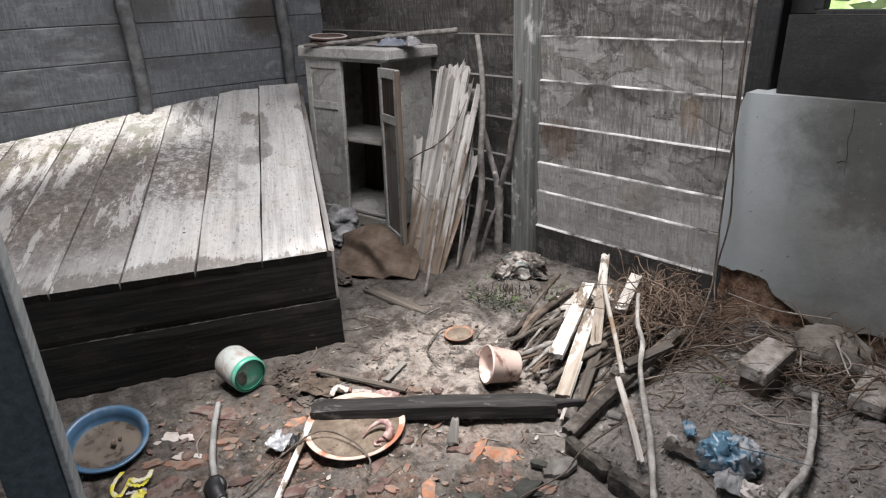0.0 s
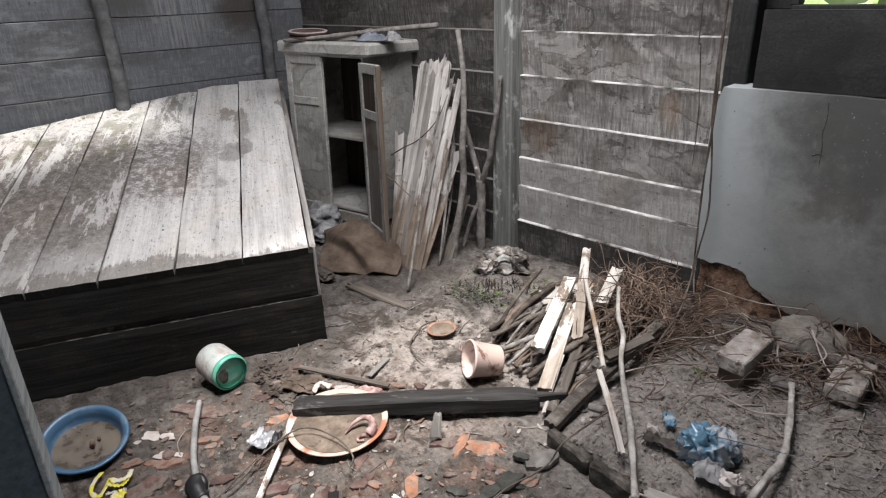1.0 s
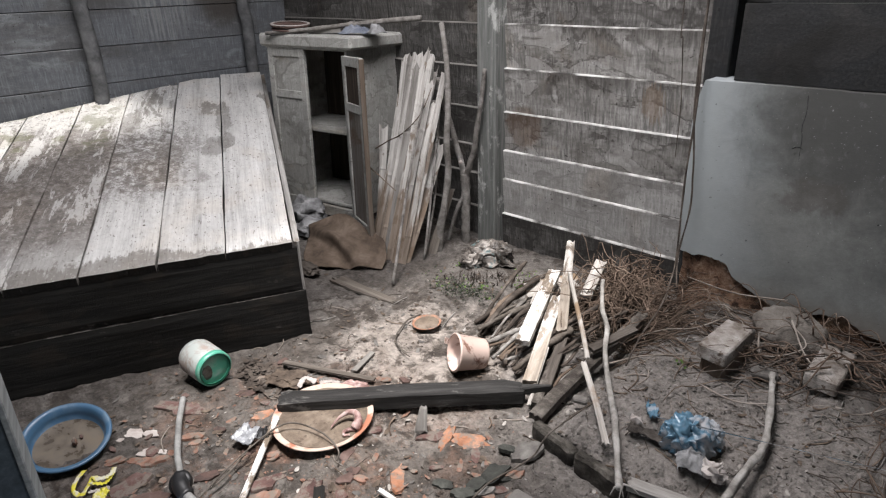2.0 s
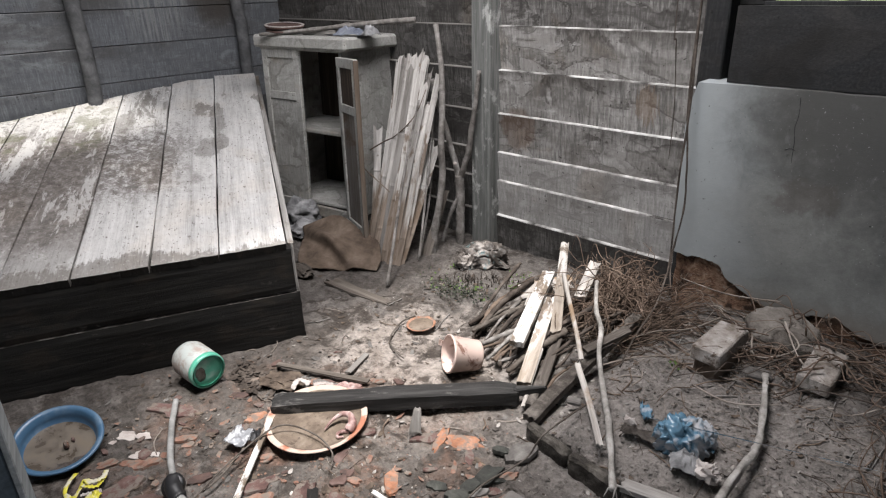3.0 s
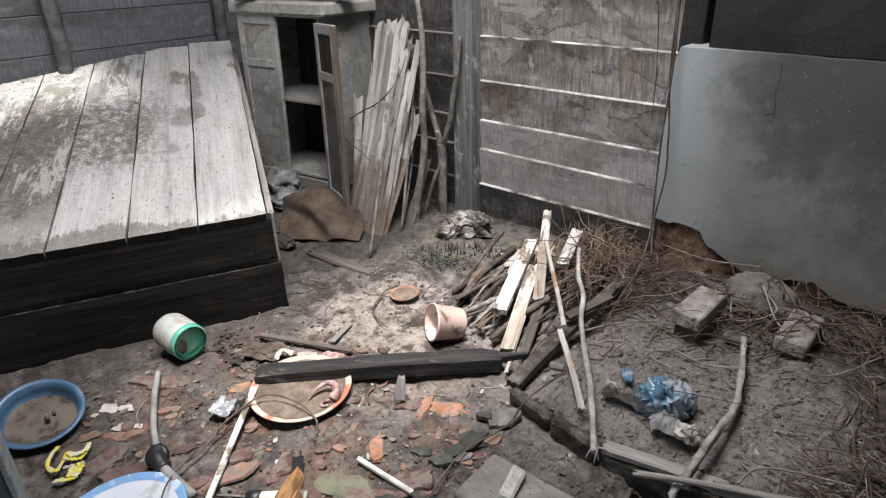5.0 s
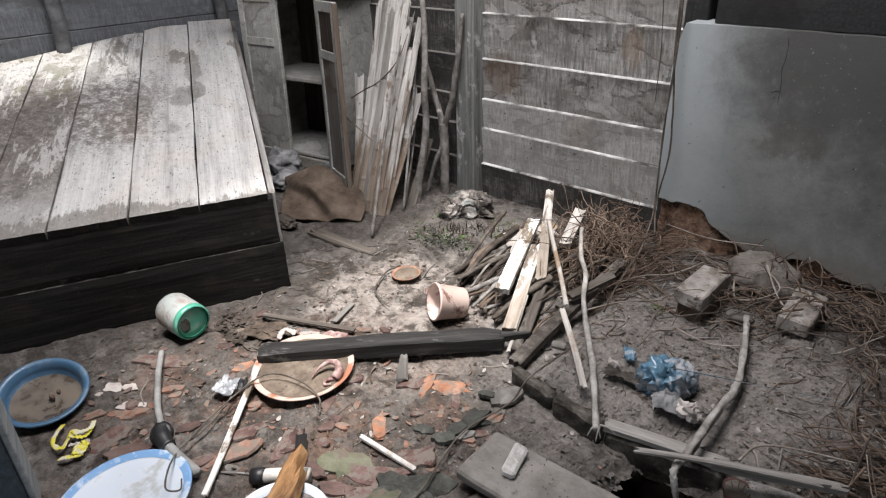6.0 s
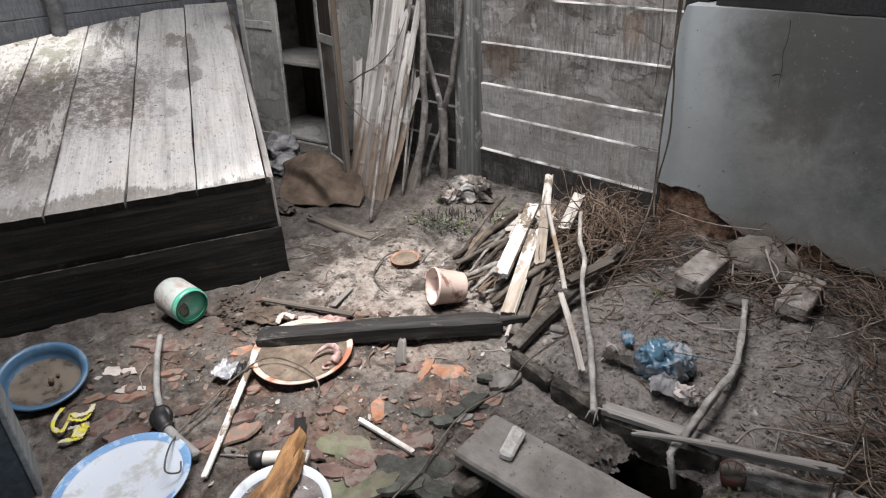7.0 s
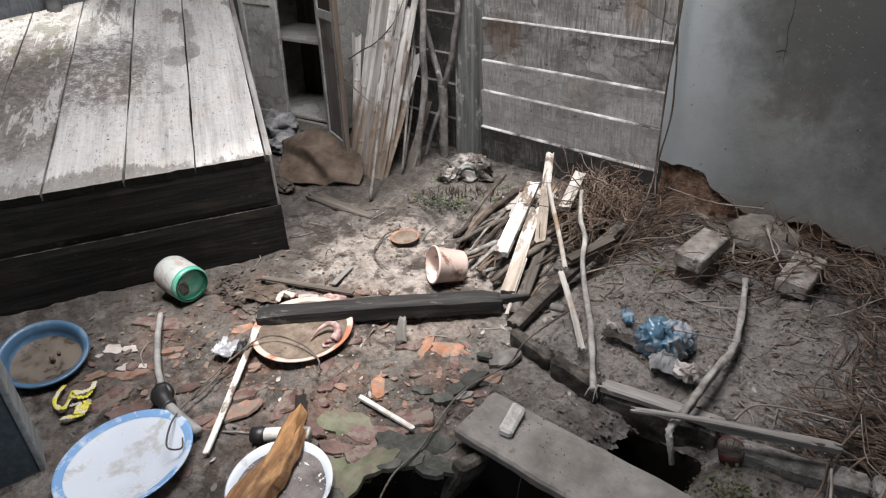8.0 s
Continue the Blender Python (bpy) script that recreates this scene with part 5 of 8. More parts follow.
# ---- cabinet ----
def door_bm(w, h, t, seed):
    """A frame-and-panel door leaf: local x across from 0 to w, z up, face at y = 0, two sunk panels."""
    bm = bmesh.new()

    def block(x0, x1, z0, z1, y0, y1):
        g = bmesh.ops.create_cube(bm, size=1.0)["verts"]
        bmesh.ops.scale(bm, vec=(x1 - x0, y1 - y0, z1 - z0), verts=g)
        bmesh.ops.translate(bm, vec=((x0 + x1) / 2, (y0 + y1) / 2, (z0 + z1) / 2), verts=g)
    st = 0.034
    for x0, x1 in ((0, st), (w - st, w)):
        block(x0, x1, 0, h, 0, t)
    for z0, z1 in ((0, 0.05), (h * 0.70, h * 0.70 + 0.04), (h - 0.045, h)):
        block(st, w - st, z0, z1, 0.001, t - 0.001)
    bmesh.ops.bevel(bm, geom=list(bm.edges), offset=0.002, segments=1, affect="EDGES")
    for v in bm.verts:
        v.co += noise.noise_vector(v.co * 7 + Vector((seed, 0, 0))) * 0.0015
    return finish(bm, False)


def panel_bm(w, h, seed):
    bm = slab_bm(w, 0.006, h, 0.001, 0.0008, 2, seed)
    return bm


def build_cabinet():
    ob = holder("cabinet", "small dusty grey wooden cabinet with one door open", "cabinet", at=pose(-2.440, 1.968, 0.065, -1.5, 0.5, 11.0))
    W, D, H = 0.540, 0.425, 0.960

    def bx(name, cx, cy, cz, sx, sy, sz, mat=CAB_WOOD, parent=ob, label="", bev=0.004):
        return part(name, slab_bm(sx, sy, sz, bevel=bev, wear=0.002, cuts=2), mat, parent, label, at=pose(cx, cy, cz))
    left, right = -0.076 - W, -0.076
    mid = (left + right) / 2
    bx("top", mid + 0.012, D / 2 - 0.002, H - 0.034, W + 0.090, D + 0.030, 0.066, bev=0.012)
    bx("moulding", mid, 0.012, H - 0.066, W + 0.01, 0.02, 0.018)
    for x in (right - 0.009, left + 0.009):
        bx("side_panel", x, D / 2 + 0.012, (H - 0.06) / 2 + 0.0, 0.018, D - 0.01, H - 0.062)
    bx("back_panel", mid, D, (H - 0.06) / 2, W - 0.04, 0.012, H - 0.07, CAB_DARK)
    bx("shelf", mid, D / 2 + 0.02, 0.47, W - 0.04, D - 0.05, 0.02, label="dusty shelf")
    bx("bottom", mid, D / 2 + 0.02, 0.07, W - 0.04, D - 0.05, 0.02, label="dusty cabinet bottom")
    bx("plinth", mid, 0.03, 0.03, W - 0.04, 0.02, 0.06)
    dw, dh = W / 2 - 0.012, H - 0.105
    for side in (0, 1):
        if side == 0:
            at = pose(left + 0.004, 0.004, 0.035)
        else:
            # swung out on its hinges
            at = pose(right + 0.020, -0.030, 0.012, 0, -2.6, -33.0)
        dw += 0.022 * side
        door = part("door", door_bm(dw, dh, 0.022, 3 + side), CAB_WOOD, ob, "open panelled door" if side else "closed panelled door", at=at)
        if side:
            part("door_edge", slab_bm(0.007, 0.024, dh - 0.01, 0.001, 0.001, 3), CAB_EDGE, door, "bare brown worn edge", at=pose(dw + 0.0035, 0.011, dh / 2))
        st = 0.034
        for z0, z1 in ((0.05, dh * 0.70), (dh * 0.70 + 0.04, dh - 0.045)):
            part("door_panel", panel_bm(dw - 2 * st + 0.006, z1 - z0 + 0.006, side), DOOR_PANEL if side and z0 < 0.1 else CAB_DARK if side else CAB_WOOD, door, at=pose(dw / 2, 0.012, (z0 + z1) / 2))
    return ob


build_cabinet()


# ---- door post at the near side ----
near = holder("door_post", "dark blue painted door post with a worn pale edge", "door post", at=pose(-1.462, 0.155, -0.08, 0, 0, 0))
yaw = math.degrees(math.atan2(0.155, -1.462))
m = pose(0, 0, 0, 0, 0, yaw - 8)
part("post_body", slab_bm(0.10, 0.115, 2.85, 0.004, 0.0015, 6), BLUE_PAINT, near, at=m @ pose(0.02, 0.075, 1.42))
part("post_edge", slab_bm(0.105, 0.014, 2.85, 0.003, 0.0015, 6), EDGE_PAINT, near, "worn pale edge strip", at=m @ pose(0.02, 0.0105, 1.42))


# ---- leaning slats, sticks and branches in the corner ----
def build_slats():
    r = rng(8)
    n = 30
    for i in range(n):
        u = (i + 0.5) / n
        layer = i % 3
        x0 = -2.335 + 0.30 * u + r.uniform(-0.010, 0.010)
        y0 = 1.990 - 0.10 * math.sin(2.2 * u) - 0.022 * layer + r.uniform(-0.01, 0.01)
        x1 = -2.36 + 0.28 * u + r.uniform(-0.015, 0.015)
        y1 = 2.235 - 0.035 * layer
        z1 = 0.80 + 0.13 * math.sin(math.pi * (0.1 + 0.75 * u)) + (r.uniform(-0.22, -0.02) if layer == 2 else r.uniform(-0.05, 0.02))
        if i in (0, 1, 3):
            z1, x1, y1 = 0.58 - 0.08 * (i == 3), -2.41 + 0.03 * i, 2.10
        if i in (25, 28):
            z1 = 0.50
        w = r.choice((0.016, 0.026, 0.034, 0.040, 0.046))
        d = Vector((x1 - x0, y1 - y0, z1 + 0.02))
        bm = plank_bm(d.length, w, r.uniform(0.006, 0.014), seed=100 + i, ragged=0.045, warp=r.uniform(0.002, 0.007), taper=r.uniform(0.75, 1.0), steps=64, across=3, edge=0.001)
        gap, first = r.uniform(0.19, 0.27), r.uniform(0.05, 0.2)
        for v in bm.verts:
            near = abs((v.co.x - first + gap / 2) % gap - gap / 2)
            if near < 0.011 and v.co.z > 0.002:
                v.co.z += 0.0035 * (1 - near / 0.011)
                v.co.y *= 1 + 0.07 * (1 - near / 0.011)
        face = Vector((0.65 + r.uniform(-0.3, 0.3), -0.75, 0.3))
        brown = i % 7 == 3
        thing("leaning_lath", bm, STICK_WOOD if brown else LATH_WOOD, "split grey-brown wooden lath leaning in the corner" if brown else "split pale weathered lath leaning in the corner", "lath", at=axes((x0, y0, -0.02), d, face), group="leaning laths")
    thing("leaning_lath", plank_bm(0.36, 0.05, 0.012, seed=140, ragged=0.02, steps=10, taper=0.6), ROT_WOOD, "short brown board piece leaning in the corner", "lath", at=axes((-2.02, 2.035, -0.02), (-0.03, 0.22, 0.34), (0.6, -0.7, 0.3)), group="leaning laths")
    for k, pts in enumerate(([(-2.385, 2.03, 0.48), (-2.30, 2.045, 0.53), (-2.20, 2.05, 0.58), (-2.10, 2.08, 0.68), (-2.06, 2.12, 0.80)], [(-2.33, 1.93, 0.42), (-2.22, 1.90, 0.40), (-2.14, 1.93, 0.33)])):
        thing("thin_vine", tube_bm(pts, 0.0035, tip=0.002, sides=6, count=24, rough=0.3, seed=k), ROOT, "thin dry vine wound over the laths", "vine", group="vines on the laths")
    sticks = (
        [(-1.905, 1.672, 0.0), (-2.03, 1.92, 0.42), (-2.09, 2.10, 0.75)],
        [(-1.99, 1.96, 0.0), (-2.06, 2.12, 0.42), (-2.12, 2.25, 0.78)],
        [(-2.02, 2.0, 0.0), (-2.09, 2.16, 0.3), (-2.16, 2.26, 0.55)])
    for i, pts in enumerate(sticks):
        thing("thin_stick", tube_bm(pts, 0.008 - 0.001 * i, tip=0.005, rough=0.3, seed=i), BARK, "thin dry stick leaning on the slats", "stick", group="leaning sticks")
    thing("crooked_pole", tube_bm([(-2.02, 2.09, -0.03), (-2.02, 2.11, 0.10), (-2.005, 2.13, 0.24), (-1.995, 2.15, 0.40), (-2.00, 2.15, 0.55), (-2.005, 2.17, 0.72), (-2.035, 2.20, 0.90), (-2.11, 2.25, 1.075)], 0.021, tip=0.012, sides=9, count=36, rough=0.25, seed=4), BARK, "crooked grey pole leaning against the wall", "pole")
    br = holder("forked_branch", "grey forked dead branch standing at the wall", "branch", at=pose(-2.03, 2.27, -0.03))
    part("stem", tube_bm([(0.045, 0, 0), (0.040, 0.0, 0.10), (0.036, 0.01, 0.24), (0.030, 0.01, 0.39)], 0.022, tip=0.023, sides=10, count=30, rough=0.35, seed=8), BARK, br)
    part("fork", tube_bm([(0.030, 0.01, 0.36), (0.058, 0.01, 0.43), (0.096, 0.01, 0.54), (0.108, 0.01, 0.62), (0.132, 0.01, 0.73), (0.150, 0.02, 0.91)], 0.017, tip=0.010, sides=9, count=36, rough=0.4, seed=9), BARK, br)
    part("fork", tube_bm([(0.030, 0.01, 0.36), (0.004, 0.01, 0.45), (-0.029, 0.01, 0.54), (-0.050, 0.0, 0.63), (-0.077, -0.02, 0.736), (-0.085, -0.05, 0.86)], 0.016, tip=0.011, sides=9, count=36, rough=0.4, seed=10), BARK, br)
    part("twig", tube_bm([(0.032, 0.0, 0.28), (-0.005, -0.02, 0.19), (-0.030, -0.05, 0.06), (-0.045, -0.06, 0.0)], 0.012, tip=0.008, sides=7, count=20, rough=0.4, seed=11), BARK, br)


build_slats()


# ---- soft and crumpled things ----
def crumple_bm(rx, ry, rz, seed=0, folds=1.0, level=4, pleat=(1, 1, 1)):
    """A crushed bag, rag or paper ball: sharp folds all over, drawn out where pleat is small."""
    bm = bmesh.new()
    bmesh.ops.create_icosphere(bm, subdivisions=level, radius=1.0)
    o = Vector((seed * 3.7, seed * 1.3, seed * 2.1))
    for v in bm.verts:
        d = v.co.normalized()
        e = Vector((d.x * pleat[0], d.y * pleat[1], d.z * pleat[2]))
        a = 1 - abs(noise.noise(e * 1.7 + o)) * 1.5
        b = 1 - abs(noise.noise(e * 3.9 + o)) * 1.6
        c = 1 - abs(noise.noise(e * 8.5 + o)) * 1.6
        k = 0.55 + folds * (0.30 * a + 0.20 * b + 0.10 * c)
        side = noise.noise_vector(d * 2.8 + o) * 0.22
        p = d * k + side
        v.co = Vector((p.x * rx, p.y * ry, max(p.z * rz, -rz * 0.5)))
    return finish(bm, True)


def sheet_bm(nx, ny, place, thick=0.003):
    """A bent sheet: place(u, v) gives a point for u and v from 0 to 1."""
    bm = bmesh.new()
    g = [[bm.verts.new(place(i / nx, j / ny)) for j in range(ny + 1)] for i in range(nx + 1)]
    for i in range(nx):
        for j in range(ny):
            bm.faces.new((g[i][j], g[i + 1][j], g[i + 1][j + 1], g[i][j + 1]))
    finish(bm, True)
    bmesh.ops.solidify(bm, geom=list(bm.faces), thickness=thick)
    return bm


def shard_bm(r, size, thick, curve=0.15, n=14, stretch=0.0):
    """A broken piece of tile: jagged outline, slightly bent, thin."""
    bm = bmesh.new()
    o = r.uniform(0, 50)
    long = r.uniform(1.1, 1.7) + stretch
    pts = []
    for k in range(n):
        an = 2 * math.pi * k / n + r.uniform(-0.1, 0.1)
        q = size * (0.78 + 0.45 * noise.noise(Vector((math.cos(an) * 1.4, math.sin(an) * 1.4, o))) + 0.20 * noise.noise(Vector((k * 2.3, o, 1))))
        x, y = q * math.cos(an) * long, q * math.sin(an) * 0.85
        pts.append((x, y, -curve * y * y / max(size, 1e-4) + 0.1 * size * noise.noise(Vector((x * 40, y * 40, o)))))
    top = [bm.verts.new((x * 0.97, y * 0.97, z + thick)) for x, y, z in pts]
    low = [bm.verts.new((x * 1.02, y * 1.02, z)) for x, y, z in pts]
    inner = [bm.verts.new((x * 0.5, y * 0.5, z * 0.4 + thick * 1.02)) for x, y, z in pts[::2]]
    c = bm.verts.new((0, 0, thick * 1.05))
    h = len(inner)
    for k in range(n):
        bm.faces.new((low[k], low[(k + 1) % n], top[(k + 1) % n], top[k]))
    for k in range(h):
        a, b2, d = top[2 * k], top[2 * k + 1], top[(2 * k + 2) % n]
        bm.faces.new((a, b2, inner[k]))
        bm.faces.new((b2, d, inner[(k + 1) % h], inner[k]))
        bm.faces.new((inner[k], inner[(k + 1) % h], c))
    bm.faces.new(low[::-1])
    return finish(bm, False)


def crush_bm(rx, ry, rz, seed=0, level=3, amount=0.38):
    """A crushed plastic or paper thing: flat facets with sharp creases."""
    r = rng(seed)
    bm = bmesh.new()
    bmesh.ops.create_icosphere(bm, subdivisions=level, radius=1.0)
    o = Vector((seed * 1.7, seed * 0.9, 3))
    for v in bm.verts:
        d = v.co.normalized()
        k = 0.72 + amount * noise.noise(d * 1.5 + o) + amount * 0.8 * noise.noise(d * 3.3 + o) + r.uniform(-0.022, 0.022)
        p = d * k + noise.noise_vector(d * 2.2 + o) * 0.26 + noise.noise_vector(d * 5.5 + o) * 0.07
        v.co = Vector((p.x * rx, p.y * ry, max(p.z, -0.45) * rz))
    return finish(bm, False)


def ribbon_bm(points, width, seed=0, thick=0.001):
    """A limp torn strip along the points, crinkled."""
    line = curve_through(points, 26)

    def place(u, v):
        p = line[min(25, int(round(u * 25)))]
        q = line[min(25, int(round(u * 25)) + 1)] - line[max(0, int(round(u * 25)) - 1)]
        side = Vector((-q.y, q.x, 0)).normalized()
        w = width * (0.6 + 0.8 * abs(noise.noise(Vector((u * 5, seed, 1)))) + 0.3)
        return p + side * (v - 0.5) * w + Vector((0, 0, 0.010 * abs(noise.noise(Vector((u * 9, v * 3, seed))))))
    return sheet_bm(25, 3, place, thick)


def drape_bm(sx, sy, h, seed, res=34, thick=0.0015):
    """A crumpled bag or cloth lying in a low heap: broad folds with creased ridges."""
    def place(u, v):
        a, b = u - 0.5, v - 0.5
        p = Vector((u * 2.3, v * 2.3, seed * 3.7))
        fold = 1 - 2.2 * abs(noise.noise(p))
        crease = 1 - 2.2 * abs(noise.noise(p * 2.3 + Vector((3, 1, 7))))
        fine = 1 - 2.2 * abs(noise.noise(p * 4.6 + Vector((5, 2, 1))))
        out = Vector((a, b, 0)).normalized() if abs(a) + abs(b) > 1e-6 else Vector()
        edge = 1 + 0.34 * noise.noise(out * 1.4 + Vector((seed, 0, 2)))
        heap = max(0.0, 1 - 3.6 * (a * a + b * b))
        pull = noise.noise_vector(p * 1.6) * 0.16
        return Vector(((a * edge + pull.x) * sx, (b * edge + pull.y) * sy, max(0.0, h * heap * (0.45 + 0.40 * fold + 0.24 * crease + 0.10 * fine)) + 0.003 + 0.10 * h * abs(fine)))
    bm = bmesh.new()
    layers = []
    for drop in (0.0, thick):
        layers.append([[bm.verts.new(place(i / res, j / res) - Vector((0, 0, drop))) for j in range(res + 1)] for i in range(res + 1)])
    g, k = layers
    for i in range(res):
        for j in range(res):
            bm.faces.new((g[i][j], g[i + 1][j], g[i + 1][j + 1], g[i][j + 1]))
            bm.faces.new((k[i][j], k[i][j + 1], k[i + 1][j + 1], k[i + 1][j]))
    for q in range(res):
        bm.faces.new((g[q][0], k[q][0], k[q + 1][0], g[q + 1][0]))
        bm.faces.new((g[q + 1][res], k[q + 1][res], k[q][res], g[q][res]))
        bm.faces.new((g[0][q + 1], k[0][q + 1], k[0][q], g[0][q]))
        bm.faces.new((g[res][q], k[res][q], k[res][q + 1], g[res][q + 1]))
    for f in bm.faces:
        f.smooth = True
    return bm


# ---- on the cabinet ----
TOP_Z = 1.027
bowls = holder("stacked_lids", "two dusty reddish lids with pale rims on the cabinet", "lid", at=pose(-2.925, 1.965, TOP_Z + 0.004, 1, 4, 0))
for k, (z, r0) in enumerate(((0.0, 0.095), (0.020, 0.100))):
    part("lid", lathe_bm([(0, z + 0.006), (r0 * 0.8, z + 0.004), (r0, z + 0.012), (r0 * 1.02, z + 0.018), (r0 * 0.97, z + 0.021), (r0 * 0.8, z + 0.016), (0, z + 0.020)], 36, 0.02, k), (DARK_TILE, DARK_TILE)[k], bowls)
part("pale_rim", lathe_bm([(0.090, 0.0405), (0.1015, 0.0395), (0.103, 0.0425), (0.097, 0.045), (0.088, 0.043)], 40), TISSUE, bowls, "chipped pale rim")
thing("long_stick", tube_bm([(-2.975, 1.845, TOP_Z + 0.004), (-2.76, 1.965, TOP_Z + 0.022), (-2.58, 2.07, TOP_Z + 0.040), (-2.42, 2.18, TOP_Z + 0.056), (-2.275, 2.285, TOP_Z + 0.066)], 0.009, tip=0.014, sides=9, rough=0.2, seed=21), BARK, "long grey stick lying across the cabinet top", "stick")
thing("wood_scrap", plank_bm(0.15, 0.055, 0.016, seed=31, ragged=0.012, steps=8), STICK_WOOD, "grey broken board piece on the cabinet", "wood piece", at=axes((-2.73, 2.06, TOP_Z), (0.8, 0.6, 0.30)))
thing("wood_scrap", plank_bm(0.20, 0.05, 0.018, seed=32, ragged=0.012, steps=8), STICK_WOOD, "grey broken board piece on the cabinet", "wood piece", at=axes((-2.80, 2.00, TOP_Z - 0.002), (0.9, 0.3, 0.05)))
thing("blue_rag", drape_bm(0.16, 0.10, 0.042, 4, 30), RAG_BLUE, "faded blue rag lying on the cabinet", "rag", at=pose(-2.535, 2.09, TOP_Z - 0.002, 0, 0, 30))
thing("crumpled_paper", drape_bm(0.085, 0.09, 0.042, 7, 26), CLOTH, "crumpled dusty paper on the cabinet top", "paper", at=pose(-2.445, 2.135, TOP_Z - 0.002))

# ---- between platform and cabinet ----
thing("rag", crumple_bm(0.13, 0.10, 0.10, 12, 0.8, 4), CLOTH, "heap of dirty grey rags on the floor", "rags", at=pose(-2.78, 1.84, 0.100))
thing("rag", crumple_bm(0.10, 0.085, 0.06, 15, 0.8, 4), CLOTH, "small heap of grey rags and rubble", "rags", at=pose(-2.66, 1.77, 0.055))
thing("rubble", crumple_bm(0.09, 0.05, 0.03, 17, 0.8, 4), ROT_WOOD, "small heap of dark rubble", "rubble", at=pose(-2.33, 1.50, 0.012))


def mat_point(u, v):
    a, b = Vector((-2.365, 1.503, 0.008)), Vector((-2.066, 1.751, 0.008))
    c, d = Vector((-2.612, 1.735, 0.088)), Vector((-2.270, 1.855, 0.135))
    p = a.lerp(b, u).lerp(c.lerp(d, u), v)
    p += Vector((-0.01, 0.045, 0.050)) * v * math.sin(math.pi * min(1.0, u * 1.1)) + Vector((0.05, 0.02, 0.0)) * math.sin(math.pi * v) * u
    ridge = math.exp(-((v - 1.02 + 1.35 * u) / 0.13) ** 2) * math.sin(math.pi * min(1.0, max(0.0, 0.1 + 0.9 * v)))
    p += Vector((0.010, -0.022, 0.030)) * ridge - Vector((0.004, -0.008, 0.010)) * math.exp(-((v - 0.80 + 1.35 * u) / 0.10) ** 2)
    return p + noise.noise_vector(Vector((u * 3, v * 3, 5))) * 0.014 + noise.noise_vector(Vector((u * 13, v * 13, 2))) * 0.0025


thing("brown_mat", sheet_bm(60, 44, mat_point, 0.007), SACK, "stiff brown sacking mat, ridged, propped against the cabinet", "mat")
thing("floor_board", plank_bm(0.36, 0.075, 0.014, seed=41, ragged=0.05, warp=0.006, steps=24, across=8, taper=0.5), ROT_WOOD, "thin rotten board half sunk in the floor", "board", at=axes((-2.14, 1.545, -0.006), (0.36, 0.02, 0.0)))
sack = holder("plastic_sack", "crumpled dirty plastic sack at the foot of the wall", "sack", at=pose(-1.735, 2.150, 0.030, 0, 0, 35))
part("sack_body", crumple_bm(0.110, 0.080, 0.066, 26, 1.1, 5, (0.6, 1.4, 1.0)), DIRTY_SACK, sack)
part("sack_end", crumple_bm(0.060, 0.048, 0.045, 29, 1.1, 5, (1.4, 0.6, 1.0)), DIRTY_SACK, sack, at=pose(-0.075, -0.050, -0.010, 0, 0, 25))
part("sack_skirt", drape_bm(0.24, 0.20, 0.085, 26, 46), DIRTY_SACK, sack, at=pose(0, 0, -0.026))


# ---- jar, lid, dipper, plate ----
def build_jar():
    mouth, back = Vector((-1.800, 0.752, 0.064)), Vector((-1.935, 0.745, 0.068))
    ob = holder("plastic_jar", "milky plastic jar with green screw rim lying on its side", "jar", at=axes(mouth + Vector((0.006, 0.003, 0)), back - mouth) @ Matrix.Scale(1.04, 4))
    turn = pose(0, 0, 0, 0, 90, 0)
    ln = 0.135
    part("jar_body", lathe_bm([(0.050, 0.012), (0.058, 0.022), (0.061, 0.04), (0.061, ln - 0.02), (0.055, ln - 0.004), (0.04, ln), (0, ln - 0.004), (0, ln - 0.008), (0.052, ln - 0.010), (0.058, ln - 0.03), (0.058, 0.04), (0.047, 0.012)], 40, 0.02), MILKY, ob, "dirty milky plastic body", at=turn)
    part("rim", lathe_bm([(0.055, 0.0), (0.060, 0.002), (0.061, 0.018), (0.057, 0.020), (0.053, 0.018), (0.051, 0.003)], 40), GREEN_LID, ob, "green screw rim", at=turn)
    part("cap", lathe_bm([(0.0, 0.010), (0.030, 0.011), (0.052, 0.006), (0.052, 0.010), (0.030, 0.015), (0.0, 0.014)], 40), GREEN_LID, ob, "green cap with a broken hole", at=turn)
    part("hole", crumple_bm(0.034, 0.022, 0.004, 9, 0.5, 3), JAR_INSIDE, ob, "torn hole, grey-brown inside", at=turn @ pose(0.004, 0.024, 0.0085))
    return ob


build_jar()
lid = holder("clay_saucer", "small orange clay saucer filled with silt", "saucer", at=pose(-1.532, 1.512, 0.006, 3, -2, 0))
part("saucer", lathe_bm([(0, 0.0), (0.046, 0.0), (0.057, 0.006), (0.059, 0.010), (0.056, 0.011), (0.048, 0.006), (0, 0.005)], 40), BRIGHT_TILE, lid)
part("silt", lathe_bm([(0, 0.0085), (0.02, 0.0095), (0.04, 0.008), (0.0495, 0.0065)], 30, 0.04, 3), SILT, lid, "dried silt")


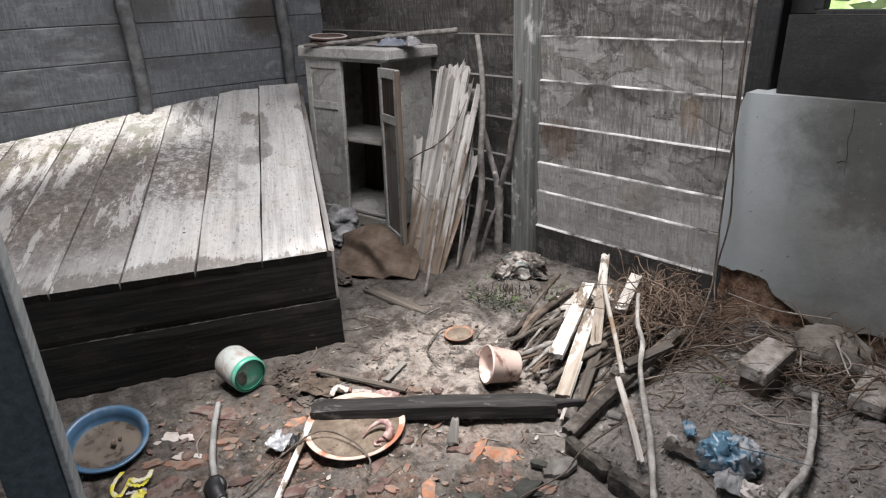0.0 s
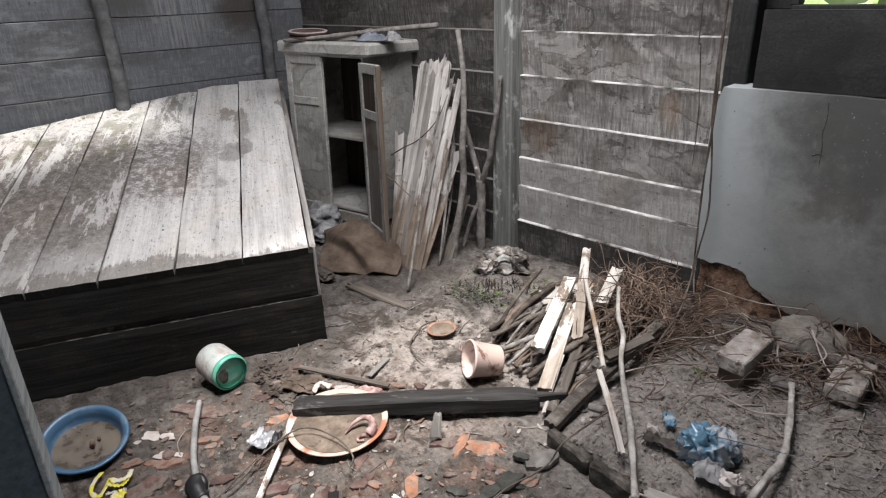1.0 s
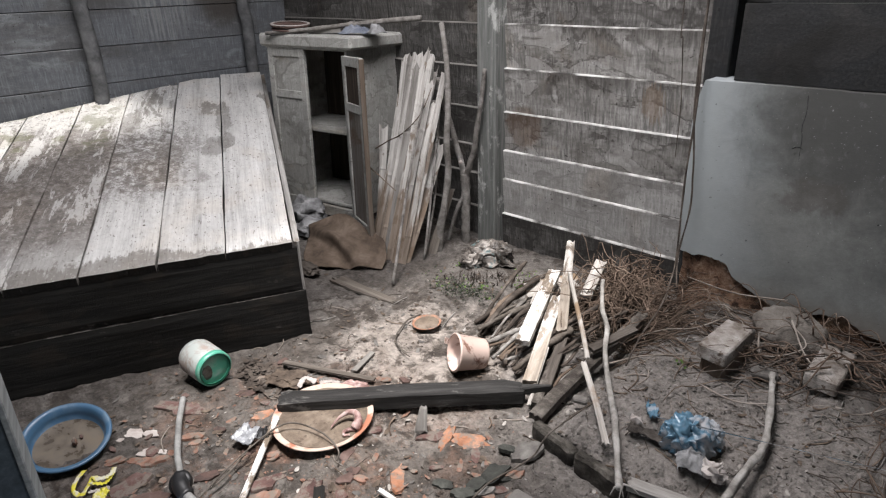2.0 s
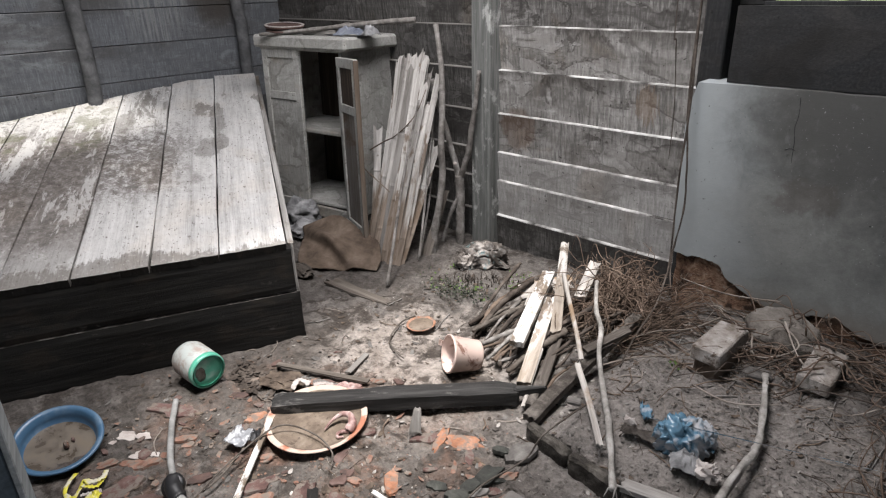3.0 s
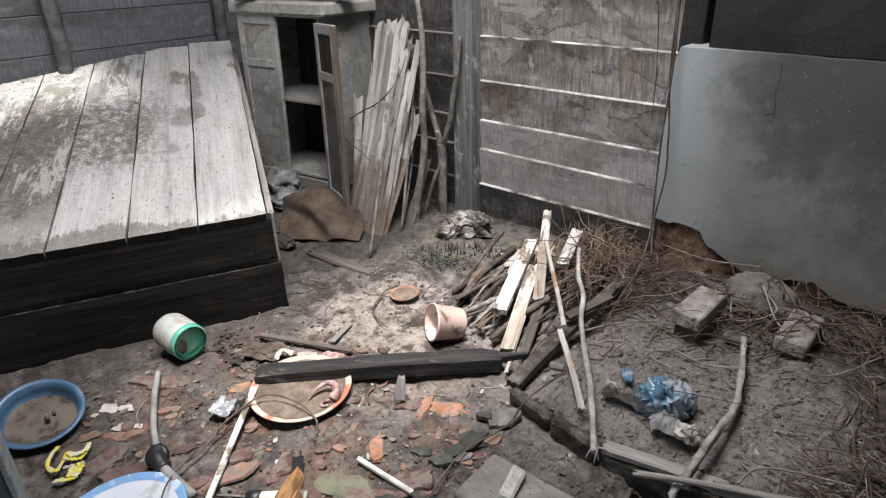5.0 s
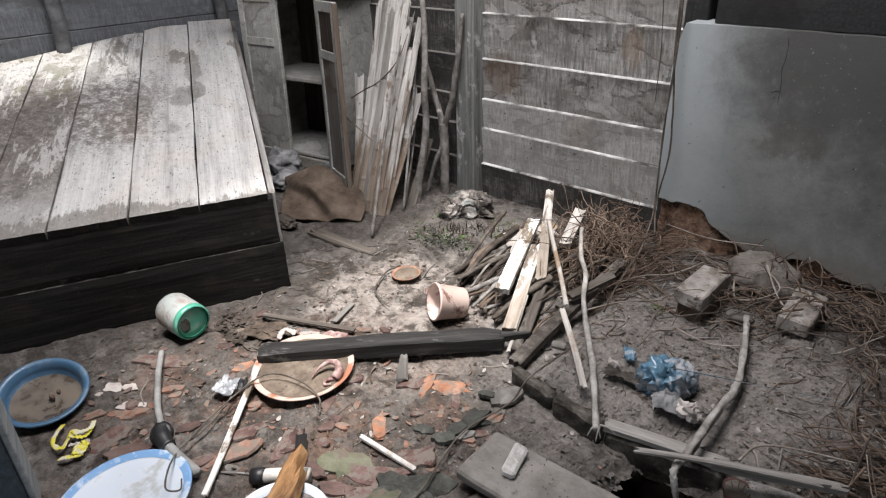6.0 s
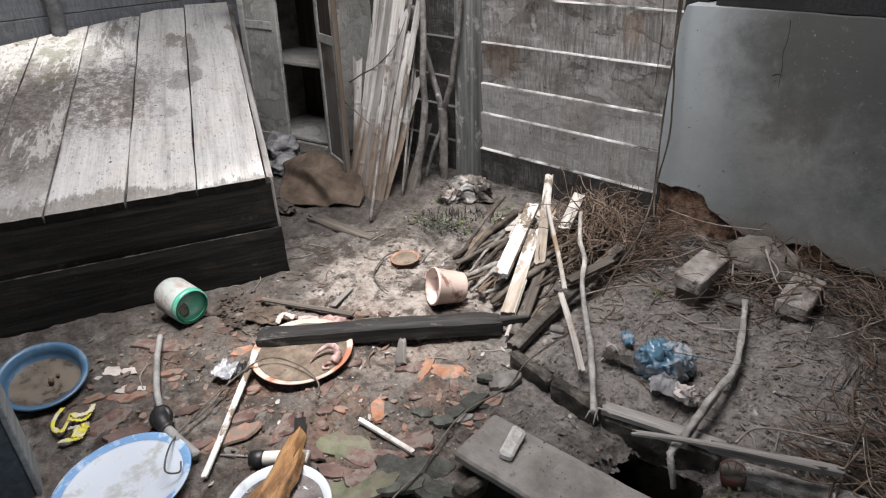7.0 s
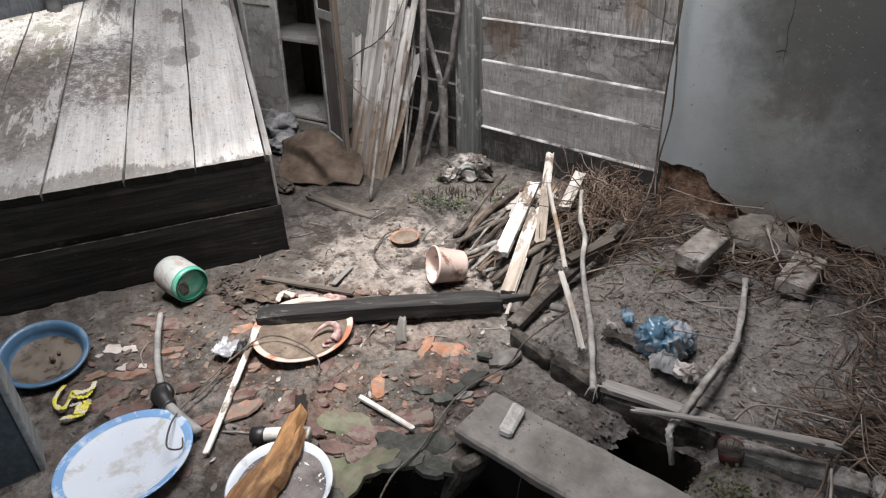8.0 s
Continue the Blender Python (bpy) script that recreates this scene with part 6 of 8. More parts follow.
def build_dipper():
    mouth, back = Vector((-1.250, 1.362, 0.066)), Vector((-1.192, 1.462, 0.036))
    ob = holder("water_dipper", "faded pink plastic water dipper lying on its side", "dipper", at=axes(mouth, back - mouth))
    turn = pose(0, 0, 0, 0, 90, 0)
    ln = 0.116
    part("cup", lathe_bm([(0.065, 0.0), (0.068, 0.001), (0.068, 0.006), (0.065, 0.008), (0.054, ln - 0.006), (0.050, ln), (0, ln), (0, ln - 0.004), (0.049, ln - 0.006), (0.061, 0.008), (0.063, 0.0)], 44, 0.015, 2), PEACH, ob, at=turn)
    part("handle", plank_bm(0.05, 0.022, 0.006, seed=5, steps=6, across=2), PEACH, ob, "broken handle stub", at=turn @ axes((0.0, 0.070, 0.006), (0.35, 0.9, 0.0), (0, 0, 1)))
    return ob


build_dipper()
plate = holder("broken_plate", "shallow orange plate full of dirt under the beam", "plate", at=pose(-1.362, 0.878, 0.012, 2, 1, 0))
part("dish", lathe_bm([(0, -0.006), (0.10, -0.006), (0.140, 0.004), (0.157, 0.012), (0.158, 0.015), (0.153, 0.016), (0.138, 0.008), (0.10, 0.0), (0, 0.0)], 56), ORANGE_RIM, plate)
part("dirt", lathe_bm([(0, 0.005), (0.05, 0.007), (0.10, 0.005), (0.139, 0.0095)], 40, 0.05, 7), SILT, plate, "dried dirt in the dish")


shell = holder("broken_shell", "curved pinkish broken shell lying on the plate", "shell", at=pose(-1.262, 0.898, 0.020) @ Matrix.Scale(0.84, 4))
part("claw", tube_bm([(0.030, 0.005, 0.006), (0.024, 0.030, 0.022), (-0.004, 0.042, 0.034), (-0.034, 0.028, 0.032), (-0.046, -0.010, 0.018), (-0.040, -0.048, 0.004)], 0.0195, tip=0.0022, sides=10, count=26, rough=0.3, seed=3), PINK_SHELL, shell)
part("inner_curl", tube_bm([(0.030, 0.006, 0.002), (0.016, -0.012, 0.004), (0.012, -0.030, 0.003), (0.026, -0.040, 0.003), (0.040, -0.026, 0.004)], 0.0085, tip=0.004, sides=8, count=20, rough=0.4, seed=5), PINK_SHELL, shell)

# ---- beam and sticks in the middle ----
bm = plank_bm(0.778, 0.066, 0.056, seed=51, ragged=0.012, warp=0.003, steps=60, across=8)
for v in bm.verts:
    if v.co.z > 0.02:
        v.co.z -= 0.006 + 0.008 * smooth(0.35, 0.0, v.co.x)
    if v.co.x > 0.72:
        k = (v.co.x - 0.72) / 0.08
        v.co.y *= 1 - 0.35 * k
        v.co.z -= 0.012 * k
    q = Vector((v.co.x * 9, v.co.y * 40, v.co.z * 40))
    v.co += noise.noise_vector(q) * 0.0035
beam = holder("charred_beam", "blackened squared timber lying across the litter", "beam", at=axes((-1.507, 0.818, 0.012), (0.590, 0.600, 0.004)))
part("beam_body", bm, BEAM_WOOD, beam)
part("tenon", plank_bm(0.108, 0.034, 0.024, seed=52, ragged=0.012, taper=0.25, steps=8), BEAM_WOOD, beam, "splintered pointed end", at=pose(0.766, 0.0, 0.016))
thing("wood_stub", plank_bm(0.080, 0.040, 0.014, seed=58, ragged=0.010, warp=0.004, taper=0.55, steps=10, across=5), STICK_WOOD, "short grey stub of wood standing by the beam", "stub", at=axes((-1.098, 1.050, -0.004), (-0.026, 0.030, 0.075), (0.6, -0.6, 0.5)))
thing("flat_stick", plank_bm(0.36, 0.020, 0.010, seed=53, ragged=0.006, steps=10), ROT_WOOD, "dark flat stick on the floor", "stick", at=axes((-1.72, 0.972, 0.012), (0.33, 0.14, 0.004)))
thing("flat_stick", plank_bm(0.13, 0.022, 0.008, seed=54, ragged=0.006, steps=6), STICK_WOOD, "short grey flat stick on the floor", "stick", at=axes((-1.49, 1.105, 0.010), (-0.04, 0.12, 0.0)))
thing("thin_twig", tube_bm([(-1.60, 1.545, 0.01), (-1.60, 1.47, 0.015), (-1.55, 1.36, 0.01), (-1.47, 1.31, 0.012), (-1.41, 1.30, 0.01)], 0.004, tip=0.002, rough=0.3, seed=2), ROT_WOOD, "thin dark bent twig", "twig")
thing("white_stick", plank_bm(0.472, 0.019, 0.009, seed=55, ragged=0.008, warp=0.004, steps=12, taper=0.8), WHITE_WOOD, "long white painted lath on the litter", "lath", at=axes((-1.458, 0.778, 0.020), (0.298, -0.362, -0.010)))
thing("white_stick", plank_bm(0.19, 0.013, 0.011, seed=56, ragged=0.006, steps=8), WHITE_PAINT, "short white painted stick", "lath", at=axes((-1.005, 0.795, 0.010), (0.187, 0.012, -0.003)))
thing("wire", tube_bm([(-1.175, 0.785, 0.018), (-1.20, 0.81, 0.030), (-1.296, 0.817, 0.036), (-1.398, 0.767, 0.040), (-1.39, 0.623, 0.03), (-1.331, 0.467, 0.03), (-1.27, 0.40, 0.055), (-1.20, 0.352, 0.060), (-1.17, 0.372, 0.058), (-1.20, 0.392, 0.056)], 0.0028, tip=0.0022, sides=6, count=60, seed=6), ROT_WOOD, "bent thin brown wire", "wire")
thing("wire", tube_bm([(-1.45, 0.70, 0.02), (-1.40, 0.63, 0.018), (-1.36, 0.55, 0.02), (-1.345, 0.49, 0.018)], 0.0024, sides=6, count=20, seed=8), ROT_WOOD, "bent thin brown wire", "wire")

# ---- near left corner: tub, wrapper, hose, enamel plate ----
tub = holder("blue_basin", "round blue plastic basin with muddy water and silt", "basin", at=axes((-1.846, 0.297, -0.002), (0.93, -0.15, -0.30), (0.32, -0.052, 0.946)) @ Matrix.Scale(0.80, 4))
part("basin_wall", lathe_bm([(0, 0.0), (0.112, 0.0), (0.120, 0.006), (0.136, 0.056), (0.150, 0.062), (0.153, 0.067), (0.150, 0.072), (0.142, 0.072), (0.131, 0.066), (0.124, 0.040), (0.116, 0.010), (0, 0.008)], 64), BLUE_TUB, tub)
part("silt", lathe_bm([(0, 0.014), (0.05, 0.017), (0.09, 0.014), (0.1175, 0.015)], 40, 0.05, 4), WET_SILT, tub, "wet brown mud in the basin")
part("stone", crumple_bm(0.020, 0.014, 0.028, 5, 0.3, 3), TERRACOTTA, tub, "small brown shard standing in the mud", at=pose(0.01, 0.02, 0.030))
part("stone", crumple_bm(0.016, 0.010, 0.014, 6, 0.3, 3), DARK_TILE, tub, "small dark stone", at=pose(-0.01, 0.045, 0.020))


def wrap_place(seed, sx, sy, lift):
    def place(u, v):
        n = noise.noise(Vector((u * 3.2, v * 3.2, seed)))
        f = abs(noise.noise(Vector((u * 6.5, v * 6.5, seed + 3))))
        return Vector(((u - 0.5) * sx + 0.012 * n, (v - 0.5) * sy + 0.012 * f, 0.004 + lift * (0.5 + n) * 0.6 + lift * f))
    return place


for pts, w, seed in (
        ([(-1.696, 0.291, 0.006), (-1.662, 0.261, 0.014), (-1.631, 0.240, 0.010), (-1.592, 0.246, 0.012), (-1.605, 0.262, 0.010), (-1.637, 0.296, 0.018)], 0.011, 1),
        ([(-1.637, 0.296, 0.014), (-1.612, 0.300, 0.020), (-1.610, 0.331, 0.012), (-1.642, 0.352, 0.008)], 0.014, 4),
        ([(-1.632, 0.282, 0.010), (-1.604, 0.289, 0.016), (-1.593, 0.309, 0.010), (-1.605, 0.330, 0.012)], 0.012, 6),
        ([(-1.566, 0.231, 0.006), (-1.550, 0.240, 0.012), (-1.540, 0.258, 0.010), (-1.528, 0.280, 0.012)], 0.016, 2)):
    thing("yellow_wrapper", ribbon_bm(pts, w, seed), YELLOW, "torn strip of yellow plastic wrapper on the floor", "wrapper", group="torn wrapper strips")
thing("yellow_wrapper", sheet_bm(10, 10, wrap_place(31, 0.034, 0.040, 0.012), 0.001), YELLOW, "crumpled yellow wrapper piece on the floor", "wrapper", at=pose(-1.548, 0.280, 0.006, 0, 0, 40))
thing("pink_wrapper", ribbon_bm([(-1.590, 0.264, 0.010), (-1.578, 0.289, 0.012), (-1.568, 0.312, 0.008)], 0.008, 3), TISSUE, "thin pinkish wrapper strip", "wrapper")
hose = holder("grey_hose", "short piece of grey hose with a black coupling", "hose", at=pose(-1.60, 0.52, 0.0))
part("hose_pipe", tube_bm([(-0.193, 0.110, 0.014), (-0.135, 0.075, 0.015), (-0.078, 0.041, 0.014), (0.048, -0.023, 0.014), (0.12, -0.050, 0.016), (0.180, -0.074, 0.026)], 0.0094, sides=12, count=40), GREY_HOSE, hose)
part("coupling", tube_bm([(0.175, -0.068, 0.036), (0.21, -0.085, 0.036), (0.25, -0.088, 0.032)], 0.026, tip=0.019, sides=14, count=8, rough=0.25, seed=3), BLACK_RUBBER, hose, "black hose coupling")
part("coupling", lathe_bm([(0.018, 0), (0.030, 0.002), (0.031, 0.020), (0.018, 0.022), (0.016, 0.011)], 24), BLACK_RUBBER, hose, "black rubber ring", at=pose(0.185, -0.070, 0.022, 35, 20, 0))
part("outlet", tube_bm([(0.25, -0.088, 0.034), (0.31, -0.086, 0.028), (0.378, -0.080, 0.020)], 0.013, sides=12, count=8), GREY_HOSE, hose, "grey pipe end")
dish = holder("enamel_plate", "large white enamel plate with a light blue rim", "plate", at=pose(-1.274, 0.277, 0.008, 2, -3, 0))
part("plate_dish", lathe_bm([(0, 0.0), (0.10, 0.0), (0.135, 0.014), (0.152, 0.022), (0.152, 0.025), (0.134, 0.018), (0.10, 0.004), (0, 0.004)], 64), ENAMEL, dish)
part("plate_rim", lathe_bm([(0.138, 0.0205), (0.152, 0.0262), (0.158, 0.028), (0.160, 0.026), (0.158, 0.023), (0.152, 0.0205)], 64), ENAMEL_RIM, dish, "light blue enamel rim")

# ---- near middle: white bowl, wood chunk, pipe piece ----
bowl = holder("white_bowl", "white enamel bowl half filled with grey mud", "bowl", at=pose(-0.912, 0.470, 0.0, 2, 3, 0))
part("bowl_wall", lathe_bm([(0, 0.0), (0.075, 0.0), (0.105, 0.03), (0.117, 0.050), (0.120, 0.054), (0.116, 0.055), (0.102, 0.034), (0.07, 0.006), (0, 0.005)], 56), ENAMEL, bowl)
part("mud", lathe_bm([(0, 0.036), (0.05, 0.038), (0.090, 0.034), (0.1045, 0.038)], 40, 0.06, 9), BOWL_MUD, bowl, "grey mud in the bowl")
bm = plank_bm(0.235, 0.105, 0.034, seed=61, ragged=0.045, warp=0.004, taper=0.35, steps=26, across=9)
for v in bm.verts:
    q = Vector((v.co.x * 6, v.co.y * 45, 2))
    v.co += noise.noise_vector(v.co * 14) * 0.012 + noise.noise_vector(v.co * 60) * 0.003
    v.co.z += 0.012 * noise.noise(q) - 0.016 * max(0.0, 0.012 - v.co.y) / 0.05
    v.co.x += 0.05 * noise.noise(q) * max(0.0, v.co.x - 0.10) / 0.12
thing("wood_chunk", bm, ORANGE_WOOD, "split chunk of orange-brown wood lying on the bowl", "wood", at=axes((-0.915, 0.372, 0.036), (-0.062, 0.208, 0.042), (-0.25, -0.35, 1)))
pipe = holder("pipe_piece", "broken white pipe piece with black collar", "pipe", at=axes((-1.105, 0.525, 0.022), (0.105, 0.080, 0.006)))
part("pipe_tube", tube_bm([(0.02, 0, 0), (0.08, 0.002, 0.002), (0.145, 0, 0.004)], 0.017, tip=0.018, sides=16, count=8, rough=0.06), WHITE_PVC, pipe)
part("collar", lathe_bm([(0.014, 0), (0.020, 0.001), (0.021, 0.034), (0.018, 0.036)], 24), BLACK_RUBBER, pipe, "black plastic collar", at=pose(-0.005, 0, 0, 0, 90, 0))
thing("black_strip", plank_bm(0.105, 0.030, 0.006, seed=62, ragged=0.012, steps=8), BLACK_WOOD, "charred flat strip on the litter", "strip", at=axes((-1.135, 0.695, 0.012), (0.085, -0.068, 0.0)))
thing("foil_wrapper", sheet_bm(14, 14, wrap_place(5, 0.075, 0.065, 0.018), 0.001), FOIL, "crushed silver wrapper on the litter", "wrapper", at=pose(-1.462, 0.668, 0.012, 0, 0, 20))
thing("foil_wrapper", sheet_bm(8, 8, wrap_place(8, 0.03, 0.05, 0.018), 0.001), BLACK_RUBBER, "crushed black wrapper on the litter", "wrapper", at=pose(-1.425, 0.700, 0.016, 0, 20, 50))
r = rng(15)
for x, y, q, rz in ((-1.765, 0.455, 0.034, 40), (-1.725, 0.492, 0.026, 35), (-1.655, 0.448, 0.028, 45), (-1.775, 0.418, 0.016, 60), (-1.625, 0.480, 0.016, 20), (-1.185, 0.66, 0.012, 0), (-1.33, 0.60, 0.012, 50)):
    thing("paper_scrap", shard_bm(r, q, 0.0012, 0.02, 14), TISSUE, "flat dirty white paper scrap in the mud", "paper", at=pose(x, y, ground_z(x, y) + 0.003, r.uniform(-4, 4), r.uniform(-4, 4), rz), group="paper scraps")
for pts, w in (([(-1.545, 0.915, 0.02), (-1.55, 0.945, 0.04), (-1.515, 0.965, 0.03)], 0.018), ([(-1.50, 0.968, 0.03), (-1.485, 0.995, 0.03), (-1.46, 1.02, 0.02)], 0.016)):
    thing("paper_strip", ribbon_bm(pts, w, 5), TISSUE, "curled white paper strip behind the beam", "paper", group="paper strips")
thing("pink_rag", drape_bm(0.10, 0.06, 0.022, 33, 26), PINK_SHELL, "small flat pinkish rag behind the beam", "rag", at=pose(-1.43, 1.045, 0.002, 0, 0, 50))
thing("leaf_heap", crush_bm(0.11, 0.06, 0.020, 35, 4), DEAD_LEAF, "small heap of wet black leaves", "leaves", at=pose(-1.62, 0.935, 0.006, 0, 0, 25), kind="stuff")

# ---- slab, pit, kerb ----
bm = slab_bm(0.86, 0.170, 0.030, 0.006, 0.0, 0)
bmesh.ops.subdivide_edges(bm, edges=[e for e in bm.edges if e.calc_length() > 0.3], cuts=24)
bmesh.ops.subdivide_edges(bm, edges=[e for e in bm.edges if 0.1 < e.calc_length() < 0.3], cuts=5, use_grid_fill=True)
for v in bm.verts:
    v.co += noise.noise_vector(v.co * 14) * 0.004 + noise.noise_vector(v.co * 50) * 0.002
thing("stone_slab", bm, SLAB, "dusty grey concrete slab over an open pit", "slab", at=pose(-0.278, 0.932, 0.050, 1.5, 0, 1.5))
rr = rng(71)
bm = bmesh.new()
for k in range(90):
    c = Vector((rr.uniform(-0.69, 0.10), rr.uniform(0.862, 1.005), 0.0655 + 0.0006))
    if k % 2:
        c = Vector((rr.gauss(-0.57, 0.05), rr.gauss(0.95, 0.025), c.z))
    d = rr.uniform(0.0008, 0.0026)
    tip = bm.verts.new(c + Vector((0, 0, d * 0.8)))
    ring = [bm.verts.new(c + Vector((d * math.cos(q) * rr.uniform(0.7, 1.5), d * math.sin(q), -0.001))) for q in (0.2, 1.5, 2.9, 4.4, 5.5)]
    for q in range(5):
        bm.faces.new((tip, ring[q], ring[(q + 1) % 5]))
thing("slab_grit", bm, ROT_WOOD, "dirt and grit strewn over the slab", "litter", kind="stuff")
thing("white_stone", slab_bm(0.092, 0.032, 0.024, 0.006, 0.013, 5, 4), PALE_STONE, "chalky white block lying on the slab", "stone", at=pose(-0.600, 0.942, 0.080, 4, -2, 102))
thing("broken_stone", slab_bm(0.035, 0.11, 0.20, 0.008, 0.010, 4, 8), DARK_KERB, "flat grey stone holding up the slab", "stone", at=pose(-0.655, 0.800, -0.065, -14, 8, -8))
thing("broken_stone", slab_bm(0.05, 0.10, 0.30, 0.008, 0.010, 4, 9), DARK_KERB, "flat grey stone holding up the slab", "stone", at=pose(-0.600, 0.745, -0.20, 0, 6, -30))
KERB = ((-0.840, 1.272, -0.680, 1.236, 0.036), (-0.674, 1.236, -0.512, 1.213, 0.036), (-0.506, 1.222, -0.215, 1.282, 0.036), (-0.160, 1.250, 0.098, 1.324, 0.056), (0.104, 1.326, 0.330, 1.385, 0.056))
for i, (x0, y0, x1, y1, w) in enumerate(KERB):
    d = Vector((x1 - x0, y1 - y0, 0))
    bm = slab_bm(d.length, w, 0.11, 0.009, 0.0, 10)
    for v in bm.verts:
        q = v.co + Vector((i * 3.7, 0, 0))
        v.co += noise.noise_vector(q * 11) * (0.003 if i == 2 else 0.007) + noise.noise_vector(q * 38) * 0.004
    thing("kerb_stone", bm, DARK_KERB if i < 3 else CONCRETE, "mossy dark kerb stone that holds back the earth" if i < 3 else "dusty grey kerb stone that holds back the earth", "kerb", at=axes(((x0 + x1) / 2, (y0 + y1) / 2, (-0.006, -0.002, -0.024, -0.008, -0.004)[i]), d), group="kerb stones")
thing("edge_board", plank_bm(0.305, 0.040, 0.018, seed=69, ragged=0.012, warp=0.003, steps=24, across=6, edge=0.004), STICK_WOOD, "thin weathered grey board lying on the kerb", "board", at=axes((-0.512, 1.226, 0.034), (0.295, 0.060, 0.004)))
thing("split_lath", plank_bm(0.40, 0.015, 0.009, seed=63, ragged=0.03, warp=0.006, steps=22), STICK_WOOD, "split grey lath lying over the pit", "lath", at=axes((-0.382, 1.110, 0.121), (0.365, 0.178, -0.010)))
thing("weathered_board", plank_bm(0.27, 0.030, 0.016, seed=67, ragged=0.02, warp=0.006, steps=24, across=6, taper=0.8), STICK_WOOD, "weathered grey board lying along the edge of the earth", "board", at=axes((-0.232, 1.215, 0.100), (0.245, 0.098, -0.008)))
thing("inner_board", plank_bm(0.69, 0.046, 0.028, seed=64, ragged=0.03, warp=0.010, steps=40, across=6, taper=0.8), MUDDY_BOARD, "half buried weathered board edging the earth", "board", at=axes((-0.846, 1.306, 0.012), (-0.016, 0.68, 0.075)))
pot = thing("clay_pot", lathe_bm([(0.0, -0.03), (0.036, -0.03), (0.041, 0.0), (0.044, 0.034), (0.040, 0.035), (0.037, 0.026), (0, 0.024)], 14, 0.22, 3), RED_CLAY, "broken brick-red clay pot half buried and full of soil", "pot", at=pose(-0.172, 1.236, 0.016, 6, -8, 10) @ Matrix.Scale(0.74, 4))
part("soil", lathe_bm([(0.0385, 0.029), (0.030, 0.034), (0.015, 0.031), (0, 0.036)], 14, 0.22, 3), ROT_WOOD, pot, "dark soil filling the pot")
for k, (dx, dy) in enumerate(((-0.012, 0.004), (0.004, 0.010), (0.015, -0.004))):
    part("stem", tube_bm([(dx, dy, 0.028), (dx * 1.4, dy + 0.004, 0.05), (dx * 2.2, dy, 0.066 + 0.006 * k)], 0.0018, tip=0.001, sides=5, count=8, rough=0.3, seed=k), PALE_ROOT, pot)
thing("cable", tube_bm([(-0.60, 0.46, 0.02), (-0.700, 0.56, 0.016), (-0.745, 0.66, 0.024), (-0.748, 0.76, 0.03), (-0.785, 0.90, 0.028), (-0.795, 1.00, 0.026), (-0.765, 1.145, 0.03), (-0.748, 1.20, 0.085), (-0.735, 1.30, 0.095), (-0.72, 1.40, 0.098)], 0.0027, sides=6, count=60, seed=7), ROT_WOOD, "thin dark cable across the litter", "cable")

# ---- raised earth: bag, stick, bricks, rock ----
bag = holder("plastic_bag", "crumpled torn blue plastic bag on the earth", "bag", at=pose(-0.445, 1.425, 0.095))
part("bag_skin", crumple_bm(0.066, 0.055, 0.066, 41, 1.15, 5, (1.6, 1.6, 0.5)), BLUE_BAG, bag, at=pose(-0.002, -0.004, 0.006, 0, 0, 30))
part("bag_fold", crumple_bm(0.038, 0.030, 0.048, 44, 1.1, 5, (1.5, 1.5, 0.5)), BLUE_BAG, bag, at=pose(0.036, 0.040, 0.004, 0, 0, 20))
part("bag_mouth", drape_bm(0.100, 0.085, 0.055, 41, 36), BLUE_BAG, bag, "flat torn edge of the bag", at=pose(0.008, 0.03, -0.012, 0, 0, 30))
part("torn_flap", drape_bm(0.075, 0.085, 0.026, 46, 30), CLOTH, bag, "greyish torn flap", at=pose(0.032, -0.062, -0.006, 0, 0, 20))
thing("crumpled_paper", crush_bm(0.042, 0.035, 0.038, 48, 3, 0.45), TISSUE, "crumpled dirty white paper", "paper", at=pose(-0.346, 1.352, 0.094))
thing("crumpled_paper", crush_bm(0.026, 0.018, 0.022, 48, 2, 0.4), TISSUE, "crumpled dirty white paper", "paper", at=pose(-0.590, 1.412, 0.092))
thing("blue_scrap", sheet_bm(14, 12, wrap_place(21, 0.026, 0.060, 0.02), 0.001), BLUE_BAG, "torn scrap of blue plastic", "scrap", at=pose(-0.570, 1.470, 0.088, 0, 0, 40))
thing("brown_scrap", sheet_bm(14, 12, wrap_place(23, 0.10, 0.035, 0.012), 0.001), MUDDY_BOARD, "torn brown scrap in the earth", "scrap", at=pose(-0.545, 1.375, 0.086, 0, 0, 8))
branch = holder("crooked_branch", "crooked grey branch hanging over the kerb", "branch")
part("limb", tube_bm([(-0.372, 1.862, 0.116), (-0.356, 1.815, 0.117), (-0.339, 1.756, 0.116), (-0.308, 1.637, 0.113), (-0.286, 1.540, 0.112), (-0.280, 1.490, 0.112), (-0.283, 1.436, 0.112), (-0.289, 1.320, 0.106), (-0.291, 1.253, 0.100), (-0.292, 1.190, 0.096)], 0.0086, tip=0.0108, sides=12, count=110, rough=0.55, seed=31), PALE_BARK, branch)
part("hanging_end", tube_bm([(-0.292, 1.190, 0.095), (-0.296, 1.155, 0.098), (-0.293, 1.133, 0.094), (-0.287, 1.127, 0.075), (-0.278, 1.123, 0.050), (-0.268, 1.120, 0.014)], 0.0098, tip=0.0062, sides=12, count=40, rough=0.6, seed=33), PALE_BARK, branch, "broken end bent down over the pit")
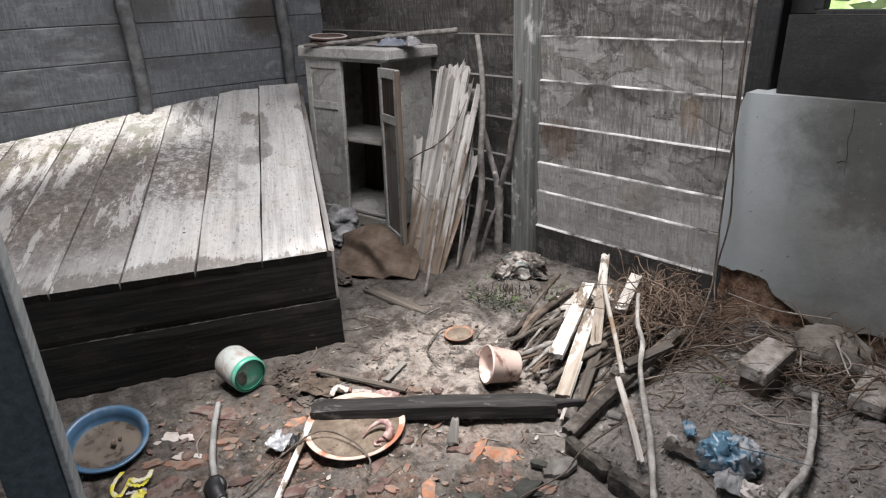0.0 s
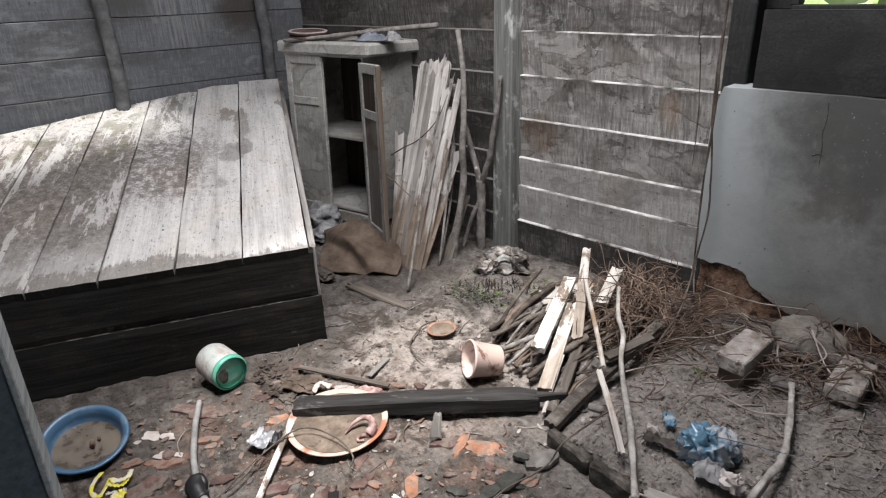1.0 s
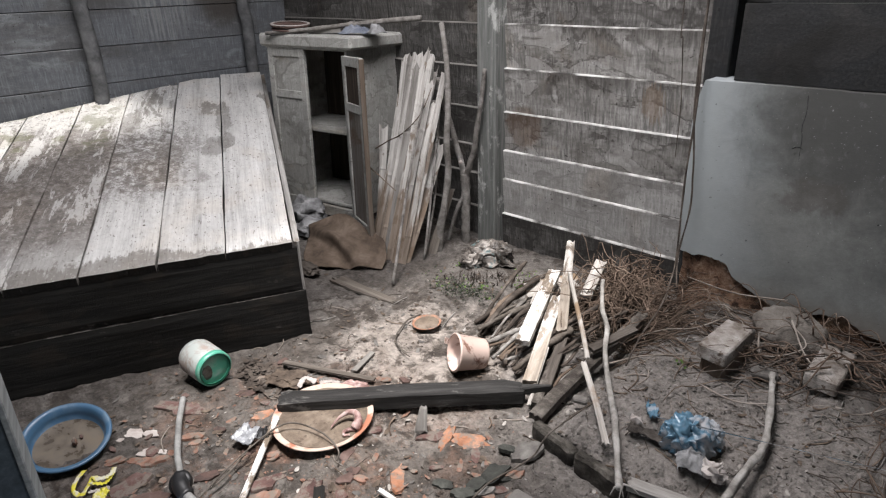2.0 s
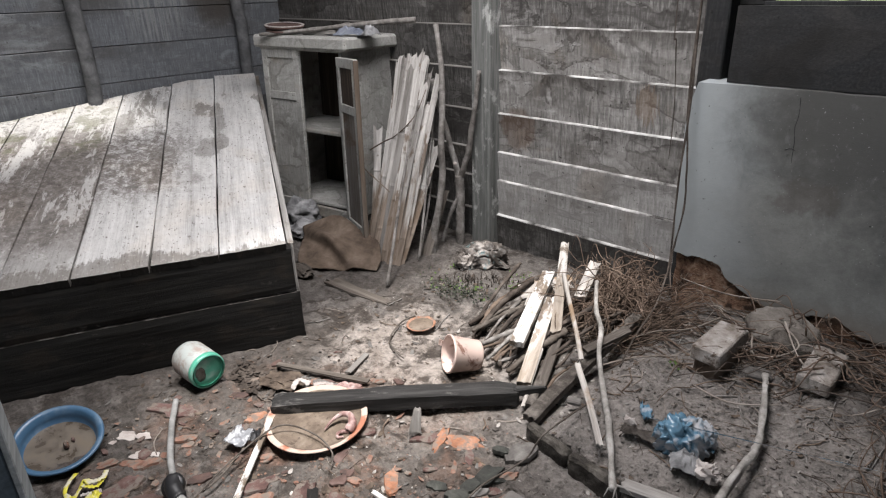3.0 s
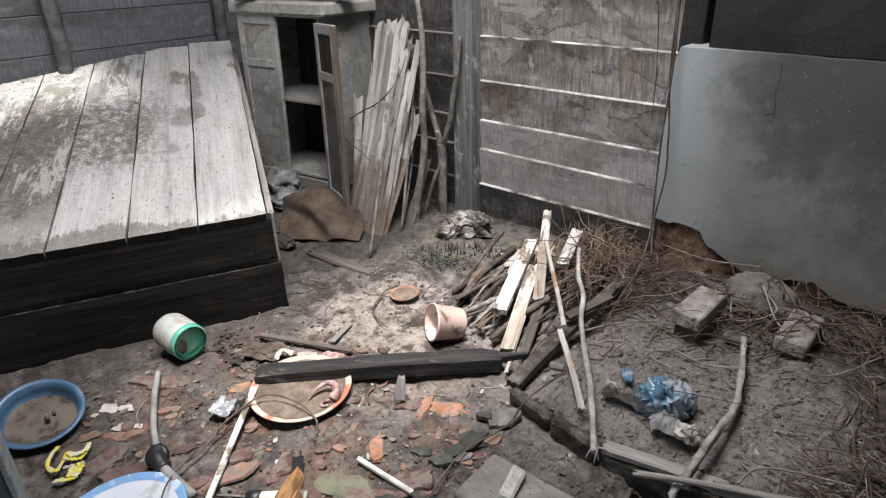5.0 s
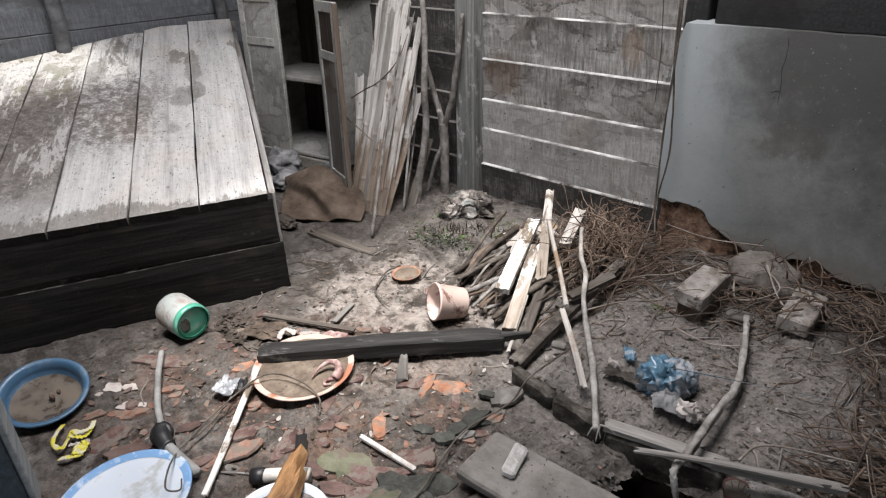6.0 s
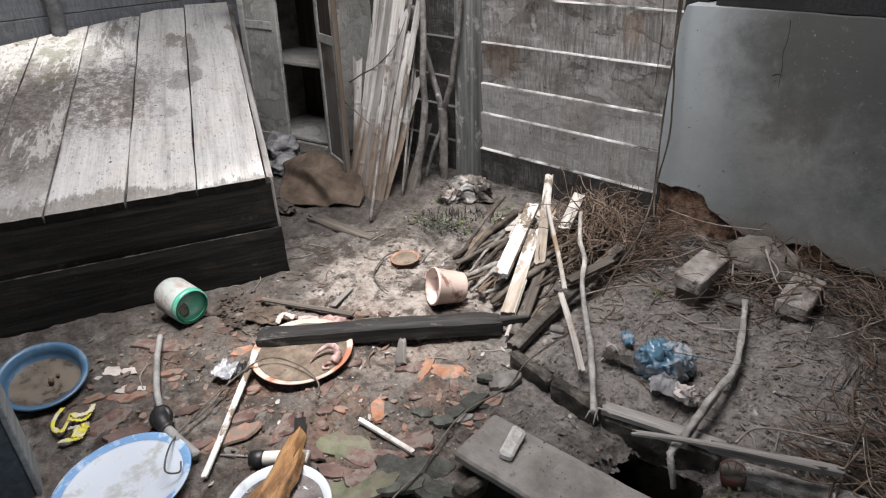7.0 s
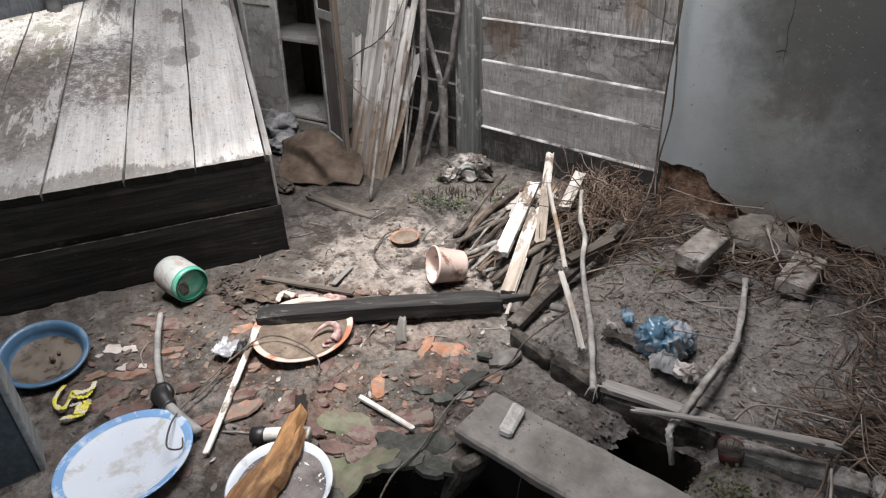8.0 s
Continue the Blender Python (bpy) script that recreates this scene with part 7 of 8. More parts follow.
thing("grey_stone", slab_bm(0.044, 0.028, 0.016, 0.004, 0.005, 3, 5), GREY_SHARD, "small flat grey stone beside the sticks", "stone", at=pose(-0.768, 1.405, 0.078, 4, 3, 20))
thing("grey_stone", slab_bm(0.085, 0.05, 0.022, 0.006, 0.006, 3, 12), GREY_SHARD, "flat grey stone on the earth", "stone", at=pose(-0.395, 1.872, 0.100, 5, 4, 25))


def brick_thing(x, y, z, rz, seed, label, tilt=0.0, soil=0.085):
    ob = thing("brick", slab_bm(0.215, 0.096, 0.050, 0.005, 0.0045, 4, seed), OLD_BRICK, label, "brick", at=pose(x, y, z, tilt, 0, rz), group="old bricks")
    bm = slab_bm(0.175, 0.088, soil, 0.012, 0.008, 4, seed + 3)
    thing("earth_lump", bm, SACK, "lump of packed brown earth under the brick", "earth", at=pose(x, y + 0.005, z - 0.024 - soil / 2, 0, 0, rz), group="earth lumps")
    return ob


brick_thing(-0.526, 1.885, 0.156, 86, 3, "pale weathered brick lying on a lump of earth")
brick_thing(-0.246, 2.000, 0.116, 90, 7, "cracked weathered brick tangled in roots", 2.0, 0.05)
bm = bmesh.new()
bmesh.ops.create_icosphere(bm, subdivisions=4, radius=1.0)
for v in bm.verts:
    d = v.co.normalized()
    q = d * (1 + 0.22 * noise.noise(d * 1.3 + Vector((4, 2, 1))) + 0.05 * noise.noise(d * 5) + 0.02 * noise.noise(d * 13))
    v.co = Vector((q.x * 0.135, q.y * 0.10, max(-0.04, min(q.z * 0.085, 0.055 + 0.012 * noise.noise(d * 3)))))
finish(bm, True)
thing("flat_rock", bm, BURIED_ROCK, "large grey rock half buried at the low wall", "rock", at=pose(-0.395, 2.175, 0.102, 4, 6, -14))


# ---- pile of whitewashed planks and sticks ----
def lay(name, a, b, w, t, mat, label, category, seed, group="", face=(0.1, -0.25, 1), **more):
    a, b = Vector(a), Vector(b)
    bm = plank_bm((b - a).length, w, t, seed=seed, **more)
    m = axes(a, b - a, face)
    m.translation -= m.to_3x3() @ Vector((0, 0, t / 2))
    return thing(name, bm, mat, label, category, at=m, group=group)


PILE = "planks of the wood pile"
lay("white_plank", (-1.072, 1.520, 0.105), (-1.235, 1.955, 0.165), 0.048, 0.026, WHITE_WOOD, "thick white-painted board end on the wood pile", "plank", 201, PILE, ragged=0.012, steps=16)
lay("white_plank", (-1.030, 1.700, 0.085), (-1.262, 2.110, 0.235), 0.040, 0.024, WORN_PLANK, "long white-painted board rising from the wood pile", "plank", 202, PILE, ragged=0.02, steps=18, taper=0.8)
lay("pale_plank", (-0.965, 1.418, 0.045), (-1.150, 1.850, 0.120), 0.046, 0.024, WORN_PLANK, "pale notched board on the wood pile", "plank", 203, PILE, ragged=0.012, steps=16)
lay("white_plank", (-1.075, 1.935, 0.115), (-1.120, 2.120, 0.185), 0.045, 0.020, PALE_WOOD, "short pale board among the roots", "plank", 204, PILE, ragged=0.016, steps=8)
lay("pale_plank", (-0.925, 1.455, 0.030), (-1.060, 1.800, 0.070), 0.034, 0.020, DARK_BOARD, "grey board under the wood pile", "plank", 205, PILE, ragged=0.012, steps=12)
lay("grey_plank", (-1.22, 1.78, 0.055), (-1.30, 1.98, 0.10), 0.035, 0.016, PALE_WOOD, "short broad board piece in the wood pile", "plank", 206, PILE, ragged=0.02, steps=8)
lay("dark_plank", (-0.90, 1.36, 0.020), (-1.02, 1.70, 0.055), 0.030, 0.02, MUDDY_BOARD, "dark rotten board beside the wood pile", "plank", 208, PILE, ragged=0.02, steps=12)
lay("grey_plank", (-0.865, 1.62, 0.115), (-0.80, 1.80, 0.140), 0.030, 0.016, DARK_BOARD, "short grey board end", "plank", 209, PILE, ragged=0.012, steps=8)
lay("thin_lath", (-0.915, 1.345, 0.022), (-1.015, 1.59, 0.075), 0.012, 0.008, PALE_WOOD, "thin yellowish lath under the boards", "lath", 210, PILE, ragged=0.006, steps=8)
thing("long_stick", tube_bm([(-0.990, 1.900, 0.225), (-0.950, 1.830, 0.200), (-0.915, 1.775, 0.180), (-0.862, 1.715, 0.160), (-0.800, 1.600, 0.132), (-0.705, 1.462, 0.112), (-0.630, 1.357, 0.104), (-0.560, 1.245, 0.098), (-0.500, 1.148, 0.090)], 0.0078, tip=0.0092, sides=10, count=80, rough=0.5, seed=41), PALE_BARK, "long bent grey stick leaning over the kerb", "stick")
for k, (dx, dy) in enumerate(((0.030, -0.028), (-0.004, -0.042), (0.048, 0.006), (0.014, -0.046))):
    a = Vector((-0.512 + 0.004 * k, 1.166, 0.090))
    thing("splinter", tube_bm([a, a + Vector((dx * 0.5, dy * 0.5, 0.003)), a + Vector((dx, dy, -0.012))], 0.0036, tip=0.001, sides=6, count=8, rough=0.4, seed=k), PALE_BARK, "pale splinter at the broken end of the stick", "splinter", group="splinters of the stick")
thing("white_scrap", crumple_bm(0.012, 0.010, 0.012, 21, 1.0, 2), TISSUE, "small white scrap caught in the forked branch", "scrap", at=pose(-2.000, 2.250, 0.425))
lay("split_stick", (-1.165, 1.965, 0.205), (-0.838, 1.538, 0.128), 0.015, 0.010, PALE_WOOD, "thin split stick on the wood pile", "stick", 212, "", ragged=0.01, warp=0.008, steps=12)
lay("split_stick", (-0.842, 1.540, 0.116), (-0.606, 1.264, 0.094), 0.018, 0.010, PALE_WOOD, "thin split stick on the raised earth", "stick", 213, "", ragged=0.016, warp=0.004, steps=12)
r = rng(9)
for i in range(26):
    x0, y0 = r.uniform(-1.40, -0.97), r.uniform(0.0, 0.16)
    y0 += 1.45 + 0.45 * max(0.0, -1.12 - x0)
    reach = r.uniform(0.20, 0.42)
    x1, y1 = x0 + reach * r.gauss(0.06, 0.16), y0 + reach
    z0, z1 = 0.006 + 0.03 * r.random(), 0.05 + 0.07 * r.random()
    rad = r.uniform(0.006, 0.014)
    mid = ((x0 + x1) / 2 + r.uniform(-0.02, 0.02), (y0 + y1) / 2 + r.uniform(-0.02, 0.02), (z0 + z1) / 2 + r.uniform(-0.005, 0.02))
    mat, word = ((DARK_STICK, "dark"), (ROT_WOOD, "brown"), (BARK, "grey"), (DARK_STICK, "dark"), (DARK_STICK, "dark"), (STICK_WOOD, "grey"), (ROOT, "brown"))[i % 7]
    thing("firewood_stick", tube_bm([(x0, y0, z0), mid, (x1, y1, z1)], rad * 0.62, tip=rad, sides=8, count=22, rough=0.75, seed=i), mat, word + " dry firewood stick in the wood pile", "stick", group="sticks of the wood pile")

for i in range(44):
    x, y = r.uniform(-1.30, -0.88), r.uniform(1.46, 1.90)
    a = r.gauss(1.45, 0.40)
    ln = r.uniform(0.12, 0.34)
    z = 0.012 + 0.06 * r.random() * smooth(1.40, 1.75, y)
    rad = r.uniform(0.0025, 0.008)
    p0 = Vector((x, y, z))
    d = Vector((math.cos(a), math.sin(a), r.uniform(0.0, 0.22))) * ln
    pts = [p0, p0 + d * 0.5 + Vector((r.uniform(-0.012, 0.012), r.uniform(-0.012, 0.012), 0.004)), p0 + d]
    thing("firewood_twig", tube_bm(pts, rad, tip=rad * 0.6, sides=6, count=8, rough=0.35, seed=60 + i), (DARK_STICK, ROOT, DARK_STICK, DARK_STICK)[i % 4], "thin dry brown twig in the wood pile", "twig", group="twigs of the wood pile")


# ---- roots and vines ----
def tangle(name, label, category, mat, count, seed, where, length, radius, lift, curl=0.5, sides=5):
    """Many thin bent roots in one heap."""
    r = rng(seed)
    bm = bmesh.new()
    for k in range(count):
        x, y, a = where(r)
        ln = r.uniform(*length)
        z = ground_z(x, y) + r.random() * lift(x, y)
        p = Vector((x, y, z))
        pts = [p.copy()]
        for q in range(5):
            a += r.uniform(-curl, curl)
            p = p + Vector((math.cos(a), math.sin(a), 0)) * ln / 5
            g = ground_z(p.x, p.y)
            p.z = max(g + 0.003, g + (pts[0].z - ground_z(x, y)) * r.uniform(0.5, 1.2) + r.uniform(-0.01, 0.012))
            if y < 1.88 and x > -0.2:
                p.x = max(p.x, -0.13 + 0.02 * q)
            p.y = min(p.y, 2.36 if p.x < -0.92 else 2.255)
            pts.append(p.copy())
        rad = r.uniform(*radius)
        tube_into(bm, pts, rad, tip=rad * 0.5, sides=sides, count=13, rough=0.2, seed=k)
    return thing(name, finish(bm), mat, label, category, kind="stuff")


def nest_place(r):
    return r.gauss(-0.985, 0.06), r.gauss(2.07, 0.06), r.uniform(0, 6.28)


def foot_place(r):
    x = r.uniform(-1.10, -0.25)
    return x, r.uniform(1.80, 2.22), r.gauss(2.9, 0.7)


def east_place(r):
    y = r.uniform(1.33, 2.2)
    return max(r.uniform(-0.05, 0.75), -0.02 + 0.25 * max(0.0, 1.62 - y)), y, r.gauss(0.6, 0.9)


def brick_place(r):
    return r.uniform(-0.45, 0.10), r.uniform(1.92, 2.2), r.gauss(2.7, 0.8)


def edge_place(r):
    return r.uniform(-0.12, 0.40), r.uniform(1.30, 1.48), r.gauss(0.25, 0.35)


tangle("root_nest", "nest of thin dry brown roots against the wall", "roots", NEST_ROOT, 380, 1, nest_place, (0.18, 0.42), (0.0016, 0.0036), lambda x, y: 0.24 * max(0.05, 1 - math.hypot(x + 1.02, y - 2.07) / 0.22), 1.3)
tangle("root_nest", "nest of light brown dry roots against the wall", "roots", ROOT, 80, 2, nest_place, (0.12, 0.36), (0.0012, 0.003), lambda x, y: 0.26 * max(0.05, 1 - math.hypot(x + 1.02, y - 2.07) / 0.22), 0.8)
tangle("root_mat", "mat of dry brown roots along the low wall", "roots", ROOT, 120, 3, foot_place, (0.15, 0.45), (0.0012, 0.0035), lambda x, y: 0.06 * smooth(1.7, 2.1, y), 0.45)
tangle("root_mat", "mat of pale dry twigs along the low wall", "roots", PALE_ROOT, 34, 4, foot_place, (0.15, 0.40), (0.0012, 0.003), lambda x, y: 0.07 * smooth(1.7, 2.1, y), 0.4)
tangle("root_thicket", "thicket of dry brown roots and vines", "roots", NEST_ROOT, 560, 5, east_place, (0.18, 0.5), (0.001, 0.0031), lambda x, y: 0.10 + 0.06 * smooth(0, 0.4, x), 0.5)
tangle("root_thicket", "thicket of pale dry twigs and vines", "roots", PALE_ROOT, 150, 6, east_place, (0.14, 0.40), (0.0008, 0.0026), lambda x, y: 0.12 + 0.06 * smooth(0, 0.4, x), 0.5)
tangle("root_mat", "dry roots round the bricks", "roots", NEST_ROOT, 110, 7, brick_place, (0.15, 0.4), (0.0014, 0.004), lambda x, y: 0.12, 0.6)
tangle("vine_mat", "dark damp vines creeping over the bricks", "vines", DARK_STICK, 46, 9, brick_place, (0.2, 0.5), (0.0016, 0.0038), lambda x, y: 0.10, 0.55)
tangle("vine_thicket", "dark damp vines in the thicket", "vines", DARK_STICK, 170, 10, east_place, (0.2, 0.5), (0.0012, 0.0034), lambda x, y: 0.09, 0.6)
tangle("root_mat", "reddish roots along the kerb", "roots", NEST_ROOT, 170, 8, edge_place, (0.2, 0.45), (0.0012, 0.003), lambda x, y: 0.05, 0.25)
tangle("twig_litter", "short dry twig bits strewn on the raised earth", "twigs", PALE_ROOT, 130, 21, lambda r: (r.uniform(-0.74, -0.02), r.uniform(1.30, 1.95), r.uniform(0, 6.28)), (0.015, 0.075), (0.0007, 0.0018), lambda x, y: 0.004, 0.5)
tangle("twig_litter", "short dark twig bits strewn on the floor", "twigs", DARK_STICK, 150, 22, lambda r: (r.uniform(-2.0, -0.1), r.uniform(0.45, 1.9), r.uniform(0, 6.28)), (0.015, 0.08), (0.0007, 0.0020), lambda x, y: 0.004, 0.5)
for i, pts in enumerate((
        [(-0.868, 2.25, 2.7), (-0.872, 2.24, 1.21), (-0.862, 2.235, 0.85), (-0.868, 2.235, 0.56), (-0.858, 2.225, 0.25), (-0.825, 2.12, 0.20), (-0.786, 1.961, 0.165), (-0.767, 1.782, 0.135), (-0.740, 1.63, 0.10)],
        [(-0.872, 2.25, 1.5), (-0.875, 2.243, 0.9), (-0.845, 2.235, 0.62), (-0.835, 2.235, 0.45), (-0.85, 2.22, 0.26), (-0.80, 2.12, 0.17)],
        [(-1.005, 2.36, 2.7), (-1.003, 2.352, 1.214), (-0.99, 2.352, 1.03), (-0.968, 2.352, 0.80), (-0.965, 2.352, 0.60)])):
    thing("hanging_vine", tube_bm(pts, 0.0042 if i < 2 else 0.0026, tip=0.003 if i < 2 else 0.0015, sides=6, count=90, rough=0.6, seed=i), DARK_STICK, "thin dry vine hanging down the wall", "vine", group="hanging vines")
for i, pts in enumerate((
        [(-0.60, 2.10, 0.13), (-0.66, 1.98, 0.115), (-0.74, 1.88, 0.12), (-0.82, 1.74, 0.10)],
        [(-0.45, 2.24, 0.19), (-0.62, 2.20, 0.18), (-0.78, 2.18, 0.20)],
        [(-0.46, 1.99, 0.17), (-0.43, 1.93, 0.13), (-0.37, 1.96, 0.135), (-0.33, 2.04, 0.15), (-0.40, 2.10, 0.17), (-0.44, 2.04, 0.15)],
        [(-0.40, 2.12, 0.18), (-0.31, 1.98, 0.14), (-0.22, 1.90, 0.14)],
        [(-0.53, 1.70, 0.092), (-0.41, 1.68, 0.095), (-0.30, 1.76, 0.095)],
        [(-0.19, 1.26, 0.10), (-0.17, 1.33, 0.105), (-0.10, 1.37, 0.11), (0.02, 1.40, 0.12)],
        [(0.02, 1.25, 0.10), (0.04, 1.18, 0.05), (0.0, 1.10, 0.0), (-0.02, 1.05, -0.02)],
        [(0.12, 1.32, 0.12), (0.11, 1.22, 0.06), (0.06, 1.14, 0.02)],
        [(-0.79, 1.60, 0.10), (-0.72, 1.70, 0.11), (-0.62, 1.80, 0.11)],
        [(-1.36, 1.86, 0.09), (-1.22, 1.88, 0.19), (-1.10, 1.93, 0.215), (-0.98, 1.96, 0.20), (-0.86, 1.99, 0.16)],
        [(-1.26, 1.80, 0.13), (-1.14, 1.80, 0.165), (-1.03, 1.84, 0.16), (-0.92, 1.86, 0.15), (-0.80, 1.95, 0.14)])):
    thing("loose_root", tube_bm(pts, 0.0034 if i < 9 else 0.0018, tip=0.002 if i < 9 else 0.0012, sides=6, count=24, rough=0.3, seed=40 + i), PALE_ROOT if i < 9 else NEST_ROOT, "pale dry root lying loose" if i < 9 else "thin brown root lying over the planks", "root", group="loose roots")

# ---- weeds ----
r = rng(12)
for mat, count, cx, cy, sx, sy, lab in ((LEAF, 42, -1.62, 1.90, 0.17, 0.10, "tiny green weeds sprouting from the floor"), (DARK_LEAF, 420, -1.62, 1.83, 0.14, 0.07, "patch of dark withered weeds"), (LEAF, 45, -1.42, 2.10, 0.10, 0.07, "small green weeds by the wall"), (OLIVE_LEAF, 260, -0.10, 1.12, 0.12, 0.06, "small moss and weeds in the hollow")):
    bm = bmesh.new()
    for k in range(count):
        x, y = r.gauss(cx, sx * 0.6), r.gauss(cy, sy * 0.6)
        c = Vector((x, y, ground_z(x, y) + r.uniform(0.003, 0.03)))
        a = Vector((r.gauss(0, 1), r.gauss(0, 1), r.gauss(0.3, 0.5))).normalized()
        w = a.orthogonal().normalized() * r.uniform(0.003, 0.006)
        ln = r.uniform(0.006, 0.014)
        up = a.cross(w).normalized() * 0.002
        v = [bm.verts.new(q) for q in (c, c + a * ln * 0.5 + w + up, c + a * ln, c + a * ln * 0.5 - w + up)]
        bm.faces.new((v[0], v[1], v[2]))
        bm.faces.new((v[0], v[2], v[3]))
    thing("weeds", bm, mat, lab, "weeds", kind="stuff")

for k, (x, y) in enumerate(((-1.74, 1.80), (-1.68, 1.86), (-1.56, 1.90), (-1.46, 2.02), (-1.80, 2.02), (-1.50, 1.83), (-1.40, 2.12), (-0.62, 1.78))):
    bm = bmesh.new()
    for q in range(9):
        a = r.uniform(0, 6.28)
        out = Vector((math.cos(a), math.sin(a), r.uniform(0.2, 1.2))).normalized()
        c = Vector((x, y, ground_z(x, y))) + out * r.uniform(0.004, 0.022)
        side = out.orthogonal().normalized() * r.uniform(0.004, 0.007)
        tip = out * r.uniform(0.008, 0.015)
        v = [bm.verts.new(w) for w in (c, c + tip * 0.5 + side, c + tip, c + tip * 0.5 - side)]
        bm.faces.new((v[0], v[1], v[2]))
        bm.faces.new((v[0], v[2], v[3]))
    thing("weed_sprig", bm, LEAF, "small fresh green weed sprig in the earth", "weed", group="weed sprigs")


bm = bmesh.new()
for k in range(70):
    s = r.random()
    x, y = -1.74 + 0.24 * s + r.gauss(0, 0.03), 1.88 + 0.20 * s + r.gauss(0, 0.035)
    z = ground_z(x, y)
    h = r.uniform(0.012, 0.045)
    tube_into(bm, [(x, y, z - 0.003), (x + r.uniform(-0.006, 0.006), y + r.uniform(-0.006, 0.006), z + h * 0.5), (x + r.uniform(-0.014, 0.014), y + r.uniform(-0.014, 0.014), z + h)], r.uniform(0.0015, 0.0045), tip=0.001, sides=5, count=6, rough=0.5, seed=k)
thing("weed_stalks", finish(bm), DARK_STICK, "row of dark withered weed stalks in the floor", "weeds", kind="stuff")


# ---- broken tiles and crumbs on the floor ----
def free_floor(x, y):
    """False where the platform, the slab or the pit lies."""
    if (x + 1.85) * -0.908 - (y - 1.15) * -0.419 > -0.02 and y < 1.3 + (x + 1.85) * -0.5:
        return False
    return ground_z(x, y) > -0.06 and not (-0.72 < x < 0.2 and 0.83 < y < 1.03)


SHARDS = (  # x, y, size, turn, material, extra length
    (-1.773, 0.612, 0.044, 40, 4, 1.0), (-1.612, 0.442, 0.032, 35, 0, 0.2), (-1.690, 0.367, 0.022, 50, 0, 0.2), (-1.606, 0.577, 0.026, 40, 0, 0.2), (-1.575, 0.560, 0.020, 80, 0, 0.0), (-1.558, 0.337, 0.048, 95, 4, 0.2),
    (-1.246, 0.529, 0.046, 68, 0, 0.8), (-1.279, 0.616, 0.030, 75, 4, 0.8), (-1.273, 0.483, 0.024, 60, 4, 0.3), (-1.540, 0.776, 0.044, 60, 5, 0.0), (-1.500, 0.835, 0.034, 40, 0, 0.3), (-1.158, 0.660, 0.036, 110, 4, 0.4), (-1.115, 0.560, 0.022, 40, 4, 0.3),
    (-1.010, 0.866, 0.030, 128, 5, 0.8), (-1.030, 1.085, 0.022, 108, 5, 1.8), (-0.968, 1.119, 0.042, 30, 5, 0.0), (-1.065, 1.060, 0.026, 50, 4, 0.2), (-0.850, 0.850, 0.054, 48, 4, 0.3), (-0.864, 0.671, 0.042, 70, 4, 0.3), (-0.880, 0.740, 0.040, 30, 4, 0.4),
    (-0.962, 0.716, 0.068, 30, 3, 0.1), (-0.816, 0.741, 0.050, 20, 6, 0.0), (-0.760, 0.790, 0.055, 35, 6, 0.1), (-0.855, 0.620, 0.048, 60, 3, 0.0), (-0.901, 0.937, 0.024, 30, 6, 0.2), (-0.819, 0.962, 0.024, 45, 2, 1.2), (-0.808, 1.052, 0.032, 50, 6, 1.0),
    (-0.792, 0.980, 0.022, 20, 0, 0.3), (-0.735, 1.020, 0.015, 50, 0, 0.2), (-0.778, 1.088, 0.017, 40, 0, 0.3), (-0.834, 1.172, 0.024, 60, 2, 0.3), (-1.215, 0.955, 0.022, 40, 4, 0.2), (-1.090, 0.800, 0.018, 10, 0, 0.0), (-0.935, 0.640, 0.030, 30, 1, 0.2), (-1.03, 0.64, 0.028, 10, 1, 0.3), (-0.955, 0.640, 0.024, 40, 4, 0.2),
    (-1.365, 0.69, 0.020, 80, 0, 0.2), (-1.42, 0.52, 0.024, 80, 1, 0.3), (-1.40, 1.05, 0.026, 20, 0, 0.2), (-1.30, 1.13, 0.026, 10, 0, 0.2), (-1.70, 0.80, 0.024, 40, 1, 0.3), (-1.46, 0.36, 0.040, 60, 1, 0.2), (-1.74, 0.88, 0.018, 30, 0, 0.0), (-1.28, 1.22, 0.020, 10, 0, 0.0), (-1.48, 1.02, 0.045, 20, 2, 0.3), (-1.56, 0.93, 0.045, 60, 2, 0.3))
TILE_KINDS = ((TERRACOTTA, "orange terracotta"), (DARK_TILE, "dark reddish"), (GREY_SHARD, "dark grey"), (MOSSY, "mossy green"), (MAROON_TILE, "dull maroon"), (BRIGHT_TILE, "bright orange"), (RIM_STONE, "dark green"))
r = rng(35)
for x, y, size, turn, k in ((-0.775, 0.715, 0.050, 20, 6), (-0.715, 0.745, 0.046, 25, 6), (-0.665, 0.775, 0.040, 40, 6), (-0.812, 0.655, 0.046, 80, 3), (-0.815, 0.585, 0.048, 95, 3), (-0.808, 0.515, 0.046, 90, 6), (-0.745, 0.738, 0.034, 60, 6), (-0.795, 0.690, 0.036, 10, 6), (-0.816, 1.042, 0.040, 85, 6), (-0.826, 0.985, 0.026, 70, 6), (-0.800, 1.172, 0.044, 80, 2), (-0.848, 1.150, 0.022, 20, 6), (-0.829, 0.937, 0.026, 40, 6)):
    thing("rim_plate", shard_bm(r, size, 0.012, 0.05, 16, 0.2), TILE_KINDS[k][0], "thin " + TILE_KINDS[k][1] + " plate at the rim of the pit", "stone plate", at=pose(x, y, 0.006, r.uniform(-5, 5), r.uniform(-5, 5), turn), group="plates round the pit")
r = rng(33)
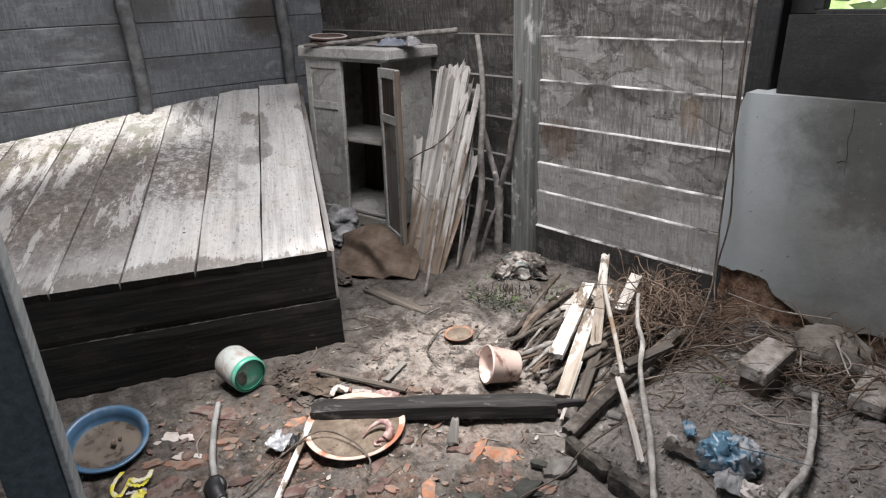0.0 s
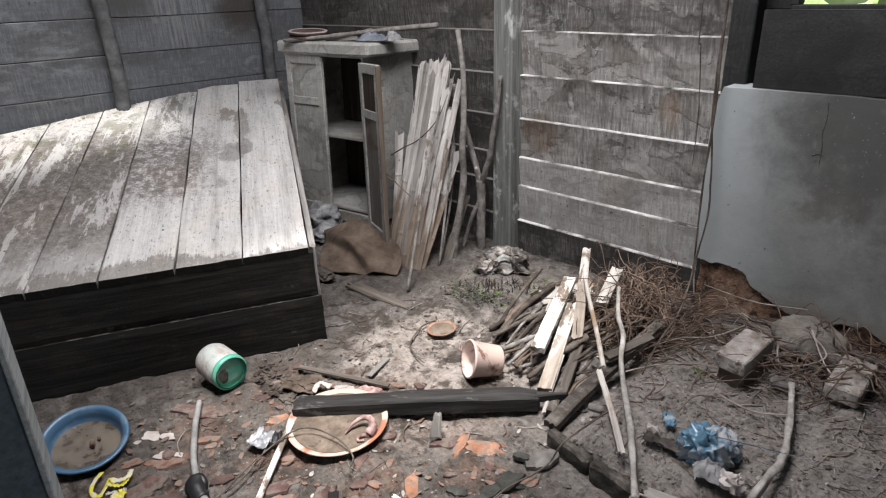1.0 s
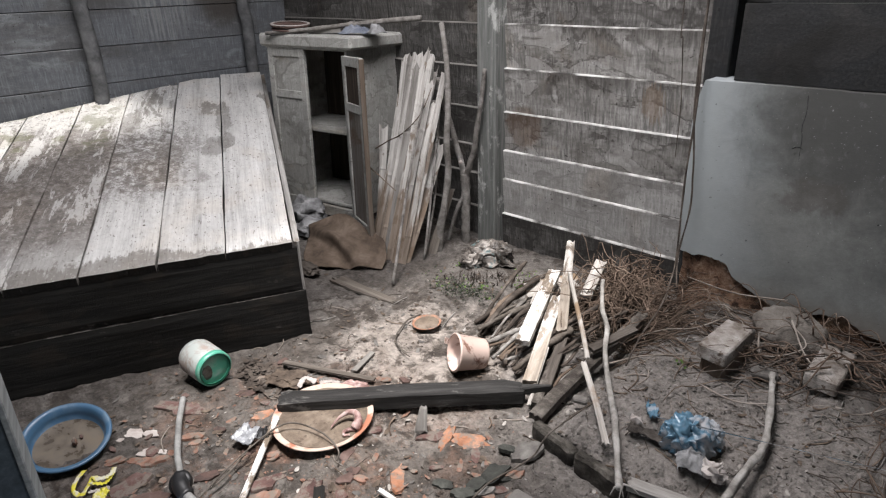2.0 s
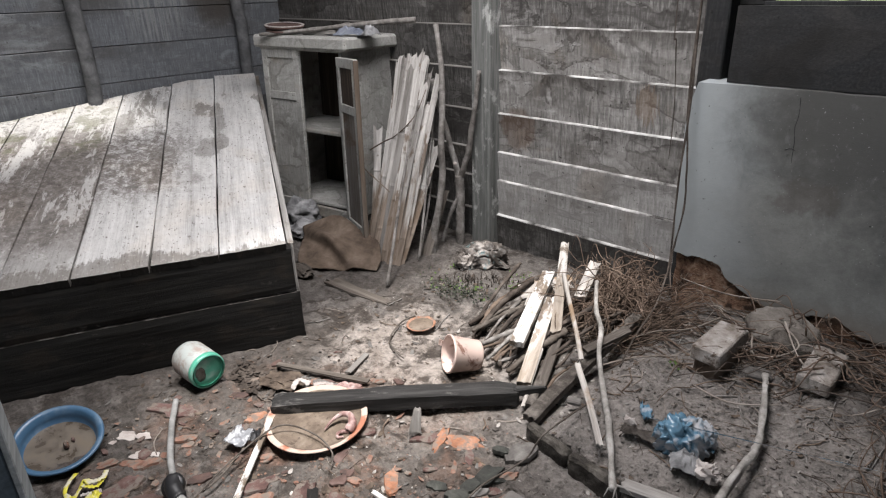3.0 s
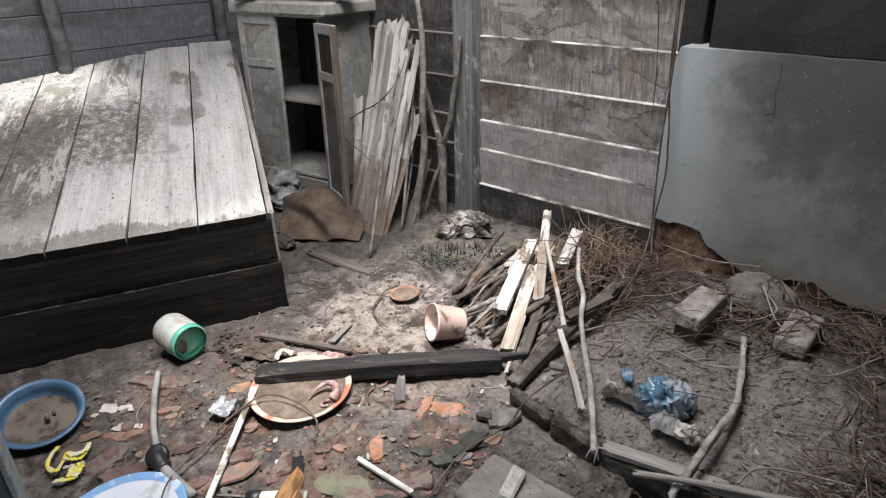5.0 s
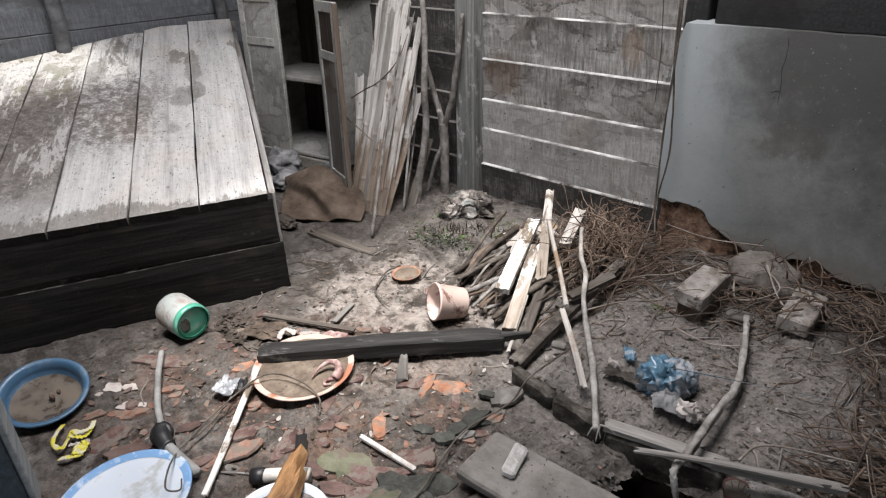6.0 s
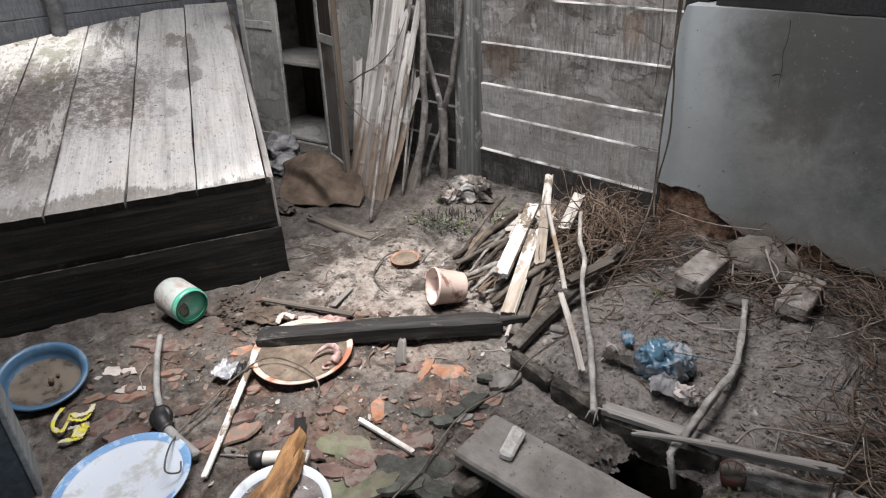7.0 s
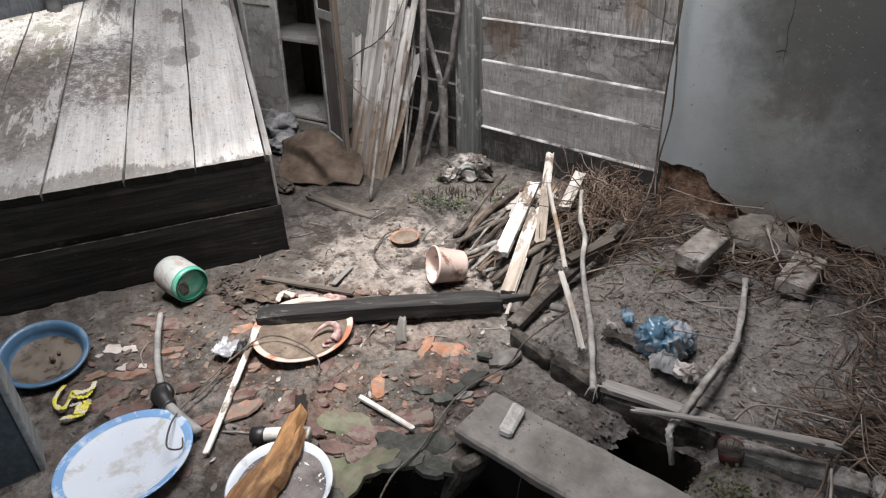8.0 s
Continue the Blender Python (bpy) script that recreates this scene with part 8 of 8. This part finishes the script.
for i, (x, y, size, turn, k, more) in enumerate(SHARDS):
    mat, word = TILE_KINDS[k]
    thing("tile_shard", shard_bm(r, size * 1.1, 0.0075, 0.22, 18, more), mat, word + " broken roof tile piece on the floor", "tile shard", at=pose(x, y, ground_z(x, y) + 0.0008, r.uniform(-9, 9), r.uniform(-9, 9), turn + r.uniform(-8, 8)), group="broken roof tiles")
for i in range(58):
    x, y = r.uniform(-1.85, -0.72), r.uniform(0.35, 1.25)
    if not free_floor(x, y):
        continue
    size = r.uniform(0.008, 0.024)
    k = r.choice((0, 4, 4, 1, 2))
    mat, word = TILE_KINDS[k]
    thing("tile_chip", shard_bm(r, size * 1.15, 0.004, 0.15, 10), mat, word + " small tile chip on the floor", "tile chip", at=pose(x, y, ground_z(x, y) + 0.002, r.uniform(-14, 14), r.uniform(-14, 14), r.uniform(0, 360)), group="tile chips")


def crumbs(name, label, mat, count, seed, box, size, gauss=None):
    r = rng(seed)
    verts, faces = [], []
    for k in range(count):
        if gauss:
            x, y = r.gauss(gauss[0], gauss[2]), r.gauss(gauss[1], gauss[3])
        else:
            x, y = r.uniform(box[0], box[1]), r.uniform(box[2], box[3])
        if not free_floor(x, y) or y > 2.25:
            continue
        d = size[0] + (size[1] - size[0]) * r.random() ** 3
        z = ground_z(x, y)
        a = r.uniform(0, 6.28)
        b = len(verts)
        e = r.uniform(0.6, 1.6)
        for q in range(5):
            an = a + q * 1.2566
            verts.append((x + d * e * math.cos(an), y + d * math.sin(an) / e, z + r.uniform(-0.3, 0.35) * d))
        verts.append((x + r.uniform(-0.3, 0.3) * d, y, z + d * r.uniform(0.3, 0.9)))
        for q in range(5):
            faces.append((b + q, b + (q + 1) % 5, b + 5))
    me = bpy.data.meshes.new(name)
    me.from_pydata(verts, [], faces)
    me.materials.append(mat)
    return tagged(new(name, me), label, "litter", kind="stuff")


crumbs("earth_crumbs", "dark earth crumbs strewn over the floor", EARTH, 20000, 1, (-2.4, 0.4, 0.2, 2.2), (0.001, 0.006))
crumbs("earth_clods", "crumbly clods on the raised earth", EARTH, 11000, 5, (-0.80, 0.45, 1.22, 2.2), (0.002, 0.011))
crumbs("earth_clods", "crumbly clods between the kerb and the slab", EARTH, 1800, 6, (-0.95, -0.10, 0.90, 1.25), (0.002, 0.012))
crumbs("dark_crumbs", "dark bits of bark and charcoal on the floor", DARK_STICK, 3200, 2, (-2.2, 0.3, 0.25, 2.1), (0.001, 0.007))
crumbs("red_crumbs", "red tile crumbs on the floor", TERRACOTTA, 1500, 3, None, (0.001, 0.006), (-1.2, 0.75, 0.28, 0.22))
crumbs("pale_crumbs", "pale grit and wood chips on the floor", PALE_WOOD, 1500, 4, (-1.9, 0.2, 0.3, 2.0), (0.001, 0.0045))
r = rng(21)
for i in range(110):
    x, y = r.uniform(-1.9, -0.1), r.uniform(0.45, 1.9)
    if i > 45:
        x, y = r.uniform(-0.75, 0.15), r.uniform(1.32, 2.0)
    if not free_floor(x, y):
        continue
    a, ln = r.uniform(0, 6.28), r.uniform(0.04, 0.14)
    pts = [(x + ln * s * math.cos(a + 0.6 * s * (i % 3 - 1)), y + ln * s * math.sin(a + 0.6 * s * (i % 3 - 1)), ground_z(x + ln * s * math.cos(a), y + ln * s * math.sin(a)) + 0.004) for s in (0, 0.5, 1)]
    thing("twig", tube_bm(pts, r.uniform(0.0012, 0.003), sides=5, count=7, rough=0.3, seed=i), (ROOT, BARK, PALE_ROOT)[i % 3], "short dry twig on the floor", "twig", group="loose twigs")


# ---- dead leaves and bark flakes ----
def flakes(name, label, mat, count, seed, spots, size):
    """Thin curled flakes lying about, joined."""
    r = rng(seed)
    verts, faces = [], []
    for k in range(count):
        cx, cy, sx, sy = spots[k % len(spots)]
        x, y = r.gauss(cx, sx), r.gauss(cy, sy)
        if not free_floor(x, y) or y > 2.2:
            continue
        z = ground_z(x, y) + 0.002
        d, a, e = r.uniform(*size), r.uniform(0, 6.28), r.uniform(1.2, 2.6)
        tilt, roll = r.gauss(0, 0.25), r.gauss(0, 0.25)
        b = len(verts)
        n = 8
        for q in range(n):
            an = 6.283 * q / n
            rr = d * (0.7 + 0.5 * r.random())
            u, v = rr * e * math.cos(an), rr * math.sin(an)
            lift = 0.25 * (u * u + v * v) / (d * e) + tilt * u + roll * v
            verts.append((x + u * math.cos(a) - v * math.sin(a), y + u * math.sin(a) + v * math.cos(a), max(z, z + lift)))
        verts.append((x, y, z + 0.001))
        for q in range(n):
            faces.append((b + q, b + (q + 1) % n, b + n))
    me = bpy.data.meshes.new(name)
    me.from_pydata(verts, [], faces)
    me.materials.append(mat)
    return tagged(new(name, me), label, "litter", kind="stuff")


ALL = ((-1.35, 0.75, 0.30, 0.22), (-0.95, 0.85, 0.15, 0.2), (-1.75, 0.55, 0.15, 0.25), (-1.05, 1.65, 0.2, 0.2), (-1.65, 1.35, 0.25, 0.25), (-0.4, 1.55, 0.3, 0.2), (-1.55, 1.9, 0.25, 0.15))
flakes("dead_leaves", "dead brown leaves and bark flakes on the floor", DEAD_LEAF, 520, 51, ALL, (0.002, 0.008))
flakes("leaf_heap", "heap of wet black leaves on the floor", DARK_STICK, 260, 57, ((-1.63, 0.93, 0.055, 0.035), (-1.74, 0.87, 0.05, 0.03)), (0.004, 0.012))
flakes("tile_flakes", "thin reddish tile flakes on the floor", TERRACOTTA, 90, 52, ((-1.3, 0.7, 0.3, 0.2), (-0.92, 0.95, 0.12, 0.18), (-1.6, 0.6, 0.15, 0.15)), (0.003, 0.010))
flakes("grey_flakes", "grey flakes of bark and plaster on the floor", GREY_SHARD, 220, 53, ALL, (0.002, 0.008))
flakes("pale_flakes", "pale wood flakes on the floor", PALE_WOOD, 130, 54, ((-1.2, 0.8, 0.35, 0.3), (-1.05, 1.6, 0.2, 0.2), (-0.4, 1.5, 0.3, 0.2)), (0.002, 0.006))
flakes("pale_crust", "pale crusts and bleached bits near the kerb", STICK_WOOD, 110, 55, ((-0.10, 1.46, 0.07, 0.05), (-0.02, 1.40, 0.08, 0.04), (-0.55, 1.42, 0.10, 0.07)), (0.0015, 0.0055))
lay("broad_chip", (-1.33, 1.90, 0.07), (-1.17, 2.03, 0.12), 0.09, 0.012, PALE_WOOD, "broad brownish wood chip on the pile", "wood chip", 221, ragged=0.03, steps=8, across=5)
